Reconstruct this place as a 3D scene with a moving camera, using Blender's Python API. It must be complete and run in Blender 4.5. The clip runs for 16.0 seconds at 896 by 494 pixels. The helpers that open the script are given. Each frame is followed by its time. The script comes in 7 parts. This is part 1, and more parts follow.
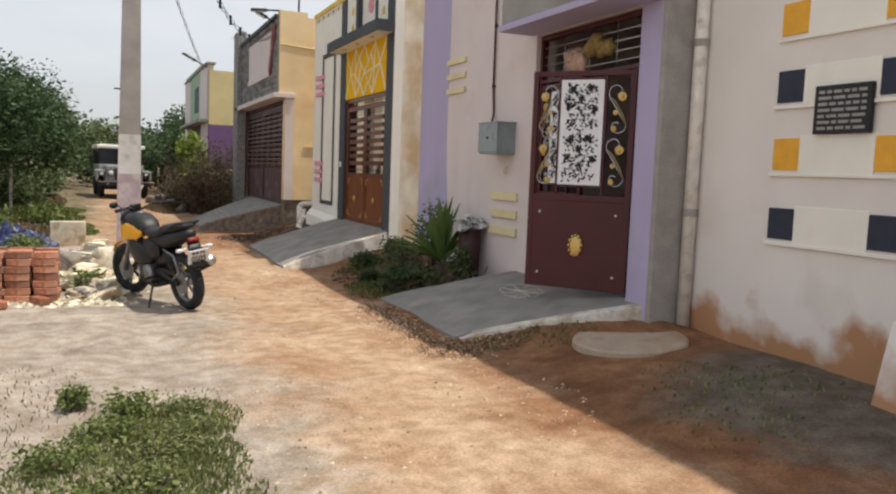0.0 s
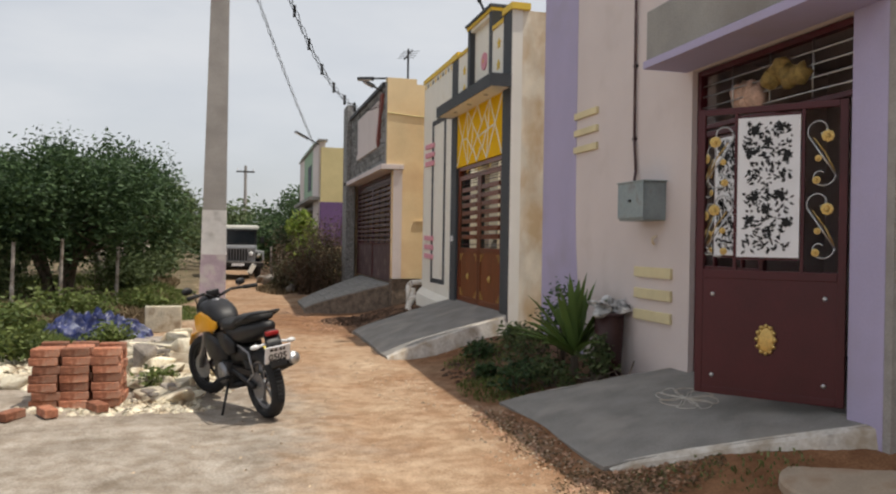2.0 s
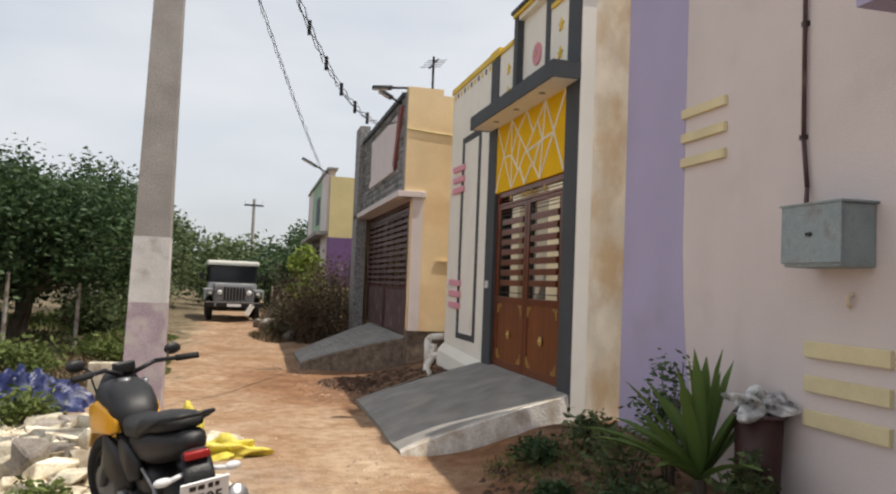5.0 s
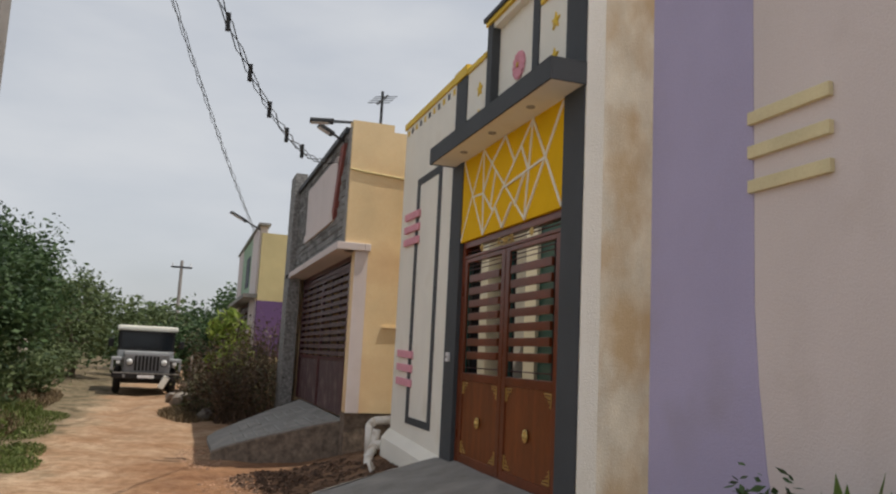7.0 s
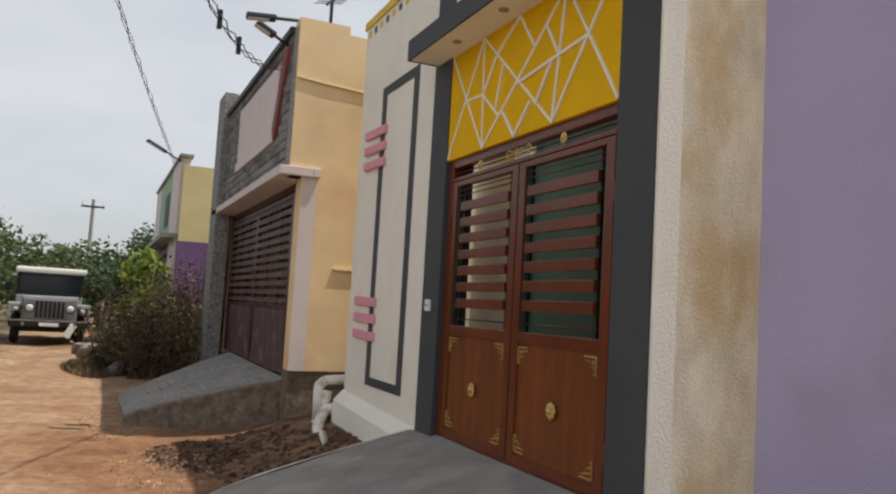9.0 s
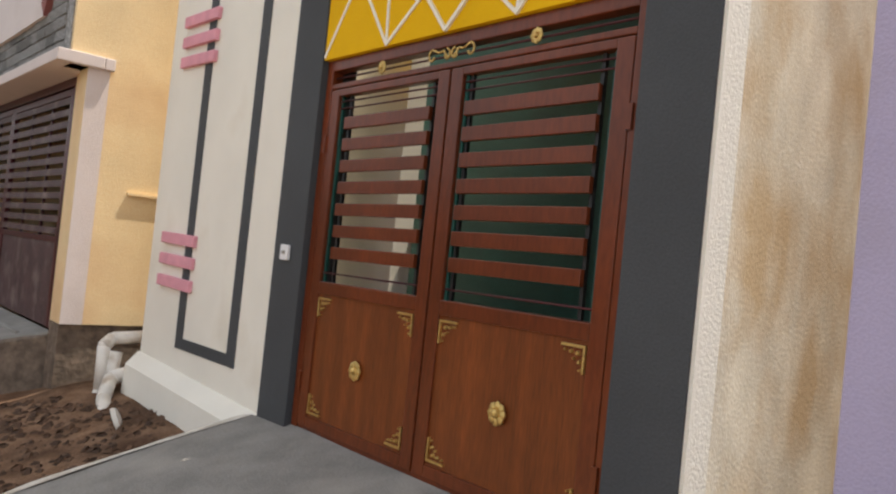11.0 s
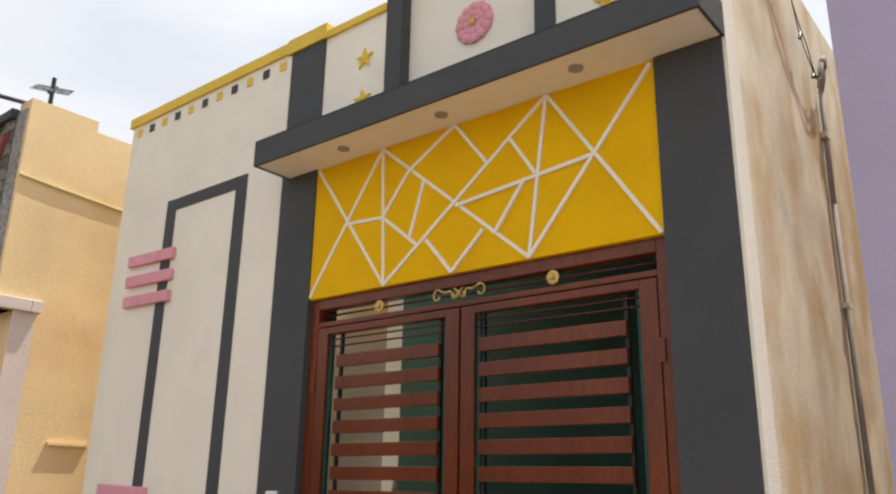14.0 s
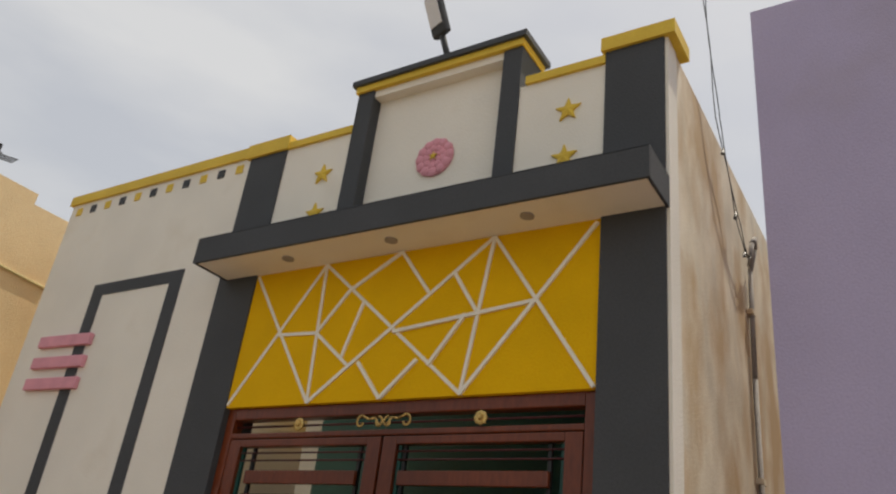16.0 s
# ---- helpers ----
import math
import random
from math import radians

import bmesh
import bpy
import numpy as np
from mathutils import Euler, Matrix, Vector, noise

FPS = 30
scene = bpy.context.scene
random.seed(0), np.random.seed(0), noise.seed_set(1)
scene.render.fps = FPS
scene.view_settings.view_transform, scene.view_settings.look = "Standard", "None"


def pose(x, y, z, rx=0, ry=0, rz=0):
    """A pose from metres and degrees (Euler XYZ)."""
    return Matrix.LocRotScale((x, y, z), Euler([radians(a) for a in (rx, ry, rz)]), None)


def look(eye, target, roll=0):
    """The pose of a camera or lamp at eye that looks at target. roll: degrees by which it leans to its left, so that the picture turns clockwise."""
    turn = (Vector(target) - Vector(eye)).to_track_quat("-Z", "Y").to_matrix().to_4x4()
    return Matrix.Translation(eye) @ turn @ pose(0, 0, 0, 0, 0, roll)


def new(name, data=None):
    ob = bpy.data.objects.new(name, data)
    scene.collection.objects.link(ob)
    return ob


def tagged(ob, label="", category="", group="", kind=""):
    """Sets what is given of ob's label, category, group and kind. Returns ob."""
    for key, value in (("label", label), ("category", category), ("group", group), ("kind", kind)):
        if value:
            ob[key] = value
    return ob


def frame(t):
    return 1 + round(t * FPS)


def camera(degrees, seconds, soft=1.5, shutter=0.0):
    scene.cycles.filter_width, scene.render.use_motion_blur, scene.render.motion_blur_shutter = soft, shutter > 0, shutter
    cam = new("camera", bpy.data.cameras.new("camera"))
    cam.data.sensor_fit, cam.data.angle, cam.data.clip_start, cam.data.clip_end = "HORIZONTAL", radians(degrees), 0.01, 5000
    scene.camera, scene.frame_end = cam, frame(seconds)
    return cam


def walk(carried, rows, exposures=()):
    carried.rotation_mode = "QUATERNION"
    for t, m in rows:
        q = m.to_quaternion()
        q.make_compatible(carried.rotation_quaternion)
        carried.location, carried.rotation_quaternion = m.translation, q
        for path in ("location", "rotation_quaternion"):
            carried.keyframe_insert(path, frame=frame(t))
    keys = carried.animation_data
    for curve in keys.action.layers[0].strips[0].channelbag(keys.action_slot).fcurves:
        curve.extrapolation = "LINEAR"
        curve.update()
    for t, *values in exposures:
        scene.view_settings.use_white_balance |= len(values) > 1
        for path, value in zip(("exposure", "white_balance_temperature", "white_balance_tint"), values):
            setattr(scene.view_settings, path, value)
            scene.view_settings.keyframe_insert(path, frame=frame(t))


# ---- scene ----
cam = camera(59.3, 16.0, soft=2.2)
PATH = [
    (0, (-0.119, 0.034, 1.49), (0.676, 1.859, 1.301), 2.2),
    (0.5, (-0.005, 0.339, 1.485), (0.676, 2.213, 1.323), 1.2),
    (1, (0.166, 0.693, 1.524), (0.78, 2.593, 1.421), 1.1),
    (1.5, (0.266, 1.161, 1.511), (0.823, 3.082, 1.477), 0.9),
    (2, (0.377, 1.609, 1.48), (0.896, 3.541, 1.471), 0.9),
    (2.5, (0.472, 2.073, 1.467), (0.957, 4.013, 1.469), 1.1),
    (3, (0.552, 2.551, 1.477), (1.021, 4.495, 1.479), 1.4),
    (3.5, (0.654, 3.026, 1.488), (1.131, 4.968, 1.487), 1.6),
    (4, (0.678, 3.517, 1.48), (1.155, 5.459, 1.465), 2.1),
    (4.5, (0.798, 3.955, 1.494), (1.276, 5.897, 1.47), 2.1),
    (5, (0.853, 4.392, 1.538), (1.336, 6.331, 1.633), 2.3),
    (5.2, (0.91, 4.628, 1.518), (1.399, 6.554, 1.745), 2.9),
    (7.3, (1.232, 6.655, 1.562), (1.856, 8.535, 1.838), 2.7),
    (7.5, (1.234, 6.821, 1.562), (1.858, 8.701, 1.834), 2.6),
    (8, (1.254, 7.305, 1.57), (2.005, 9.141, 1.822), 3.2),
    (8.5, (1.309, 7.751, 1.531), (2.111, 9.569, 1.759), 3.6),
    (9, (1.342, 8.149, 1.532), (2.148, 9.972, 1.691), 3.3),
    (9.5, (1.389, 8.569, 1.557), (2.424, 10.271, 1.73), 2.6),
    (10, (1.461, 8.967, 1.553), (2.606, 10.592, 1.771), 2.9),
    (10.2, (1.485, 9.144, 1.537), (2.636, 10.769, 1.718), 4.2),
    (12.3, (1.195, 10.392, 1.722), (2.705, 11.703, 1.664), 5.1),
    (12.5, (1.163, 10.428, 1.736), (2.663, 11.749, 1.8), 3.4),
    (13, (0.907, 10.378, 1.756), (2.457, 11.61, 2.036), 3.1),
    (13.5, (0.758, 10.261, 1.714), (2.371, 11.425, 1.924), 5.8),
    (14, (0.739, 10.228, 1.661), (2.228, 11.433, 2.237), 1.0),
    (14.5, (0.688, 10.197, 1.653), (2.214, 11.271, 2.373), 0.3),
    (15, (0.69, 10.201, 1.663), (2.18, 11.185, 2.563), 3.5),
    (15.5, (0.685, 10.23, 1.673), (2.181, 11.208, 2.57), 4.6),
    (16, (0.692, 10.259, 1.679), (2.177, 11.27, 2.557), 7.2),
]
walk(cam, [(t, look(eye, target, roll)) for t, eye, target, roll in PATH],
     [(0.0, 0.38, 6550, 10), (0.5, 0.22, 6550, 10), (1.0, 0.2, 6550, 10), (2.5, 0.15, 6550, 10), (3.5, 0.28, 6550, 10), (4.5, 0.4, 6550, 10), (5.2, 0.25, 6500, 10),
      (7.3, 0.0, 6500, 10), (8.5, 0.06, 6500, 10), (9.2, 0.22, 6550, 10), (10.0, 0.38, 6600, 10), (12.3, 1.18, 6600, 10), (13.3, 1.05, 6700, 10), (14.0, 0.7, 6800, 10),
      (14.6, 0.25, 6850, 10), (15.0, 0.07, 6850, 10), (15.5, 0.02, 6850, 10), (16.0, 0.07, 6850, 10)])

# ---- light ----
SUN_TO = Vector((0.345, -0.15, 1.0)).normalized()
sun_data = bpy.data.lights.new("sun", "SUN")
sun_data.energy, sun_data.angle, sun_data.color = 3.6, radians(0.6), (1.0, 0.93, 0.82)
sun = new("sun", sun_data)
sun.matrix_world = look((0, 0, 30), Vector((0, 0, 30)) - SUN_TO)
world = bpy.data.worlds.new("sky")
scene.world = world
world.use_nodes = True
wn, wl = world.node_tree.nodes, world.node_tree.links
sky = wn.new("ShaderNodeTexSky")
sky.sky_type, sky.sun_disc = "NISHITA", False
sky.sun_elevation, sky.sun_rotation = math.asin(SUN_TO.z), math.atan2(SUN_TO.x, SUN_TO.y)
sky.dust_density, sky.air_density = 3.0, 1.0
wco = wn.new("ShaderNodeTexCoord")
wno = wn.new("ShaderNodeTexNoise")
wno.inputs["Scale"].default_value, wno.inputs["Detail"].default_value = 2.2, 6.0
wmp = wn.new("ShaderNodeMapping")
wmp.inputs["Scale"].default_value = (1.0, 1.0, 3.0)
wrp = wn.new("ShaderNodeMapRange")
wrp.inputs["From Min"].default_value, wrp.inputs["From Max"].default_value = 0.35, 0.65
wrp.inputs["To Min"].default_value, wrp.inputs["To Max"].default_value = 0.62, 0.93
wmx = wn.new("ShaderNodeMix")
wmx.data_type = "RGBA"
wmx.inputs["B"].default_value = (6.6, 6.8, 7.1, 1)
wbg = wn["Background"]
wbg.inputs["Strength"].default_value = 0.1
wl.new(wco.outputs["Generated"], wmp.inputs["Vector"])
wl.new(wmp.outputs["Vector"], wno.inputs["Vector"])
wl.new(wno.outputs["Fac"], wrp.inputs["Value"])
wl.new(wrp.outputs["Result"], wmx.inputs["Factor"])
wl.new(sky.outputs["Color"], wmx.inputs["A"])
wl.new(wmx.outputs["Result"], wbg.inputs["Color"])


# ---- materials ----
def surface(name, base, rough=0.85, vary=0.12, scale=6.0, bump=0.25, grain=90.0, metal=0.0, stain=None, stain_at=0.6, stain_scale=1.5, island=0.0, spec=0.4, stretch=(1, 1, 1), splash=None):
    """A worn surface: base colour with broad and fine variation, optional stains or painted highlights, and fine
    relief.
    """
    m = bpy.data.materials.new(name)
    m.use_nodes = True
    n, l = m.node_tree.nodes, m.node_tree.links
    p = n["Principled BSDF"]
    p.inputs["Roughness"].default_value, p.inputs["Metallic"].default_value = rough, metal
    p.inputs["Specular IOR Level"].default_value = spec
    co = n.new("ShaderNodeTexCoord")
    mp = n.new("ShaderNodeMapping")
    mp.inputs["Scale"].default_value = stretch
    l.new(co.outputs["Object"], mp.inputs["Vector"])

    def noise_at(s, d=5.0):
        t = n.new("ShaderNodeTexNoise")
        t.inputs["Scale"].default_value, t.inputs["Detail"].default_value = s, d
        l.new(mp.outputs["Vector"], t.inputs["Vector"])
        return t.outputs["Fac"]

    def shade(col, k):
        return (*[max(0.0, min(1.0, c * k)) for c in col[:3]], 1)

    broad, fine = noise_at(scale), noise_at(grain, 3.0)
    r = n.new("ShaderNodeValToRGB")
    r.color_ramp.elements[0].position, r.color_ramp.elements[1].position = 0.3, 0.7
    r.color_ramp.elements[0].color, r.color_ramp.elements[1].color = shade(base, 1 - vary), shade(base, 1 + vary)
    l.new(broad, r.inputs["Fac"])
    out = r.outputs["Color"]
    g = n.new("ShaderNodeMix")
    g.data_type, g.blend_type = "RGBA", "OVERLAY"
    g.inputs["Factor"].default_value = min(0.6, vary * 2.0)
    l.new(out, g.inputs["A"])
    l.new(fine, g.inputs["B"])
    out = g.outputs["Result"]
    if stain:
        s = noise_at(stain_scale, 7.0)
        sr = n.new("ShaderNodeMapRange")
        sr.inputs["From Min"].default_value, sr.inputs["From Max"].default_value = stain_at - 0.08, stain_at + 0.12
        l.new(s, sr.inputs["Value"])
        sx = n.new("ShaderNodeMix")
        sx.data_type = "RGBA"
        sx.inputs["B"].default_value = (*stain, 1)
        l.new(sr.outputs["Result"], sx.inputs["Factor"])
        l.new(out, sx.inputs["A"])
        out = sx.outputs["Result"]
    if splash:
        colour, top = splash
        sp = n.new("ShaderNodeSeparateXYZ")
        ge = n.new("ShaderNodeNewGeometry")
        l.new(ge.outputs["Position"], sp.inputs[0])
        wv = n.new("ShaderNodeMath")
        wv.operation = "MULTIPLY_ADD"
        l.new(noise_at(2.3, 7.0), wv.inputs[0])
        wv.inputs[1].default_value = -1.1
        l.new(sp.outputs[2], wv.inputs[2])
        wr = n.new("ShaderNodeMapRange")
        wr.inputs["From Min"].default_value, wr.inputs["From Max"].default_value = top - 0.55, top - 0.78
        l.new(wv.outputs[0], wr.inputs["Value"])
        wx = n.new("ShaderNodeMix")
        wx.data_type = "RGBA"
        wx.inputs["B"].default_value = (*colour, 1)
        l.new(wr.outputs["Result"], wx.inputs["Factor"])
        l.new(out, wx.inputs["A"])
        out = wx.outputs["Result"]
    if island:
        info = n.new("ShaderNodeObjectInfo")
        gi = n.new("ShaderNodeNewGeometry")
        ad = n.new("ShaderNodeMath")
        l.new(info.outputs["Random"], ad.inputs[0])
        l.new(gi.outputs["Random Per Island"], ad.inputs[1])
        fr = n.new("ShaderNodeMath")
        fr.operation = "FRACT"
        l.new(ad.outputs[0], fr.inputs[0])
        mr = n.new("ShaderNodeMapRange")
        mr.inputs["To Min"].default_value, mr.inputs["To Max"].default_value = 1 - island, 1 + island
        l.new(fr.outputs[0], mr.inputs["Value"])
        hs = n.new("ShaderNodeHueSaturation")
        l.new(mr.outputs["Result"], hs.inputs["Value"])
        l.new(out, hs.inputs["Color"])
        out = hs.outputs["Color"]
    l.new(out, p.inputs["Base Color"])
    if bump:
        b = n.new("ShaderNodeBump")
        b.inputs["Strength"].default_value, b.inputs["Distance"].default_value = bump, 0.01
        l.new(fine, b.inputs["Height"])
        l.new(b.outputs["Normal"], p.inputs["Normal"])
    return m


M_WHITE = surface("white_plaster", (0.82, 0.79, 0.71), vary=0.05, scale=1.5, stain=(0.72, 0.67, 0.57), stain_at=0.66)
M_OFFWHITE = surface("offwhite_plaster", (0.74, 0.69, 0.65), vary=0.05, scale=1.2, stain=(0.66, 0.6, 0.55), stain_at=0.66, splash=((0.42, 0.22, 0.11), 0.55))
M_PINKISH = surface("pinkish_plaster", (0.66, 0.58, 0.56), vary=0.05, scale=1.2, stain=(0.58, 0.5, 0.47), stain_at=0.66)
M_LAVENDER = surface("lavender_paint", (0.42, 0.38, 0.55), vary=0.05, scale=1.3, stain=(0.39, 0.35, 0.47), stain_at=0.64)
M_CREAM = surface("cream_paint", (0.77, 0.585, 0.34), vary=0.11, scale=1.4, stain=(0.72, 0.5, 0.28), stain_at=0.6)
M_YELLOW = surface("yellow_paint", (0.77, 0.45, 0.004), vary=0.07, scale=2.5, rough=0.85, spec=0.2)
M_CAP = surface("yellow_trim_paint", (0.72, 0.5, 0.06), vary=0.08, scale=3.0, rough=0.7)
M_RELIEF = surface("muted_yellow_paint", (0.68, 0.59, 0.36), vary=0.08, scale=4.0)
M_DARK = surface("charcoal_paint", (0.056, 0.061, 0.068), vary=0.1, scale=2.0, rough=0.75)
M_PINK = surface("pink_paint", (0.72, 0.33, 0.40), vary=0.08, scale=9.0)
M_WEATHERED = surface("weathered_plaster", (0.75, 0.68, 0.55), vary=0.17, scale=4.5, bump=0.22, grain=110, stain=(0.58, 0.43, 0.26), stain_at=0.52, stain_scale=3.0, stretch=(1.0, 1.0, 0.6))
M_CEMENT = surface("cement", (0.30, 0.29, 0.27), vary=0.14, scale=3.0, bump=0.4, stain=(0.22, 0.2, 0.18), stain_at=0.6)
M_RAMP = surface("cement_ramp", (0.235, 0.222, 0.205), vary=0.16, scale=4.0, bump=0.4, stain=(0.31, 0.285, 0.255), stain_at=0.58, stain_scale=2.5)
M_LIME = surface("lime_edging", (0.6, 0.56, 0.5), vary=0.2, scale=5.0, bump=0.6, grain=40, stain=(0.4, 0.33, 0.25), stain_at=0.55, stain_scale=6)
M_STONE = surface("grey_stone_cladding", (0.19, 0.185, 0.18), vary=0.4, scale=22.0, bump=0.8, grain=40, stain=(0.33, 0.32, 0.31), stain_at=0.6, stain_scale=18, island=0.4)
M_RUBBLEWALL = surface("rough_stone_plinth", (0.16, 0.12, 0.09), vary=0.35, scale=9.0, bump=0.9, grain=20)
M_GREEN = surface("dark_green_wall", (0.008, 0.06, 0.05), vary=0.2, scale=3.0, rough=0.5)
M_TEAK = surface("brown_enamel", (0.13, 0.029, 0.009), vary=0.25, scale=3.0, rough=0.32, bump=0.05, stretch=(1, 1, 0.25), grain=60)
M_TEAKPANEL = surface("brown_wood_panel", (0.165, 0.043, 0.010), vary=0.3, scale=4.0, rough=0.38, bump=0.08, stretch=(1, 2.5, 0.2), grain=50)
M_MAROON = surface("maroon_enamel", (0.066, 0.010, 0.014), vary=0.15, scale=3.0, rough=0.4, bump=0.06)
M_MAROONDULL = surface("faded_maroon_enamel", (0.08, 0.042, 0.046), vary=0.25, scale=5.0, rough=0.55, stain=(0.2, 0.15, 0.14), stain_at=0.6, stain_scale=4)
M_GOLD = surface("gold_metal", (0.62, 0.44, 0.16), vary=0.15, scale=40.0, rough=0.4, metal=0.8)
M_WHITEPAINT = surface("white_enamel", (0.78, 0.78, 0.8), vary=0.04, scale=6.0, rough=0.5)
M_SILVER = surface("silver_steel", (0.55, 0.55, 0.55), vary=0.1, scale=20.0, rough=0.35, metal=0.9)
M_BLACK = surface("black_plastic", (0.012, 0.012, 0.013), vary=0.2, scale=9.0, rough=0.45)
M_NAVY = surface("navy_paint", (0.022, 0.027, 0.05), vary=0.15, scale=10.0, rough=0.6)
M_ORANGE = surface("orange_paint", (0.76, 0.38, 0.035), vary=0.08, scale=10.0, rough=0.6)
M_BOX = surface("teal_grey_steel", (0.27, 0.32, 0.33), vary=0.15, scale=8.0, rough=0.5, stain=(0.2, 0.19, 0.17), stain_at=0.62, stain_scale=8)
M_PVC = surface("white_plastic_pipe", (0.74, 0.70, 0.64), vary=0.12, scale=9.0, rough=0.45, stain=(0.45, 0.36, 0.27), stain_at=0.62, stain_scale=7)
M_PURPLE = surface("purple_paint", (0.16, 0.09, 0.21), vary=0.08, scale=2.0)
M_PALEYELLOW = surface("pale_yellow_paint", (0.62, 0.52, 0.27), vary=0.08, scale=2.0)
M_PALEGREEN = surface("pale_green_paint", (0.3, 0.42, 0.3), vary=0.08, scale=2.0)
M_INTERIOR = surface("interior_cream", (0.8, 0.74, 0.62), vary=0.04, scale=2.0)
M_CONC = surface("concrete", (0.33, 0.31, 0.29), vary=0.14, scale=5.0, bump=0.4, stain=(0.26, 0.24, 0.22), stain_at=0.6, stain_scale=3)


def ground_material():
    """Orange dirt road, grey sand on its west side, dark soil along the houses; all by place."""
    m = bpy.data.materials.new("earth")
    m.use_nodes = True
    n, l = m.node_tree.nodes, m.node_tree.links
    p = n["Principled BSDF"]
    p.inputs["Roughness"].default_value, p.inputs["Specular IOR Level"].default_value = 0.95, 0.15
    co = n.new("ShaderNodeTexCoord")

    def noise_at(s, d=6.0, off=0.0):
        mp = n.new("ShaderNodeMapping")
        mp.inputs["Location"].default_value = (off, off * 0.7, 0)
        l.new(co.outputs["Object"], mp.inputs["Vector"])
        t = n.new("ShaderNodeTexNoise")
        t.inputs["Scale"].default_value, t.inputs["Detail"].default_value = s, d
        l.new(mp.outputs["Vector"], t.inputs["Vector"])
        return t.outputs["Fac"]

    def ramp(fac, a, b, c0, c1):
        r = n.new("ShaderNodeValToRGB")
        r.color_ramp.elements[0].position, r.color_ramp.elements[1].position = a, b
        r.color_ramp.elements[0].color, r.color_ramp.elements[1].color = (*c0, 1), (*c1, 1)
        l.new(fac, r.inputs["Fac"])
        return r.outputs["Color"]

    def mix(fac, a, b):
        x = n.new("ShaderNodeMix")
        x.data_type = "RGBA"
        l.new(fac, x.inputs["Factor"])
        l.new(a, x.inputs["A"])
        l.new(b, x.inputs["B"])
        return x.outputs["Result"]

    def math_node(op, a, b):
        x = n.new("ShaderNodeMath")
        x.operation = op
        for i, v in enumerate((a, b)):
            if isinstance(v, (int, float)):
                x.inputs[i].default_value = v
            else:
                l.new(v, x.inputs[i])
        return x.outputs[0]

    def step(v, a, b):
        x = n.new("ShaderNodeMapRange")
        x.interpolation_type = "SMOOTHSTEP"
        x.inputs["From Min"].default_value, x.inputs["From Max"].default_value = a, b
        l.new(v, x.inputs["Value"])
        return x.outputs["Result"]

    sep = n.new("ShaderNodeSeparateXYZ")
    l.new(co.outputs["Object"], sep.inputs[0])
    wob = math_node("MULTIPLY", math_node("SUBTRACT", noise_at(0.9, 5, 3.0), 0.5), 1.8)
    fine_wob = math_node("MULTIPLY", math_node("SUBTRACT", noise_at(5.0, 5, 9.0), 0.5), 0.9)
    x_w = math_node("ADD", math_node("ADD", sep.outputs[0], wob), fine_wob)
    y_w = math_node("ADD", math_node("ADD", sep.outputs[1], wob), fine_wob)
    orange = ramp(noise_at(1.3), 0.3, 0.72, (0.34, 0.21, 0.125), (0.53, 0.405, 0.285))
    grey = ramp(noise_at(2.2, 7, 5.0), 0.3, 0.7, (0.28, 0.245, 0.205), (0.43, 0.385, 0.33))
    soil = ramp(noise_at(2.8, 7, 2.0), 0.35, 0.68, (0.115, 0.068, 0.044), (0.29, 0.18, 0.115))
    litter = ramp(noise_at(3.5, 7, 8.0), 0.35, 0.65, (0.10, 0.085, 0.05), (0.27, 0.22, 0.15))
    red = ramp(noise_at(2.0, 7, 12.0), 0.3, 0.7, (0.19, 0.092, 0.048), (0.31, 0.165, 0.088))
    col = orange
    # grey, sandy corner in front of the brick stack
    west_near = math_node("MULTIPLY", math_node("SUBTRACT", 1.0, step(x_w, 0.35, 1.5)), math_node("SUBTRACT", 1.0, step(y_w, 9.5, 11.5)))
    col = mix(west_near, col, grey)
    # plant litter under the trees
    col = mix(math_node("MULTIPLY", math_node("SUBTRACT", 1.0, step(x_w, -1.6, -0.7)), step(y_w, 10.0, 12.0)), col, litter)
    col = mix(math_node("MULTIPLY", math_node("SUBTRACT", 1.0, step(x_w, -0.9, 0.0)), step(y_w, 14.5, 16.0)), col, litter)
    # the lane grows redder further on
    col = mix(math_node("MULTIPLY", math_node("MULTIPLY", step(y_w, 12.0, 16.0), step(x_w, -0.6, 0.3)), 0.3), col, red)
    # red earth washed along the east side, dark soil close to the houses
    churned = math_node("MULTIPLY", math_node("MULTIPLY", step(y_w, 13.6, 15.0), math_node("SUBTRACT", 1.0, step(y_w, 17.0, 18.5))), step(x_w, 0.2, 1.5))
    col = mix(math_node("MULTIPLY", churned, 0.85), col, red)
    col = mix(step(x_w, 1.9, 2.9), col, red)
    east = math_node("MULTIPLY", step(x_w, 2.7, 3.5), step(y_w, 7.5, 8.5))
    col = mix(east, col, soil)
    yard = math_node("MULTIPLY", step(x_w, 1.9, 2.6), math_node("MULTIPLY", step(y_w, 14.0, 14.7), math_node("SUBTRACT", 1.0, step(y_w, 16.6, 17.4))))
    col = mix(yard, col, soil)
    heap = math_node("MULTIPLY", step(x_w, 2.9, 3.5), math_node("SUBTRACT", 1.0, step(y_w, 3.9, 4.7)))
    col = mix(heap, col, ramp(noise_at(3.0, 7, 15.0), 0.3, 0.7, (0.10, 0.085, 0.07), (0.21, 0.175, 0.14)))
    # trodden, lighter and darker patches
    patch = n.new("ShaderNodeMix")
    patch.data_type, patch.blend_type = "RGBA", "MULTIPLY"
    patch.inputs["Factor"].default_value = 0.8
    l.new(col, patch.inputs["A"])
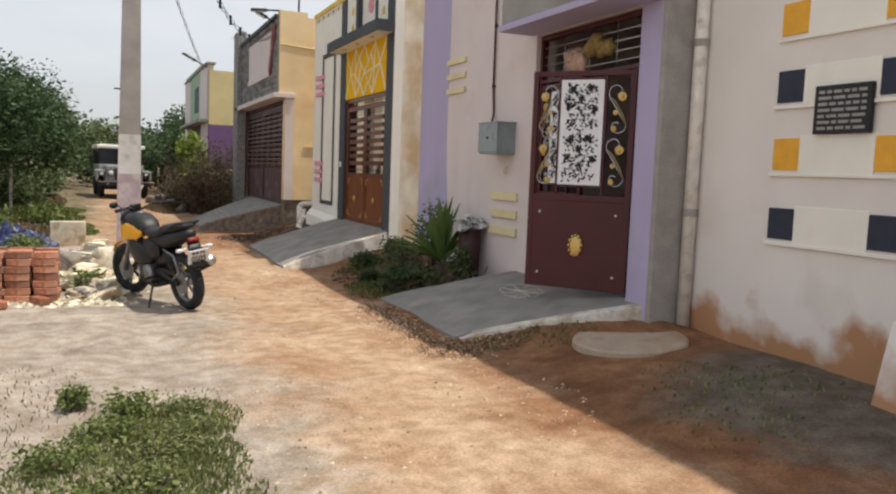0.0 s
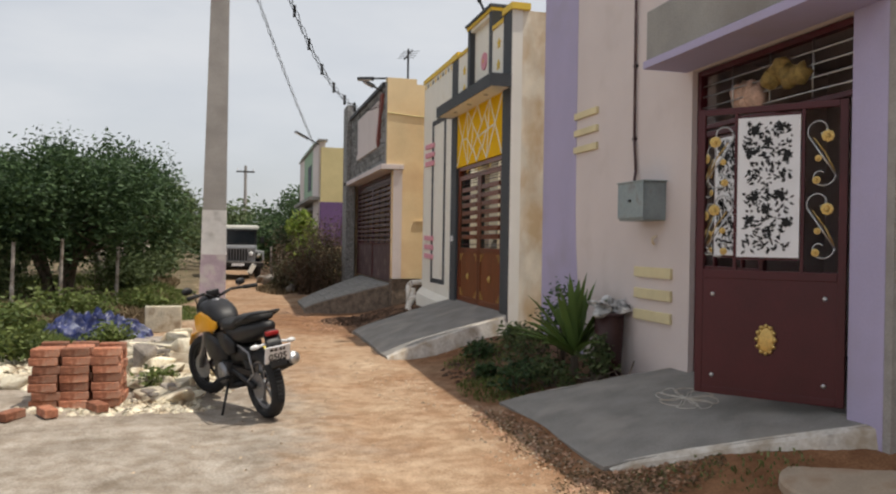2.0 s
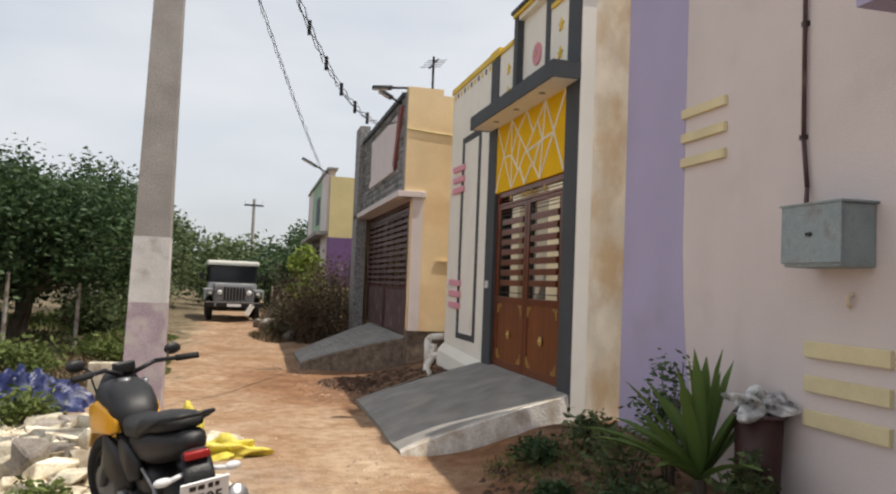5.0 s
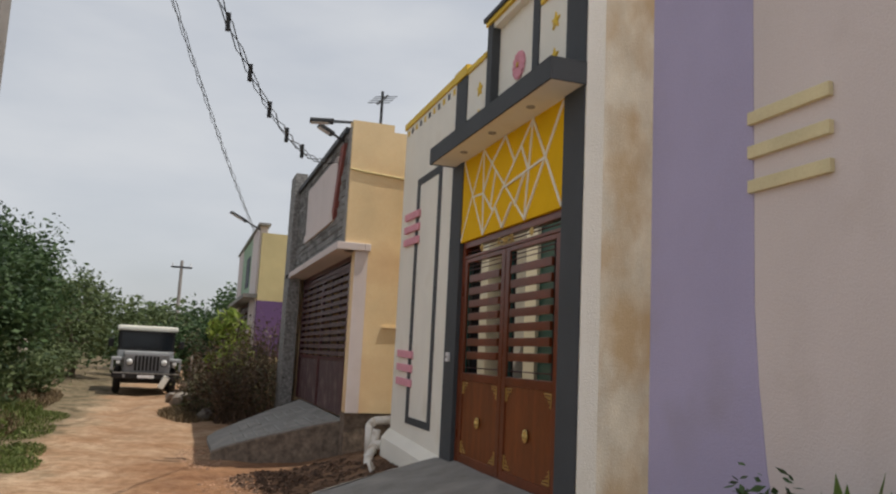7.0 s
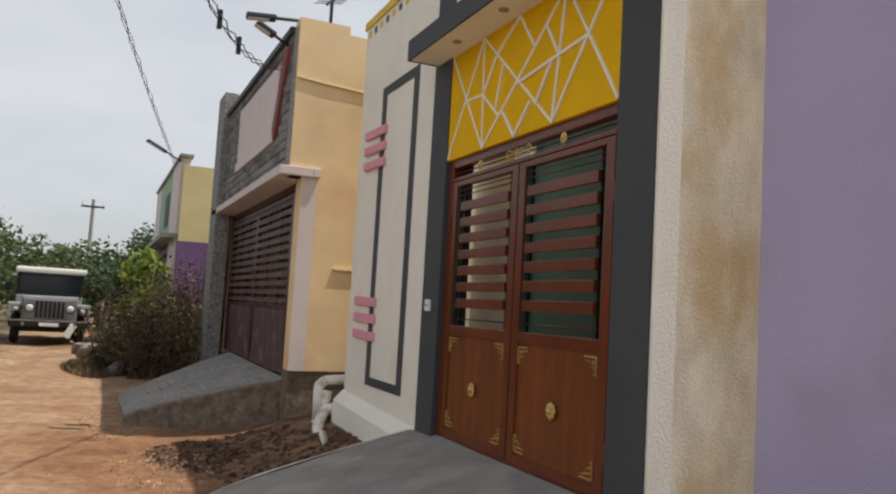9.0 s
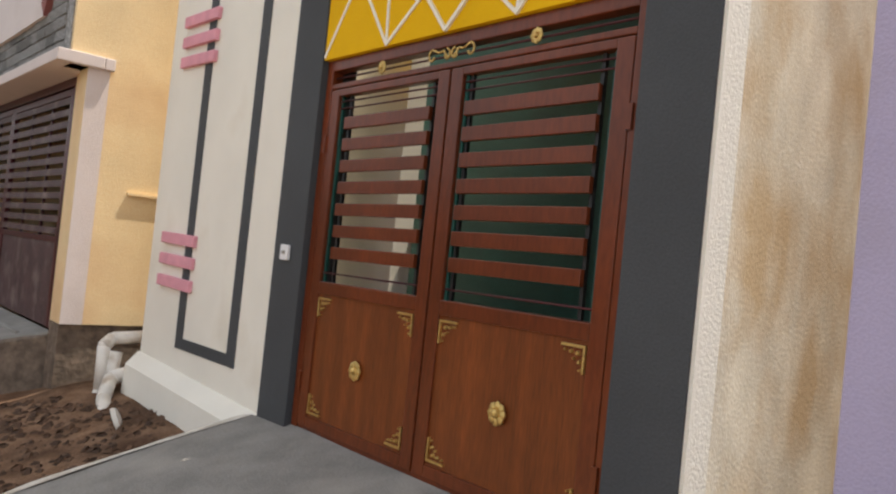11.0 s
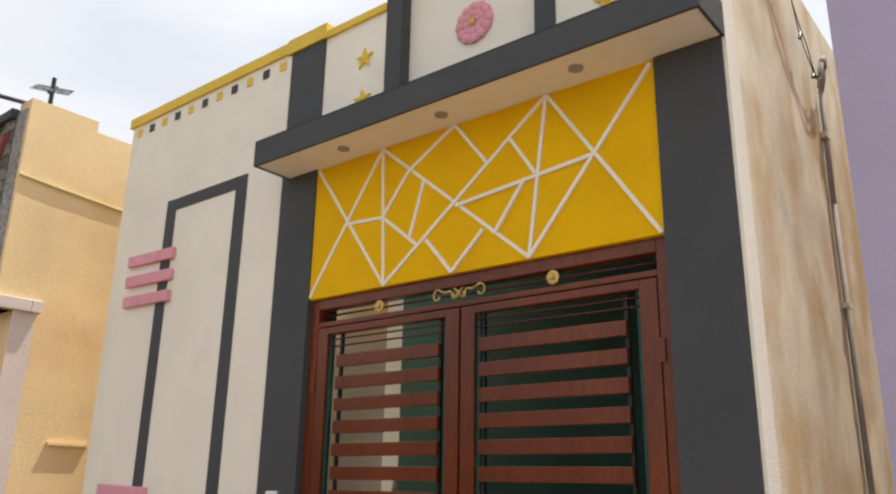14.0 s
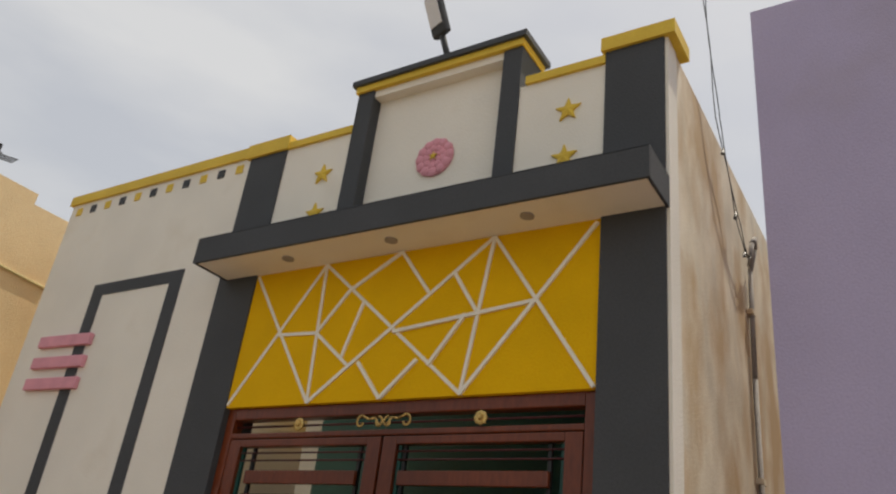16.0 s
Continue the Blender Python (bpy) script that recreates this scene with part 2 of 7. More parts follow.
    l.new(ramp(noise_at(7.0, 9, 21.0), 0.36, 0.64, (0.72, 0.66, 0.6), (1.12, 1.12, 1.12)), patch.inputs["B"])
    col = patch.outputs["Result"]
    speck = ramp(noise_at(60, 3, 1.0), 0.35, 0.65, (0.62, 0.6, 0.58), (1.0, 1.0, 1.0))
    mul = n.new("ShaderNodeMix")
    mul.data_type, mul.blend_type = "RGBA", "MULTIPLY"
    mul.inputs["Factor"].default_value = 0.75
    l.new(col, mul.inputs["A"])
    l.new(speck, mul.inputs["B"])
    l.new(mul.outputs["Result"], p.inputs["Base Color"])
    b = n.new("ShaderNodeBump")
    b.inputs["Strength"].default_value, b.inputs["Distance"].default_value = 0.6, 0.03
    l.new(math_node("ADD", noise_at(14, 8, 4.0), math_node("MULTIPLY", noise_at(70, 4, 6.0), 0.4)), b.inputs["Height"])
    l.new(b.outputs["Normal"], p.inputs["Normal"])
    return m


# ---- building helpers ----
def box(bm, x0, x1, y0, y1, z0, z1, m=None):
    """A box between two corners."""
    made = bmesh.ops.create_cube(bm, size=1.0)["verts"]
    t = Matrix.Translation(((x0 + x1) / 2, (y0 + y1) / 2, (z0 + z1) / 2)) @ Matrix.Diagonal((abs(x1 - x0), abs(y1 - y0), abs(z1 - z0), 1))
    bmesh.ops.transform(bm, matrix=m @ t if m else t, verts=made)
    return made


def rod(bm, a, b, r0, r1=None, seg=10):
    """A round bar from a to b, tapering from r0 to r1."""
    a, b = Vector(a), Vector(b)
    r1 = r0 if r1 is None else r1
    d = b - a
    m = Matrix.Translation((a + b) / 2) @ d.to_track_quat("Z", "Y").to_matrix().to_4x4()
    return bmesh.ops.create_cone(bm, cap_ends=True, segments=seg, radius1=r0, radius2=r1, depth=d.length, matrix=m)["verts"]


def tube(bm, points, r, seg=8):
    """A pipe through points."""
    for a, b in zip(points, points[1:]):
        rod(bm, a, b, r, seg=seg)
    for q in points[1:-1]:
        bmesh.ops.create_icosphere(bm, subdivisions=1, radius=r * 1.02, matrix=Matrix.Translation(q))


def blob(bm, centre, size, rough=0.15, sub=2, seed=0.0, turn=0.0):
    """A lumpy rounded body."""
    made = bmesh.ops.create_icosphere(bm, subdivisions=sub, radius=1.0)["verts"]
    for v in made:
        k = 1 + rough * 2 * noise.noise(v.co * 1.7 + Vector((seed, seed * 1.3, -seed)))
        v.co = Vector((v.co.x * size[0] * k, v.co.y * size[1] * k, v.co.z * size[2] * k))
        v.co.rotate(Euler((0, 0, turn)))
        v.co += Vector(centre)
    return made


def bevelled(bm, width=0.01, seg=2):
    bmesh.ops.bevel(bm, geom=[e for e in bm.edges if e.calc_face_angle(0) > 0.6], offset=width, segments=seg, profile=0.6, affect="EDGES", clamp_overlap=True)
    return bm


def thing(name, place=(0, 0, 0), label="", category="", group="", kind=""):
    ob = new(name)
    ob.location = place
    ob.empty_display_size = 0.1
    return tagged(ob, label, category, group, kind)


def part(name, bm, material, parent=None, label="", smooth=False):
    """Links a bmesh, given in world coordinates, as one mesh under its parent."""
    me = bpy.data.meshes.new(name)
    if parent:
        at = parent.matrix_basis.copy()
        q = parent.parent
        while q:
            at = q.matrix_basis @ at
            q = q.parent
        bmesh.ops.transform(bm, matrix=at.inverted(), verts=bm.verts)
    bmesh.ops.recalc_face_normals(bm, faces=bm.faces)
    if smooth:
        for f in bm.faces:
            f.smooth = True
    bm.to_mesh(me)
    bm.free()
    me.materials.append(material)
    ob = new(name, me)
    if parent:
        ob.parent = parent
    if label:
        tagged(ob, label)
    return ob


def boxes(name, parent, material, *specs, label="", bev=0.0):
    """One mesh of some boxes; walls, roofs and copings get one part for each piece."""
    if len(specs) > 1 and name in ("wall", "coping", "porch_wall", "side_wall", "back_wall", "roof"):
        for s in specs:
            boxes(name, parent, material, s, label=label, bev=bev)
        return None
    bm = bmesh.new()
    for s in specs:
        box(bm, *s)
    if bev:
        bevelled(bm, bev)
    return part(name, bm, material, parent, label)


def smooth01(v, a, b):
    t = max(0.0, min(1.0, (v - a) / (b - a)))
    return t * t * (3 - 2 * t)


def ground_z(x, y):
    """Height of the bare ground: the lane climbs gently to the north, and soil is banked up along the houses."""
    z = 0.2 * smooth01(y, 13, 29)
    bank = smooth01(x, 2.2, 4.2)
    z += bank * (0.22 - 0.06 * smooth01(y, 8, 11))
    z += 0.17 * smooth01(x, 2.5, 3.7) * smooth01(y, 8.6, 10.4) * (1 - smooth01(y, 16.6, 17.5)) * (1 - smooth01(x, 5, 7))
    z += 0.12 * smooth01(-x, 0.9, 3.5) * smooth01(y, 6, 10)
    z += 0.035 * noise.noise(Vector((x * 0.7, y * 0.7, 0.3))) + 0.014 * noise.noise(Vector((x * 3.1, y * 3.1, 1.7)))
    z += 0.08 * smooth01(x, 2.7, 3.4) * (1 - smooth01(x, 4.2, 4.6)) * math.exp(-((y - 6.2 + 0.536 * (x - 2.72)) / 0.24) ** 2)
    rut = math.exp(-((x - 1.55 + 0.15 * math.sin(y * 0.3)) / 0.22) ** 2) + math.exp(-((x - 0.35 + 0.15 * math.sin(y * 0.3)) / 0.22) ** 2)
    return z - 0.022 * rut


def spread(lo, hi, fine, reach):
    """Grid lines: even from lo to hi, then ever wider out to the horizon."""
    line = list(np.arange(lo, hi + 1e-6, fine))
    d = fine
    while line[-1] < reach:
        d *= 1.35
        line.append(line[-1] + d)
    d = fine
    while line[0] > -reach:
        d *= 1.35
        line.insert(0, line[0] - d)
    return line


def make_ground():
    xs, ys = spread(-5.0, 5.0, 0.11, 900), spread(-1.0, 24.0, 0.13, 900)
    verts = [(x, y, ground_z(x, y)) for y in ys for x in xs]
    w = len(xs)
    faces = [(j * w + i, j * w + i + 1, (j + 1) * w + i + 1, (j + 1) * w + i) for j in range(len(ys) - 1) for i in range(w - 1)]
    me = bpy.data.meshes.new("ground")
    me.from_pydata(verts, [], faces)
    me.polygons.foreach_set("use_smooth", [True] * len(faces))
    me.materials.append(ground_material())
    tagged(new("ground", me), "orange dirt lane with grey sand and dark soil banks", "ground", kind="structure")


make_ground()


# ---- ramps up to the gates ----
def ramp_slab(label, foot, top, x_top, z_top, flank_label, flank_mat):
    """A cement ramp from the lane (foot: x, y0, y1, z) to a gate sill (top: y0, y1)."""
    fx, fy0, fy1, fz = foot
    ty0, ty1 = top
    t = thing("entrance_ramp", (x_top, (ty0 + ty1) / 2, z_top), label, "ramp", "ramps to the gates")
    bm = bmesh.new()
    n = 12
    rows = []
    for i in range(n + 1):
        k = i / n
        x = fx + (x_top - fx) * k
        a, b = fy0 + (ty0 - fy0) * k, fy1 + (ty1 - fy1) * k
        z = fz + (z_top - fz) * (k ** 0.85)
        row = []
        for j in range(9):
            y = a + (b - a) * j / 8
            row.append(bm.verts.new((x + (0.05 * noise.noise(Vector((y, 3, x))) if i == 0 else 0), y, z + 0.012 * noise.noise(Vector((x * 2, y * 2, 5))))))
        rows.append(row)
    for i in range(n):
        for j in range(8):
            bm.faces.new((rows[i][j], rows[i + 1][j], rows[i + 1][j + 1], rows[i][j + 1]))
    edge = [e for e in bm.edges if e.is_boundary]
    down = bmesh.ops.extrude_edge_only(bm, edges=edge)["geom"]
    for v in down:
        if isinstance(v, bmesh.types.BMVert):
            v.co.z = min(v.co.z - 0.05, -0.05)
    part("slab", bm, M_RAMP, t)
    for name, ya, yb, s in (("near_flank", fy0, ty0, -1), ("far_flank", fy1, ty1, 1)):
        bm = bmesh.new()
        prev = None
        for i in range(n + 1):
            k = i / n
            x = fx + (x_top - fx) * k
            y = ya + (yb - ya) * k
            z = fz + (z_top - fz) * (k ** 0.85)
            wob = 0.03 * noise.noise(Vector((x * 4, y, s * 7)))
            ring = [bm.verts.new(c) for c in ((x, y - s * (0.03 + wob * 0.3), z + 0.004), (x, y + s * (0.05 + wob), z - 0.01), (x, y + s * (0.14 + wob), -0.08))]
            if prev:
                for a in range(2):
                    bm.faces.new((prev[a], ring[a], ring[a + 1], prev[a + 1]))
            prev = ring
        part("flank", bm, flank_mat, t, flank_label)
    return t


ramp_slab("grey cement ramp with a chalk drawing before the maroon gate", (2.72, 6.25, 8.35, 0.05), (5.5, 7.75), 4.12, 0.43, "pale lime-washed edge", M_LIME)
ramp_slab("grey cement ramp before the brown double gate", (2.22, 11.35, 14.35, 0.04), (11.25, 14.1), 3.8, 0.58, "pale lime-washed edge", M_LIME)
# far ramp's flanks take the dark plinth colour to paint in their shade
ramp_slab("grey ribbed cement ramp before the maroon slatted gate", (1.74, 18.05, 19.95, 0.1), (17.05, 21.3), 3.38, 0.66, "earthy cement edge darkened with painted shade", M_RUBBLEWALL)


def ramp_ribs():
    t = thing("grip_ribs", (2.6, 19.2, 0.4), "thin raised cement grip ribs across the far ramp", "ribs")
    for k in range(9):
        f = 0.2 + k * 0.085
        x = 1.74 + 1.64 * f
        z = 0.1 + 0.56 * f ** 0.85
        y0, y1 = 18.05 - 1.0 * f, 19.95 + 1.35 * f
        for a, b in ((0.07, 0.3), (0.5, 0.75)):
            bm = bmesh.new()
            box(bm, x - 0.02, x + 0.02, y0 + (y1 - y0) * a, y0 + (y1 - y0) * b, z - 0.02, z + 0.014)
            bevelled(bm, 0.008, 1)
            part("rib", bm, M_CEMENT, t)


ramp_ribs()


# ---- the house with coloured squares, and its plaque ----
def house_squares():
    h = thing("house", (4.45, 3.0, 0.2), "off-white plastered house with orange and navy wall squares", "house")
    boxes("wall", h, M_OFFWHITE, (4.45, 4.65, -4.0, 5.42, -0.3, 5.3), (4.65, 10.0, -4.0, -3.8, -0.3, 5.3), (9.8, 10.0, -3.8, 5.42, -0.3, 5.3))
    boxes("roof", h, M_CEMENT, (4.45, 10.0, -4.0, 5.42, 5.3, 5.42))
    for z, alt in ((2.69, M_ORANGE), (2.205, M_NAVY), (1.715, M_ORANGE), (1.205, M_NAVY)):
        for y in (4.38, 3.53, 2.68):
            boxes("inset_square", h, alt, (4.438, 4.452, y - 0.12, y + 0.12, z - 0.115, z + 0.115), bev=0.003)
        boxes("raised_band", h, M_WHITE, (4.425, 4.453, 2.3, 4.52, z - 0.16, z - 0.135), (4.437, 4.453, 3.65, 4.26, z - 0.135, z + 0.135), (4.437, 4.453, 2.8, 3.41, z - 0.135, z + 0.135), bev=0.003)
    p = thing("wall_plaque", (4.43, 3.9, 2.0), "black granite name plaque with illegible pale lettering", "plaque")
    boxes("plaque_slab", p, M_BLACK, (4.40, 4.437, 3.675, 4.125, 1.85, 2.18), bev=0.006)
    random.seed(4)
    bm = bmesh.new()
    for k in range(7):
        z = 2.135 - k * 0.041
        y = 4.09
        while y > 3.72:
            w = random.uniform(0.03, 0.11)
            box(bm, 4.397, 4.401, max(3.71, y - w), y, z - 0.011, z + 0.009)
            y -= w + 0.018
    part("lettering", bm, M_CONC, p, "bars of pale lettering")


house_squares()


# ---- the lavender and pinkish house ----
def house_lavender():
    h = thing("house", (4.1, 8.0, 0.4), "pinkish plastered house with lavender bands and yellow bars", "house")
    X = 4.08
    boxes("wall", h, M_PINKISH, (X, X + 0.23, 7.51, 9.85, -0.2, 4.8), (X, X + 0.23, 5.71, 7.51, 2.97, 4.8),
          (X + 0.23, 10.0, 10.1, 10.3, -0.2, 4.8), (9.8, 10.0, 5.6, 10.1, -0.2, 4.8))
    boxes("side_wall", h, M_CONC, (X + 0.003, 10.0, 5.37, 5.43, -0.2, 4.8), label="grey unpainted cement side")
    # lavender bands
    bm = bmesh.new()
    outline = [(10.83, -0.2), (10.83, 4.8), (9.85, 4.8), (9.85, 1.9), (9.82, 1.5), (9.76, 1.05), (9.66, 0.7), (9.58, 0.45), (9.52, -0.2)]
    fr = [bm.verts.new((X - 0.004, y, z)) for y, z in outline]
    bk = [bm.verts.new((X + 0.225, y, z)) for y, z in outline]
    bm.faces.new(fr)
    bm.faces.new(bk[::-1])
    for i in range(len(fr)):
        j = (i + 1) % len(fr)
        bm.faces.new((fr[i], bk[i], bk[j], fr[j]))
    part("corner_band", bm, M_LAVENDER, h, "lavender painted corner band")
    boxes("gate_pier", h, M_LAVENDER, (X, X + 0.23, 5.43, 5.71, -0.2, 4.8), label="lavender painted pier")
    boxes("roof", h, M_CEMENT, (X + 0.23, 10.0, 5.43, 10.3, 4.8, 4.9))
    boxes("canopy", h, M_LAVENDER, (3.66, X, 5.43, 7.6, 2.97, 3.035), bev=0.008, label="lavender concrete canopy")
    boxes("canopy_upstand", h, M_CEMENT, (3.68, X, 5.43, 7.58, 3.035, 3.45), bev=0.01)
    for z in (2.965, 2.775, 2.585):
        boxes("relief_ledge", h, M_RELIEF, (X - 0.03, X, 9.29, 9.87, z - 0.07, z), bev=0.004)
    for z in (1.29, 1.09, 0.89):
        boxes("relief_bar", h, M_RELIEF, (X - 0.03, X, 7.77, 8.42, z - 0.095, z), bev=0.006, label="raised pale yellow bar")
    # porch behind the gate
    boxes("porch_wall", h, M_PINKISH, (6.2, 6.35, 5.43, 8.6, -0.1, 4.7), (4.31, 6.2, 8.4, 8.6, -0.1, 4.7), (4.31, 6.2, 5.43, 8.4, 3.3, 3.4))
    boxes("porch_floor", h, M_RAMP, (4.12, 6.2, 5.43, 8.4, 0.2, 0.43))


house_lavender()


# ---- the white house with the yellow panel ----
def star(bm, x, y, z, r, d):
    pts = [(math.sin(math.pi * k / 5) * (r if k % 2 == 0 else r * 0.42), math.cos(math.pi * k / 5) * (r if k % 2 == 0 else r * 0.42)) for k in range(10)]
    f = [bm.verts.new((x - d, y + a, z + b)) for a, b in pts]
    g = [bm.verts.new((x, y + a, z + b)) for a, b in pts]
    tip = bm.verts.new((x - d * 1.8, y, z))
    for i in range(10):
        j = (i + 1) % 10
        bm.faces.new((f[i], f[j], tip))
        bm.faces.new((f[i], g[i], g[j], f[j]))


def house_white():
    X, D = 3.76, 0.23
    h = thing("house", (X, 13.6, 0.5), "white plastered house with charcoal pillars and a yellow panel", "house")
    boxes("wall", h, M_WHITE, (X, X + D, 14.05, 16.06, -0.1, 4.45), (X + D, 10.0, 15.86, 16.06, -0.1, 4.45), (9.8, 10.0, 11.4, 15.9, -0.1, 4.43))
    bm = bmesh.new()
    for a, b in ((14.05, 16.08),):
        v = [bm.verts.new(c) for c in ((X - 0.13, a, -0.05), (X - 0.10, a, 0.47), (X - 0.01, a, 0.57), (X, a, 0.57), (X, a, -0.05), (X - 0.13, b, -0.05), (X - 0.10, b, 0.55), (X - 0.01, b, 0.65), (X, b, 0.65), (X, b, -0.05))]
        for i in range(5):
            j = (i + 1) % 5
            bm.faces.new((v[i], v[j], v[j + 5], v[i + 5]))
        bm.faces.new(v[:5])
        bm.faces.new(v[5:])
    part("plinth", bm, M_WHITE, h)
    boxes("side_wall", h, M_WEATHERED, (X + 0.004, 10.0, 11.18, 11.4, -0.1, 4.5), label="weathered unpainted side wall")
    boxes("corner_edge", h, M_WHITE, (X + 0.0, X + 0.14, 11.174, 11.19, -0.1, 4.5), label="white painted strip at the corner")
    for y0, y1, top in ((11.19, 11.5, 4.5), (13.72, 14.05, 4.43)):
        boxes("pillar", h, M_DARK, (X - 0.012, X + D, y0, y1, 0.3, top), bev=0.004, label="charcoal painted pillar")
    boxes("panel_wall", h, M_YELLOW, (X, X + D, 11.5, 13.72, 2.685, 3.51), label="yellow painted panel over the gate")
    # raised white lines across the yellow panel
    V = {1: (13.43, 3.098), 2: (13.145, 3.084), 3: (13.165, 3.505), 4: (13.12, 2.69), 5: (13.705, 3.5), 6: (12.875, 2.87), 7: (12.619, 3.042), 8: (12.844, 3.236),
         9: (12.937, 2.929), 10: (12.634, 3.505), 11: (12.418, 3.231), 12: (12.064, 3.505), 13: (12.277, 3.326), 14: (12.131, 3.107), 15: (11.813, 3.125),
         16: (12.174, 2.69), 17: (11.515, 3.49), 18: (11.51, 2.69), 19: (12.642, 2.69), 20: (12.816, 2.892), 21: (12.376, 2.843), 22: (12.445, 2.879),
         23: (12.19, 3.094), 24: (12.961, 3.314), 25: (13.715, 2.7)}
    for n_line, (a, b) in enumerate(((5, 4), (3, 25), (3, 16), (3, 4), (1, 2), (2, 6), (4, 12), (24, 2), (8, 9), (10, 24), (10, 11), (12, 16), (12, 18), (13, 14), (17, 16), (7, 15), (19, 20), (19, 22), (23, 21))):
        p, q = Vector((0, *V[a])), Vector((0, *V[b]))
        d = (q - p).normalized() * 0.5
        w = Vector((0, -d.z, d.y)).normalized() * 0.0088
        bm = bmesh.new()
        quad = [p + w, q + w, q - w, p - w]
        fr = [bm.verts.new((X - 0.005 - 0.0006 * n_line, c.y, c.z)) for c in quad]
        bk = [bm.verts.new((X + 0.002, c.y, c.z)) for c in quad]
        bm.faces.new(fr)
        for i in range(4):
            j = (i + 1) % 4
            bm.faces.new((fr[i], fr[j], bk[j], bk[i]))
        part("panel_line", bm, M_WHITE, h)
    # canopy with small round lamps, and the parapet above
    boxes("canopy", h, M_WHITE, (3.49, X, 11.19, 13.975, 3.512, 3.53), (3.5, X, 11.2, 13.97, 3.53, 3.66), label="white canopy soffit")
    boxes("canopy_edge", h, M_DARK, (3.472, 3.49, 11.175, 13.99, 3.505, 3.67), (3.49, X, 11.175, 11.19, 3.505, 3.67), (3.49, X, 13.975, 13.99, 3.505, 3.67), (3.472, X, 11.175, 13.99, 3.66, 3.672), bev=0.003, label="charcoal canopy edge")
    for y in (13.35, 12.62, 11.82):
        bm = bmesh.new()
        rod(bm, (3.62, y, 3.513), (3.62, y, 3.503), 0.035, seg=16)
        part("downlight", bm, M_CONC, h)
    for y0, y1, x0, top in ((11.5, 12.0, X, 4.43), (13.175, 13.72, X, 4.43), (12.12, 13.05, X + 0.07, 4.67)):
        boxes("parapet", h, M_WHITE, (x0, X + D, y0, y1, 3.51, top), label="white parapet wall")
    boxes("parapet_post", h, M_DARK, (X - 0.012, X + D, 12.0, 12.12, 3.66, 4.72), label="charcoal parapet post")
    boxes("parapet_post", h, M_DARK, (X - 0.012, X + D, 13.05, 13.175, 3.66, 4.72), label="charcoal parapet post")
    boxes("parapet_head", h, M_WHITE, (X, X + D, 12.12, 13.05, 4.67, 4.72))
    boxes("crown_trim", h, M_CAP, (X - 0.03, X + D + 0.03, 11.99, 13.19, 4.72, 4.765), label="yellow trim")
    boxes("crown_cap", h, M_DARK, (X - 0.05, X + D + 0.05, 11.965, 13.212, 4.765, 4.805), label="charcoal cap")
    boxes("coping", h, M_CAP, (X - 0.02, X + D, 14.05, 16.09, 4.45, 4.53), (X - 0.03, X + D, 13.70, 14.08, 4.43, 4.535), (X - 0.02, X + D, 13.175, 13.70, 4.43, 4.48), (X - 0.02, X + D, 11.5, 11.96, 4.43, 4.48), label="yellow coping")
    boxes("coping", h, M_CAP, (X - 0.03, X + D, 11.13, 11.52, 4.5, 4.585), label="yellow coping")
    # unseen roof: front strip stops sun through the slats, the gap lets light in
    boxes("roof", h, M_CEMENT, (5.1, 10.0, 11.4, 15.9, 3.55, 3.7), (X + D, 4.68, 11.4, 13.3, 3.55, 3.7))
    for y, z in ((11.70, 4.19), (11.71, 3.90), (13.355, 4.16), (13.36, 3.88)):
        bm = bmesh.new()
        star(bm, X, y, z, 0.075, 0.012)
        part("star", bm, M_CAP, h, "raised yellow star")
    bm = bmesh.new()
    rod(bm, (X + 0.07, 12.562, 4.14), (X + 0.056, 12.562, 4.14), 0.125, seg=28)
    ros = part("rosette", bm, M_PINK, h, "pink plaster flower rosette")
    for ring, n, r in ((0.1, 12, 0.032), (0.06, 9, 0.027), (0.028, 5, 0.02)):
        for k in range(n):
            a = 2 * math.pi * k / n
            bm = bmesh.new()
            bmesh.ops.create_uvsphere(bm, u_segments=8, v_segments=5, radius=r, matrix=Matrix.Translation((X + 0.058, 12.562 + ring * math.cos(a), 4.14 + ring * math.sin(a))) @ Matrix.Diagonal((0.45, 1, 1, 1)))
            part("petal", bm, M_PINK, ros)
    bm = bmesh.new()
    star(bm, X + 0.046, 12.562, 4.14, 0.03, 0.006)
    part("rosette_heart", bm, M_CAP, ros, "small yellow star")
    for k in range(11):
        y = 15.95 - k * 0.18
        boxes("square_stud", h, M_CAP if k % 2 == 0 else M_BLACK, (X - 0.006, X + 0.01, y - 0.033, y + 0.033, 4.345, 4.41))
    # painted frame with pink bars
    boxes("painted_frame", h, M_DARK, (X - 0.006, X + 0.003, 14.43, 14.55, 0.78, 3.66), (X - 0.006, X + 0.003, 15.27, 15.39, 0.78, 3.66), (X - 0.006, X + 0.003, 14.55, 15.27, 3.57, 3.66), (X - 0.006, X + 0.003, 14.55, 15.27, 0.78, 0.86), label="charcoal painted rectangle")
    for z in (3.225, 3.065, 2.91, 1.56, 1.40, 1.235):
        bm = bmesh.new()
        box(bm, X - 0.035, X, 15.2, 15.8, z - 0.042, z + 0.042, Matrix.Translation((0, 0, z + 0.01)) @ Matrix.Translation((0, 15.5, 0)) @ Matrix.Rotation(radians(1.5), 4, "X") @ Matrix.Translation((0, -15.5, -z)))
        bevelled(bm, 0.008)
        part("relief_bar", bm, M_PINK, h, "raised pink bar")
